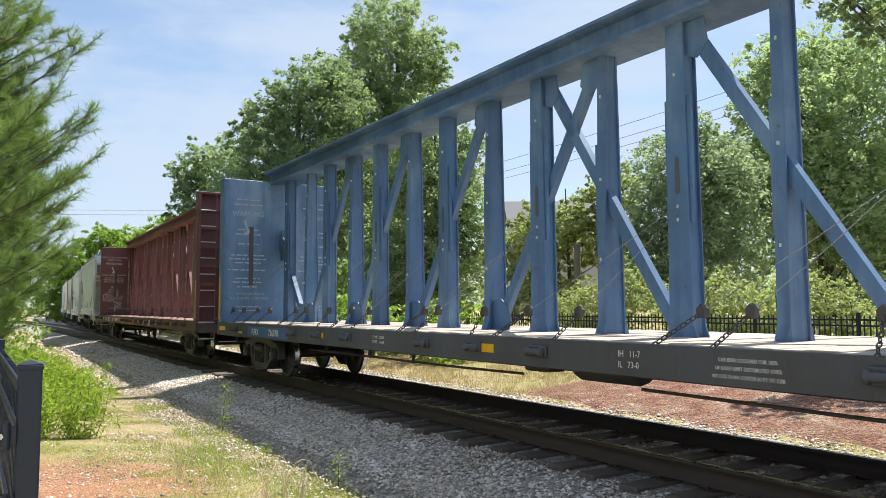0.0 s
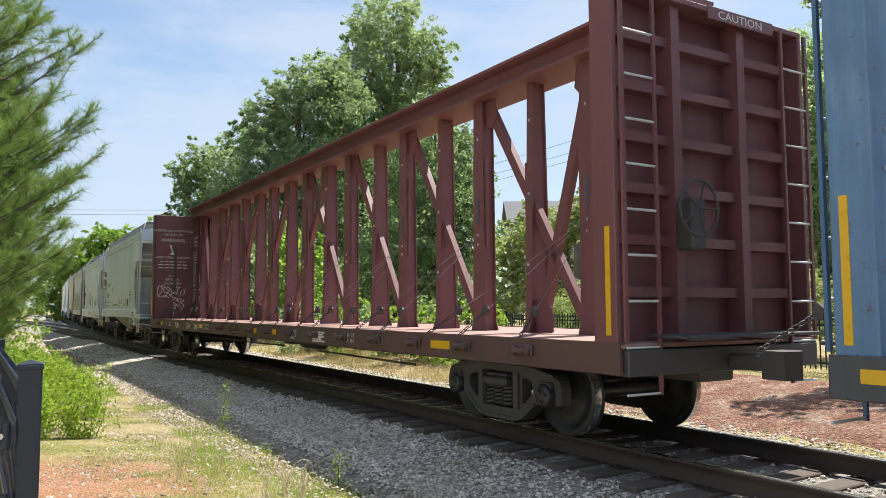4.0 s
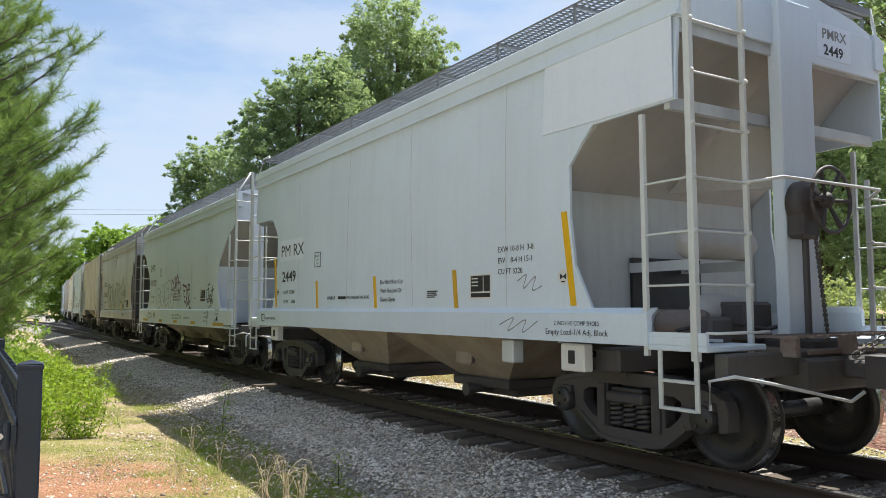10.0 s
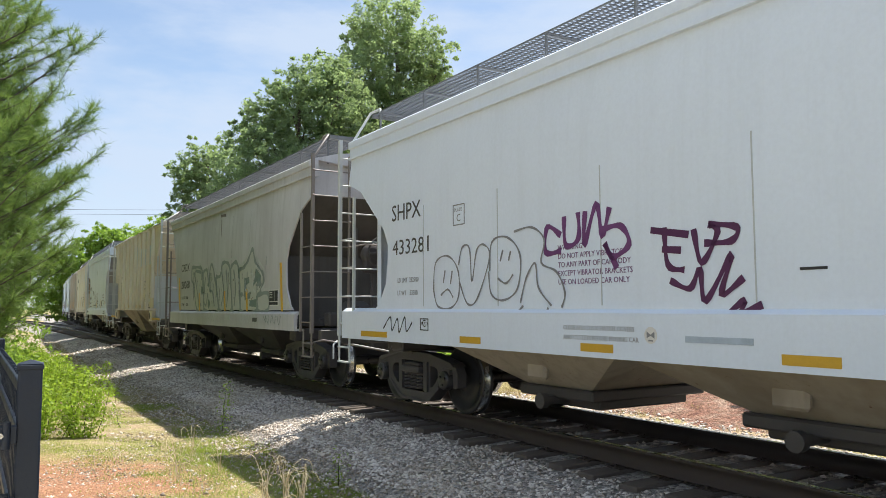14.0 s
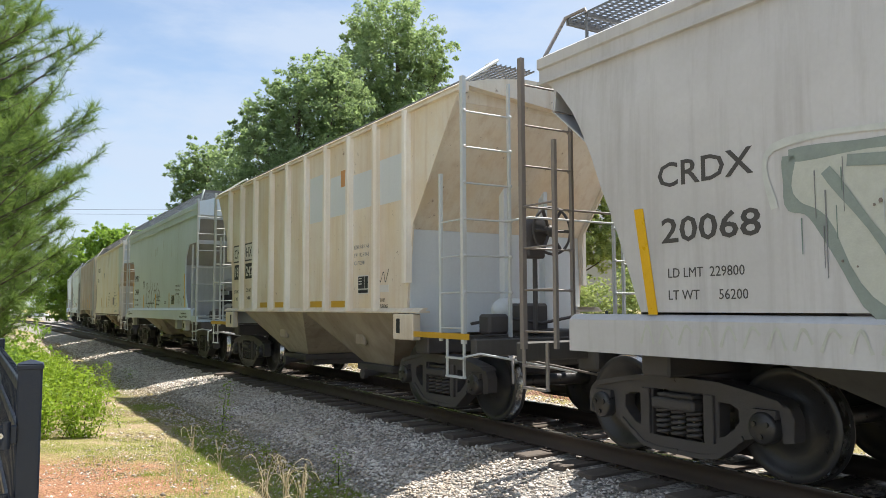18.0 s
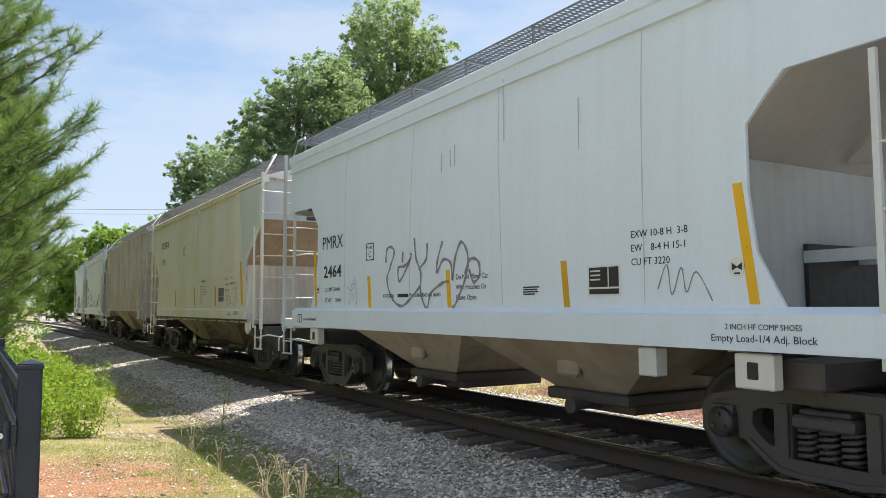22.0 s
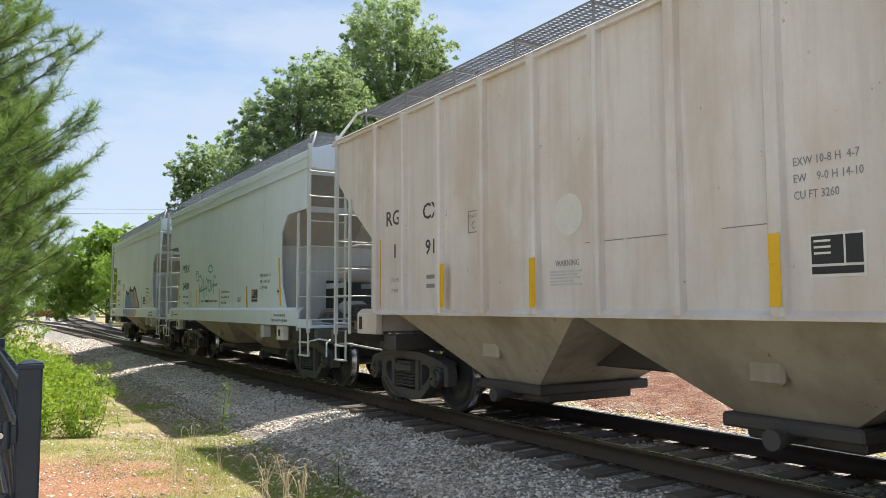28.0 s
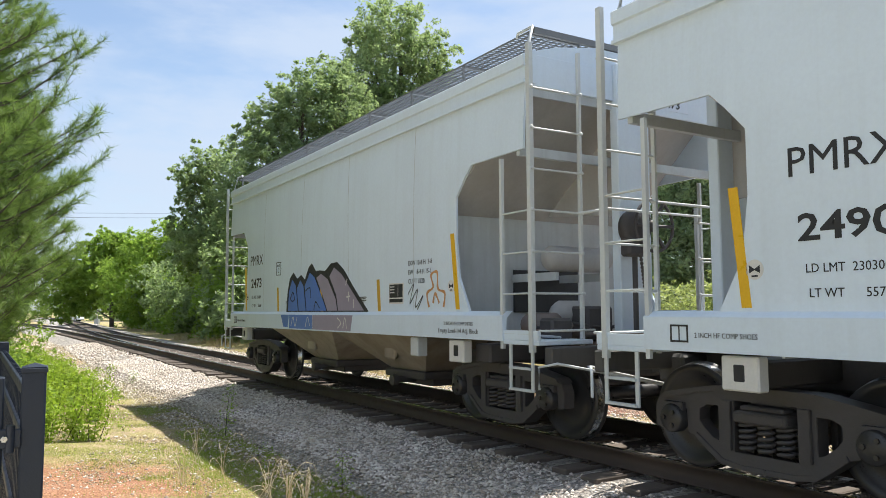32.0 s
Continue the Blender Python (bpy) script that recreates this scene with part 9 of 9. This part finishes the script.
wires((26.0, 30.0, 14.9), (-4.8, 75.0, 12.9), ((0, 0), (-0.75, 0.3), (-1.25, 0.6)), 0.5)
wires((-70.0, 89.0, 13.6), (-10.0, 92.0, 13.4), ((0, 0), (-0.55, 0)), 0.4)


def house():
    h = thing("house", "grey-roofed house half hidden behind trees", "house")
    h.location = (11.0, 76, 0.9)
    part("wall", G().box(-4, 7, 0, 8, 0, 9.0, 0.02), SIDING, h, "pale siding walls")
    part("roof", G().prism([(-0.6, 8.9), (4, 11.6), (8.6, 8.9), (8.6, 8.7), (4, 11.35), (-0.6, 8.7)], "x", -4.6, 7.6), SHINGLE, h, "grey shingle gable roof")
    for x in (-2.0, 1.5, 5.0):
        win = part("window", G().box(x - 0.5, x + 0.5, -0.06, 0.02, 5.6, 7.2, 0.01), CHALK, h, "white framed window")
        part("pane", G().box(x - 0.42, x + 0.42, -0.075, -0.05, 5.7, 7.1), GLASS, win, "dark pane")


house()


# ---- road vehicles at the far crossing ----
def road_car(label, mat, tall=0.0, bed=False):
    car = thing("car", label, "car", "cars on the far road")
    g = G()
    low, high = 0.35, 0.95 + tall * 0.3
    g.prism([(-2.3, low + 0.1), (-2.25, high - 0.1), (-1.2, high), (1.3, high), (2.2, high - 0.15), (2.3, low + 0.15), (2.2, low), (-2.2, low)], "y", -0.88, 0.88)
    top = 1.45 + tall
    roof = [(-0.3, high - 0.02), (0.0, top), (0.75, top), (1.35, high - 0.02)] if bed else [(-1.9, high - 0.05), (-1.45, top), (0.35, top), (1.25, high - 0.02)]
    g.prism(roof, "y", -0.76, 0.76)
    part("body", g, mat, car, "painted car body")
    for d in (-1, 1):
        inset = [(roof[0][0] + 0.22, high), (roof[1][0] + 0.08, top - 0.08), (roof[2][0] - 0.05, top - 0.08), (roof[3][0] - 0.28, high)]
        part("side_window", G().prism(inset, "y", d * 0.755, d * 0.772), GLASS, car, "dark side windows")
        for x in (-1.4, 1.45):
            w = part("wheel", G().lathe([(0.33, d * 0.66), (0.34, d * 0.72), (0.34, d * 0.86), (0.30, d * 0.89), (0.1, d * 0.87)], 18, "y", (x, 0, 0.34)), RUBBER, car, "black tyre")
            part("rim", G().lathe([(0.2, d * 0.885), (0.05, d * 0.90)], 12, "y", (x, 0, 0.34)), TIN, w, "silver rim")
    return car


# label, paint, height, pick-up, time at the crossing's middle, speed along x
TRAFFIC = [("white pick-up truck driving along the far road", CAR_WHITE, 0.25, True, 17.45, -5.2), ("long white sport utility car on the far road", CAR_WHITE, 0.3, False, 19.2, 5.2),
           ("white saloon car on the far road", CAR_WHITE, 0.0, False, 20.35, -5.6), ("white hatchback car on the far road", CAR_WHITE, 0.1, False, 22.4, -5.6), ("pale green saloon car on the far road", CAR_WHITE, 0.0, False, 23.3, 6.4),
           ("white estate car on the far road", CAR_WHITE, 0.1, False, 24.9, -5.6), ("red hatchback car on the far road", CAR_RED, 0.05, False, 27.78, 6.6), ("white compact car on the far road", CAR_WHITE, 0.1, False, 27.75, -6.4),
           ("white saloon car driving off on the far road", CAR_WHITE, 0.0, False, 31.22, 6.2)]
VEHICLES = [(road_car(a, b, c, d), t, v) for a, b, c, d, t, v in TRAFFIC]




# ---- motion ----
def motions():
    times = [0.0] + [0.5 + k for k in range(32)] + [32.0]
    for car, centre, truck in CARS.values():
        rows = []
        for t in times:
            s = centre + run(t)
            xa, ya = line(s + truck)
            xb, yb = line(s - truck)
            rows.append((t, pose(float(xa + xb) / 2, float(ya + yb) / 2, 0, 0, 0, math.degrees(math.atan2(float(ya - yb), float(xa - xb))))))
        walk(car, rows)
    for car, t0, v in VEHICLES:
        lane = 148.4 if v > 0 else 151.6
        walk(car, [(t, pose(-77.8 + v * (t - t0), lane, -0.52, 0, 0, 0 if v > 0 else 180)) for t in (0.0, 16.0, 32.0)])
    # every wheel rolls without slipping
    turn_step = math.radians(84) * 0.457
    marks = np.arange(0, RUN_S[-1], turn_step)
    stamps = sorted({round(float(np.interp(m, RUN_S, RUN_T)) * FPS) / FPS for m in marks} | {0.0, 32.0})
    for ws, at in ROLLING:
        walk(ws, [(t, pose(at, 0, 0.459, 0, math.degrees(run(t) / 0.457), 0)) for t in stamps])


motions()
